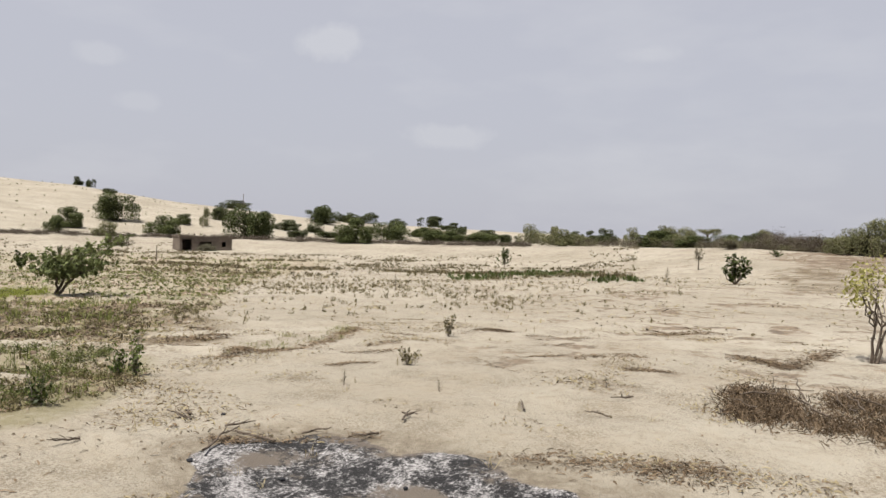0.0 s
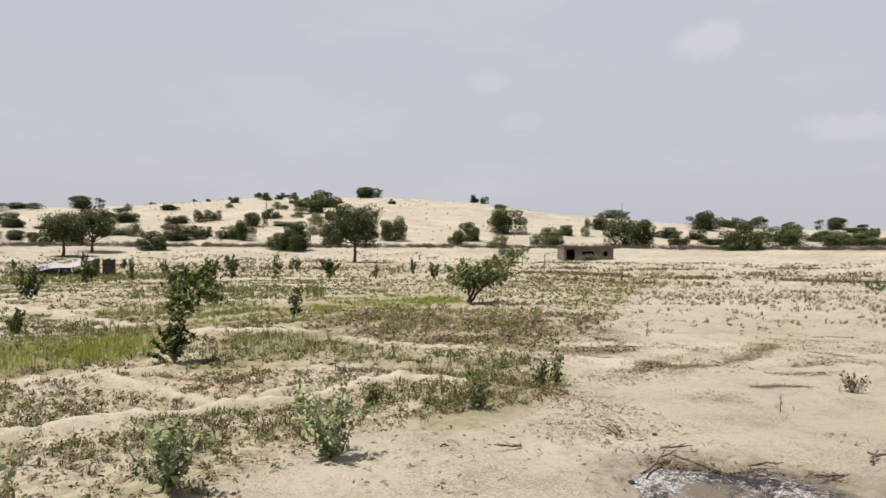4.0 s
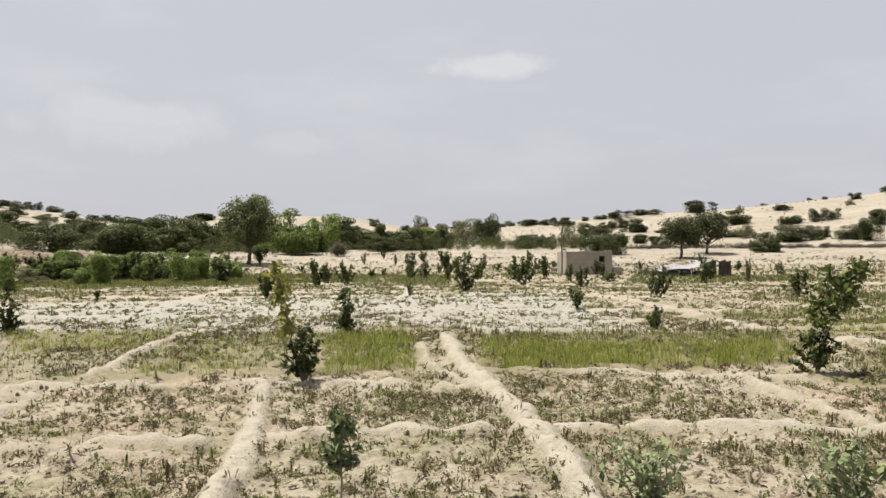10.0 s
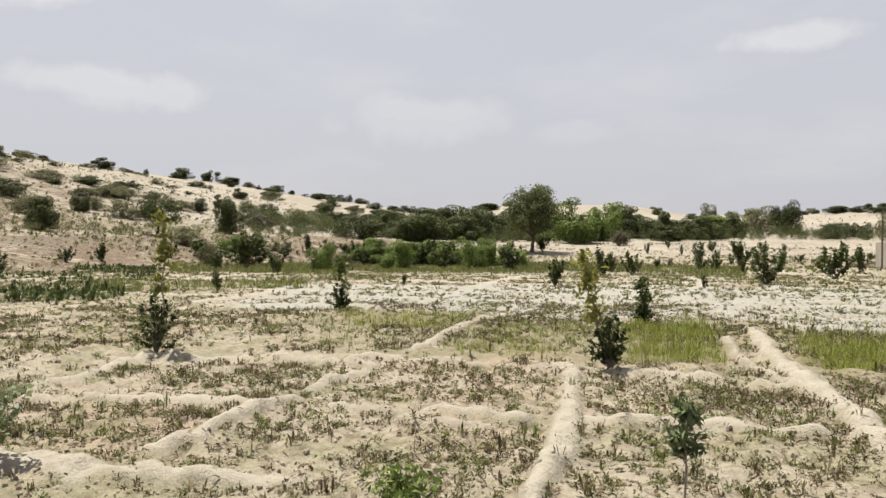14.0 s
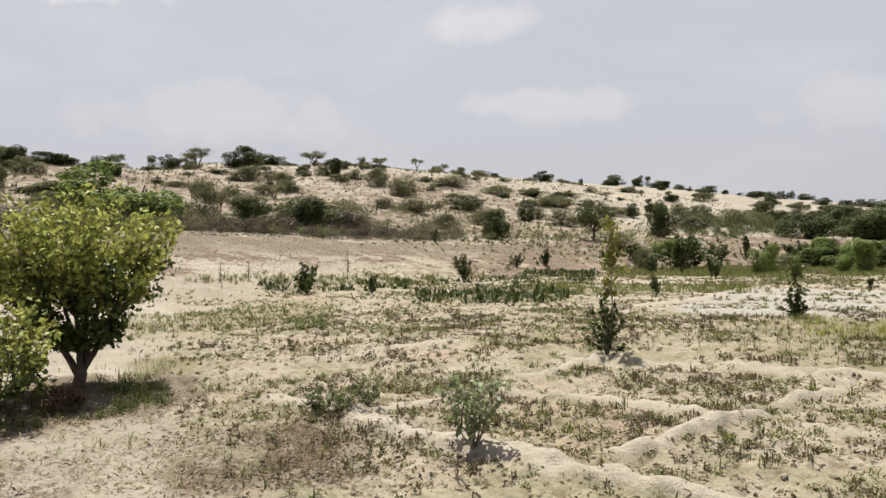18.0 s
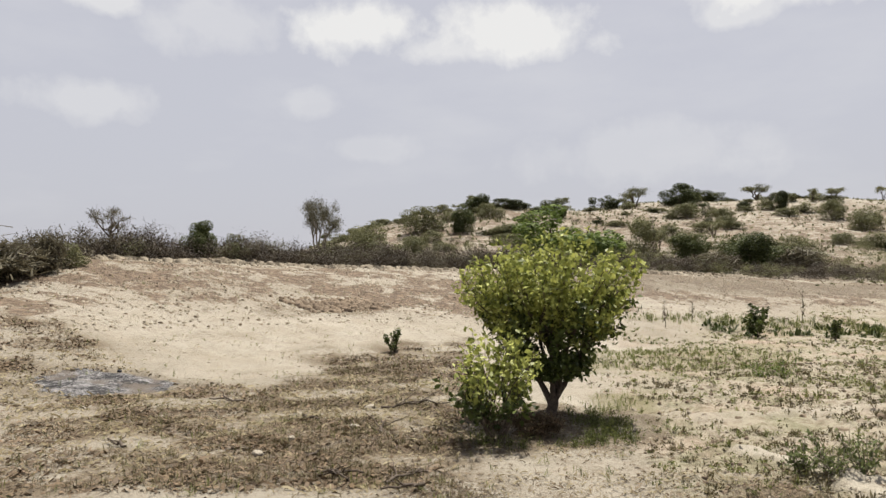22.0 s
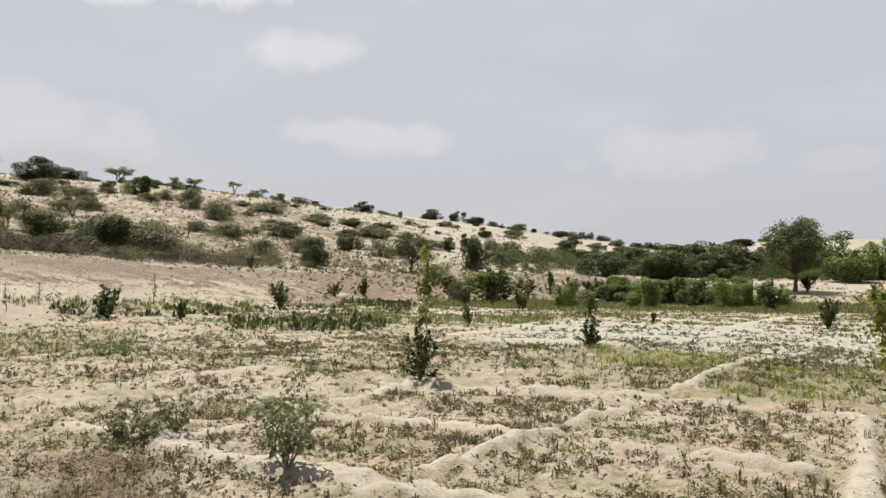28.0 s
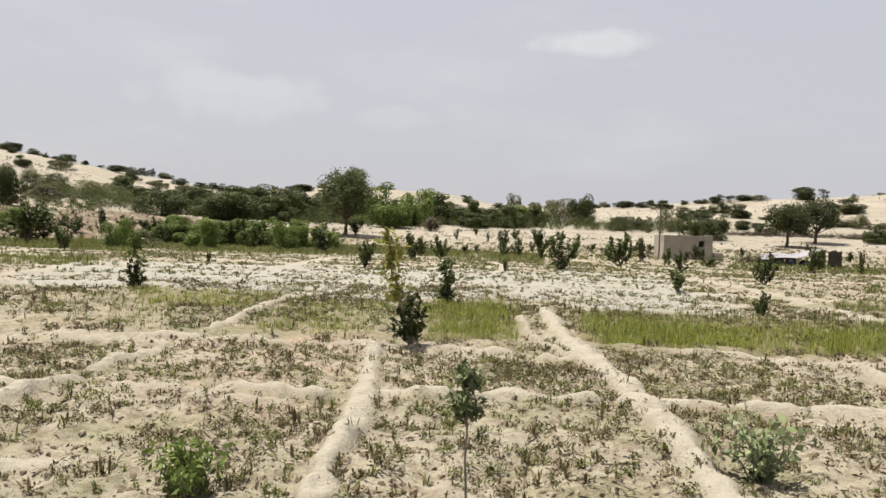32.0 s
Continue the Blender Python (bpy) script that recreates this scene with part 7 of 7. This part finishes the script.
# the rows of scrub along the banks, too many to count
def scrub_row(seed, a0, a1, n, h0, h1, back, mat, label, density=34):
    own = np.random.default_rng(seed)
    chunks = []
    for k in range(n):
        b = own.uniform(a0, a1)
        r = np.interp(b, LAND[:, 0], LAND[:, 2]) * own.uniform(0.972, 1.0 + back)
        x, y = -math.sin(radians(b)) * r, math.cos(radians(b)) * r
        z = float(base_height(np.array([x]), np.array([y]))[0])
        h = h0 + (h1 - h0) * own.uniform(0, 1) ** 1.8
        w = own.uniform(1.0, 2.2) * max(1.0, h / 1.5)
        blobs = [(x, y, z + h * 0.4, w * 0.5, w * 0.5, h * 0.45), (x + own.normal(0, 0.4), y + own.normal(0, 0.4), z + h * 0.65, w * 0.3, w * 0.3, h * 0.35)]
        v, f = twigs(own, density // 2, h * 0.5, 0.018, blobs)
        v[:, 2] = np.maximum(v[:, 2], z - 0.1)
        at, out = crown_points(own, blobs, density * (7 if h1 < 2 else 5), 14, 0.26)
        w2, g = leaf_quads(own, at, out, 0.075 if h1 < 2 else 0.16, 0.5)
        chunks += [(v, f), (w2, g)]
    tagged(part("bank_scrub", mesh_from("bank_scrub", *joined(chunks)), mat), label, "scrub", kind="stuff")


scrub_row(72, 84, 127, 420, 0.3, 1.5, 0.09, LEAF_HEDGE, "dark brown low brush at the top of the bank", 60)
scrub_row(61, 84, 126, 60, 0.6, 1.4, 0.10, LEAF_SCRUB, "brown dry scrub along the top of the bank", 60)
scrub_row(62, 60, 90, 170, 0.5, 1.4, 0.10, LEAF_HEDGE, "brown dry scrub at the foot of the hillside", 50)
scrub_row(63, 20, 44, 200, 0.9, 3.2, 0.35, LEAF_DARK, "dark green thicket at the end of the field", 44)
scrub_row(71, 44, 64, 60, 0.5, 1.4, 0.12, LEAF_GREY, "dusty olive scrub along the foot of the slope", 40)
scrub_row(73, -104, -76, 200, 0.7, 1.7, 0.12, LEAF_HEDGE, "dark brown brush along the low rise", 60)
scrub_row(74, -104, -88, 110, 1.0, 2.4, 0.12, LEAF_HEDGE, "tall brown scrub at the end of the rise", 60)
scrub_row(64, -103, -70, 190, 0.6, 1.5, 0.16, LEAF_SCRUB, "brown scrub along the low rise", 50)
scrub_row(65, -72, -6, 900, 0.35, 1.0, 0.014, LEAF_HEDGE, "low dark line of brush hedge on the terrace edge", 48)
scrub_row(68, 92, 127, 26, 0.6, 1.3, 0.12, LEAF_GREY, "dusty olive scrub along the top of the bank", 60)
scrub_row(69, 60, 92, 70, 0.6, 1.5, 0.14, LEAF_GREY, "dusty olive scrub at the foot of the hillside", 60)
scrub_row(70, -104, -74, 90, 0.7, 1.8, 0.16, LEAF_GREY, "dusty olive scrub along the low rise", 60)
scrub_row(66, -6, 26, 260, 1.2, 3.0, 0.3, LEAF_DARK, "dark thicket behind the far end of the field", 44)
scrub_row(67, 62, 104, 120, 0.5, 1.3, 0.9, LEAF_GREY, "dusty low scrub on the hillside", 40)

scrub_row(75, 44, 66, 90, 0.4, 1.1, 1.4, LEAF_GREY, "dusty low scrub on the hillside", 40)
scrub_row(76, 66, 103, 110, 0.4, 1.0, 2.2, LEAF_SCRUB, "brown low scrub on the hillside", 40)

# ---- buildings and small things ----
def wall_with_openings(length, height, thick, openings):
    """A wall along x from 0, with rectangular openings (x0, z0, x1, z1) cut right through."""
    bm = bmesh.new()
    xs = sorted({0.0, length, *(o[0] for o in openings), *(o[2] for o in openings)})
    for a, b in zip(xs[:-1], xs[1:]):
        mid = (a + b) / 2
        gaps = sorted((o[1], o[3]) for o in openings if o[0] <= mid <= o[2])
        z = -0.15
        for g0, g1 in [*gaps, (height, height)]:
            if g0 - z > 0.01:
                bmesh.ops.create_cube(bm, size=1.0, matrix=Matrix.LocRotScale(((a + b) / 2, thick / 2, (z + g0) / 2), None, (b - a, thick, g0 - z)))
            z = g1
    bmesh.ops.remove_doubles(bm, verts=bm.verts, dist=0.0005)
    return bm


def moved(bm, x=0.0, y=0.0, z=0.0, turn=0.0):
    bmesh.ops.transform(bm, matrix=pose(x, y, z, 0, 0, turn), verts=bm.verts)
    return bm


def roughened(bm, seed, amount, cuts=3):
    """Uneven hand-laid surfaces."""
    bmesh.ops.subdivide_edges(bm, edges=bm.edges[:], cuts=cuts, use_grid_fill=True)
    own = random.Random(seed)
    for v in bm.verts:
        v.co += Vector((own.uniform(-1, 1), own.uniform(-1, 1), own.uniform(-1, 1))) * amount
    return bm


# the mud house
house = tagged(new("mud_house"), "low flat-roofed mud house with a small window", "house")
house.matrix_basis = pose(1.75, 62.6, land(1.75, 62.6) - 0.05, 0, 0, 13)
L_H, D_H, H_H = 3.85, 3.2, 1.95
front = part("front_wall", roughened(wall_with_openings(L_H, H_H, 0.3, [(2.75, 1.05, 3.2, 1.55)]), 1, 0.012), MUD, house)
part("side_wall", roughened(moved(wall_with_openings(D_H - 0.3, H_H - 0.01, 0.28, []), 0.28, 0.3, 0, 90), 2, 0.012), MUD, house)
part("side_wall", roughened(moved(wall_with_openings(D_H - 0.3, H_H - 0.01, 0.28, []), L_H, 0.3, 0, 90), 3, 0.012), MUD, house)
part("back_wall", roughened(moved(wall_with_openings(L_H - 0.58, H_H - 0.02, 0.3, []), 0.29, D_H - 0.3, 0), 4, 0.012), MUD, house)
part("roof", box(0.29, 0.31, H_H - 0.28, L_H - 0.29, D_H - 0.31, H_H - 0.1), MUD, house)
window = part("window_frame", box(2.76, 0.16, 1.06, 3.19, 0.2, 1.1), WOOD_DARK, house)
part("window_bar", box(2.95, 0.165, 1.1, 2.98, 0.195, 1.54), WOOD_DARK, window)
part("window_bar", box(2.76, 0.165, 1.3, 3.19, 0.195, 1.33), WOOD_DARK, window)
part("parapet_block", roughened(box(3.25, 0.02, H_H, 3.8, 0.34, H_H + 0.1), 5, 0.012, 2), MUD, house)
step = tagged(part("low_wall", roughened(box(0, 0, -0.1, 0.75, 0.35, 0.62), 6, 0.02, 2), MUD), "short low mud wall beside the house", "wall")
step.matrix_basis = pose(5.6, 63.4, land(5.6, 63.4), 0, 0, 13)


def make_pole(height, radius, arm=0.0):
    root = new("utility_pole" if arm else "wooden_pole")
    own = np.random.default_rng(int(height * 10))
    (v, f), _ = limb(own, (0, 0, -0.3), (0.05, 0, height), radius, radius * 0.7, 0.01, 6, 8)
    part("shaft", mesh_from("shaft", v, f), WOOD_OLD, root)
    if arm:
        part("crossarm", box(-arm / 2, -0.05, height - 0.7, arm / 2, 0.05, height - 0.58), WOOD_OLD, root)
    return root


tagged(at_ground(make_pole(4.2, 0.07), 1.35, 61.9), "tall weathered pole in front of the mud house", "pole")
tagged(at_ground(make_pole(6.6, 0.14, 1.6), *(231.24, 193.46), 40), "distant utility pole on the dune", "pole", "utility poles")
tagged(at_ground(make_pole(5.0, 0.12, 1.4), *(79.80, 185.01), 30), "distant utility pole on the dune", "pole", "utility poles")
tagged(at_ground(make_pole(1.5, 0.06), *(51.01, 51.86)), "crooked wooden fence post on bare ground", "post")

# the grey cabin with a brush heap in front
cabin = tagged(new("brick_cabin"), "long low grey-brown brick cabin with dark openings", "cabin")
cabin.matrix_basis = pose(75.4, 73.0, land(75.4, 73.0) - 0.1, 0, 0, -32)
part("front_wall", roughened(wall_with_openings(7.0, 2.05, 0.25, [(0.35, 0.0, 1.55, 1.7), (2.6, 0.0, 4.2, 1.45), (5.6, 0.75, 6.15, 1.45)]), 7, 0.015, 2), MUD_GREY, cabin)
part("side_wall", moved(wall_with_openings(3.6, 2.03, 0.25, []), 0.25, 0.26, 0, 90), MUD_GREY, cabin)
part("side_wall", moved(wall_with_openings(3.6, 2.03, 0.25, []), 7.0, 0.26, 0, 90), MUD_GREY, cabin)
part("back_wall", moved(wall_with_openings(6.48, 2.02, 0.25, []), 0.26, 3.6, 0), MUD_GREY, cabin)
part("roof", box(-0.1, -0.12, 2.06, 7.1, 3.95, 2.2, 0.02), MUD_GREY, cabin)
part("lintel", box(0.25, -0.04, 1.7, 1.65, 0.0, 1.8), WOOD_DARK, cabin)


def make_brush_heap(rng, name, length, depth, height, n, size, mat, leaf=None, thick=0.035):
    """A heap of cut dry branches."""
    root = new(name)
    blobs = []
    for k in range(9):
        blobs.append((length * rng.uniform(-0.42, 0.42), depth * rng.uniform(-0.3, 0.3), height * rng.uniform(0.12, 0.45), length * 0.22, depth * 0.35, height * 0.4))
    v, f = twigs(rng, n, size, size * thick, blobs, 0.05)
    part("brushwood", mesh_from("brushwood", v, f), mat, root)
    if leaf:
        v, f = crown(rng, blobs, n // 3, size * 0.3, 16, 0.3, 0.5)
        part("dry_foliage", mesh_from("dry_foliage", v, f), leaf, root)
    return root


tagged(at_ground(make_brush_heap(np.random.default_rng(41), "brush_heap", 3.4, 1.2, 1.3, 700, 0.8, LEAF_BARE), 77.6, 71.0, -32), "heap of dry grey branches against the cabin", "brush heap")
tagged(at_ground(make_brush_heap(np.random.default_rng(42), "brush_heap", 4.6, 1.2, 0.85, 900, 0.6, LEAF_SCRUB, LEAF_DARK), 8.6, 61.6, 5), "long low dark heap of cut brush near the house", "brush heap")
tagged(at_ground(make_brush_heap(np.random.default_rng(43), "brush_heap", 3.4, 2.4, 1.9, 900, 0.9, LEAF_SCRUB, LEAF_SCRUB), *(74.69, 84.04), 10), "dark brush shelter heap under a small tree", "brush heap")
plank = tagged(part("leaning_plank", box(-1.1, -0.12, -0.03, 1.1, 0.12, 0.03, 0.01), STONE), "pale plank leaning on the brush heap", "plank")
plank.matrix_basis = Matrix.Translation((75.5, 82.6, land(75.5, 82.6) + 1.55)) @ Euler((0, radians(32), radians(-42))).to_matrix().to_4x4()

# the tarpaulin shelter
shelter = tagged(new("tarpaulin_shelter"), "pale sagging tarpaulin stretched from the ground over poles", "shelter")
shelter.matrix_basis = pose(7.9, 59.4, land(7.9, 59.4), 0, 0, 4)
bm = bmesh.new()
cols, rows_n = 22, 12
grid = []
for i in range(cols + 1):
    line = []
    for j in range(rows_n + 1):
        u, v = i / cols, j / rows_n
        z = 0.38 + 0.42 * u ** 0.8 + (0.45 * max(0.0, u - 0.55) / 0.45) - 0.22 * math.sin(math.pi * v) * (1 - 0.6 * u) + 0.05 * math.sin(9 * u + 5 * v) + 0.55 * v * (1 - u) * 0.6
        line.append(bm.verts.new((1.2 + 4.0 * u - 0.15 * math.sin(3 * v), 2.6 * v, z)))
    grid.append(line)
for i in range(cols):
    for j in range(rows_n):
        bm.faces.new((grid[i][j], grid[i + 1][j], grid[i + 1][j + 1], grid[i][j + 1]))
bmesh.ops.recalc_face_normals(bm, faces=bm.faces)
bmesh.ops.solidify(bm, geom=bm.faces[:], thickness=0.02)
sheet = part("sheet", bm, TARP, shelter)
for px, py, h in ((1.3, 0.1, 0.4), (5.05, 0.15, 1.2), (5.05, 2.5, 1.2), (3.3, 0.1, 0.62), (3.3, 2.5, 0.66)):
    v, f = tube([(px, py, -0.1), (px + 0.02, py, h * 0.5), (px, py, h + 0.05)], [0.04, 0.035, 0.03], 7)
    part("pole", mesh_from("pole", v, f), WOOD_OLD, shelter)


def make_bundle(rng, sx, sy, sz):
    bm = bmesh.new()
    bmesh.ops.create_icosphere(bm, subdivisions=3, radius=1.0)
    for v in bm.verts:
        lump = 1 + 0.16 * noise.noise(v.co * 1.8 + Vector((sx, sy, 3))) + 0.08 * noise.noise(v.co * 5)
        v.co = Vector((v.co.x * sx * lump, v.co.y * sy * lump, max(-0.55, v.co.z) * sz * lump + sz * 0.55))
    for f in bm.faces:
        f.smooth = True
    return bm


for k, (bx, by, sx, sy, sz) in enumerate([(9.6, 59.9, 0.55, 0.4, 0.3), (10.7, 59.9, 0.45, 0.4, 0.38), (11.7, 60.1, 0.6, 0.45, 0.3), (12.3, 60.2, 0.3, 0.3, 0.45)]):
    tagged(at_ground(part("cloth_bundle", make_bundle(None, sx, sy, sz), CLOTH), bx, by, k * 40), "dark cloth bundle lying under the tarpaulin", "bundle", "cloth bundles")
for bx, by, w, turn in ((12.75, 61.2, 0.55, 4), (13.5, 61.3, 0.95, 4)):
    panel = tagged(new("plank_screen"), "upright dark screen of rough boards beside the shelter", "screen", "plank screens")
    panel.matrix_basis = pose(bx, by, land(bx, by), 0, 0, turn)
    n = int(w / 0.16)
    for q in range(n):
        part("board", box(q * w / n, 0, -0.1, (q + 0.94) * w / n, 0.04, 1.2 + 0.05 * ((q * 7) % 3)), WOOD_DARK, panel)
    part("rail", box(0, 0.042, 0.3, w, 0.08, 0.38), WOOD_OLD, panel)
    part("rail", box(0, 0.042, 0.9, w, 0.08, 0.98), WOOD_OLD, panel)

tagged(at_ground(make_brush_heap(np.random.default_rng(45), "leaf_heap", 0.95, 0.55, 0.3, 2600, 0.07, LITTER, WEED_BROWN, 0.14), -8.45, 0.1, 80), "heap of dead brown leaves at the foot of the leafy tree", "leaf heap")

# the pile of cut dry brush beside the burnt patch
brush = tagged(at_ground(make_brush_heap(np.random.default_rng(44), "brush_pile", 1.7, 2.2, 0.1, 15000, 0.09, LITTER, None, 0.085), *(8.00, -0.84), -97), "low flat pile of dry brown cut brush on sand", "brush pile")


for q in range(9):
    own = np.random.default_rng(140 + q)
    a, x, y = own.uniform(0, 3.14), own.uniform(-0.7, 0.7), own.uniform(-0.9, 0.9)
    c, s, half = math.cos(a), math.sin(a), own.uniform(0.15, 0.4)
    (v, f), _ = limb(own, (x - half * c, y - half * s, 0.05), (x + half * c, y + half * s, own.uniform(0.06, 0.2)), 0.011, 0.004, 0.12, 6, 6)
    part("branch", mesh_from("branch", v, f), BARK, brush, "thin dark cut branch")


def make_stone(rng, w, h):
    bm = bmesh.new()
    bmesh.ops.create_icosphere(bm, subdivisions=2, radius=0.5)
    off = Vector(rng.uniform(-9, 9, 3))
    for v in bm.verts:
        v.co *= 1 + 0.5 * noise.noise(v.co * 2.2 + off) + 0.2 * noise.noise(v.co * 6 + off)
        v.co = Vector((v.co.x * w, v.co.y * w * 0.8, v.co.z * h + 0.25 * h))
    return bm


for k, (x, y, h, w) in enumerate([(-7.90, -2.25, 0.07, 0.10), (-7.36, -2.41, 0.05, 0.10), (-8.70, -1.76, 0.04, 0.13), (-10.08, -1.80, 0.06, 0.20), (-11.60, -2.33, 0.07, 0.07), (-10.01, -1.80, 0.06, 0.15), (-7.41, -2.44, 0.06, 0.10)]):
    tagged(at_ground(part("stone", make_stone(np.random.default_rng(k), max(w, 0.08), max(h, 0.06)), STONE), x, y, k * 50), "pale rough stone lying on litter-strewn sand", "stone", "stones")
for k, (x, y, h, w) in enumerate([(4.34, 2.42, 0.06, 0.08), (4.24, 3.10, 0.03, 0.08), (4.53, 1.63, 0.03, 0.05), (5.20, 3.66, 0.03, 0.07), (-13.27, -6.81, 0.11, 0.20)]):
    tagged(at_ground(part("charcoal_lump", make_stone(np.random.default_rng(20 + k), max(w, 0.06) * 0.62, max(h, 0.05) * 0.5), CHARCOAL), x, y, k * 50), "black charred lump in the ash", "charcoal", "charred lumps")


def make_stick(rng, length, thick=1.0):
    """A dry fallen branch with a fork or two."""
    root = new("fallen_branch")
    chunks = []
    (v, f), pts = limb(rng, (-length / 2, 0, 0.02), (length / 2, 0.05, 0.05), 0.0095 * thick, 0.004 * thick, 0.09, 6, 6)
    chunks.append((v, f))
    for q in range(3):
        p = np.array(pts[1 + q])
        (v, f), _ = limb(rng, p, p + (length * rng.uniform(0.2, 0.45), rng.normal(0, 0.25) * length, rng.uniform(0.0, 0.2) * length), 0.0045 * thick, 0.002 * thick, 0.1, 4, 5)
        chunks.append((v, f))
    part("branch", mesh_from("branch", *joined(chunks)), BARK, root)
    return root


for k, (x, y, w) in enumerate([(-6.59, -1.51, 0.5), (-10.08, -1.21, 0.9), (-6.49, -0.92, 0.45), (-8.56, -1.41, 0.6), (-7.65, -3.92, 0.4), (-10.75, -3.94, 0.5), (-6.1, -0.91, 0.4), (-7.3, -1.9, 0.35), (-9.2, -2.4, 0.5)]):
    tagged(at_ground(make_stick(np.random.default_rng(160 + k), w, 1.8), x, y, 60 + k * 41), "thick dry fallen branch lying in leaf litter", "branch", "fallen branches")
for k, (x, y, h, w) in enumerate([(5.89, 2.32, 0.04, 0.16), (5.01, 3.92, 0.10, 0.29), (7.64, 0.96, 0.08, 0.34), (-6.56, -1.49, 0.08, 0.35), (-6.61, -0.89, 0.05, 0.29), (-5.82, -0.37, 0.03, 0.10), (-6.53, -1.54, 0.09, 0.25), (4.10, 4.14, 0.04, 0.15), (5.08, 3.94, 0.05, 0.31), (4.95, 3.28, 0.05, 0.18), (4.62, 3.13, 0.06, 0.56), (4.80, 2.99, 0.04, 0.35), (5.25, 2.36, 0.04, 0.26), (5.94, 2.36, 0.04, 0.16), (5.11, 2.69, 0.04, 0.18), (6.87, 1.65, 0.04, 0.26), (6.94, 1.00, 0.04, 0.21), (7.56, 0.07, 0.04, 0.33)]):
    tagged(at_ground(make_stick(np.random.default_rng(60 + k), max(w, 0.22)), x, y, k * 73), "dry dark fallen branch on sand", "branch", "fallen branches")
for k, (x, y, h, w) in enumerate([(6.83, 3.55, 0.17, 0.05), (7.13, 2.63, 0.09, 0.05), (8.23, 1.22, 0.10, 0.05), (27.44, 19.28, 0.51, 0.20), (21.45, 10.95, 0.54, 0.15), (35.21, 4.55, 0.80, 0.27)]):
    root = make_dry_stalk(np.random.default_rng(80 + k))
    root.matrix_basis = Matrix.LocRotScale((x, y, land(x, y)), Euler((0, 0, k)), (max(w, 0.08) * 1.2, max(w, 0.08) * 1.2, max(h, 0.12)))
    tagged(root, "dry upright brown stalk", "dry plant", "dry stalks")
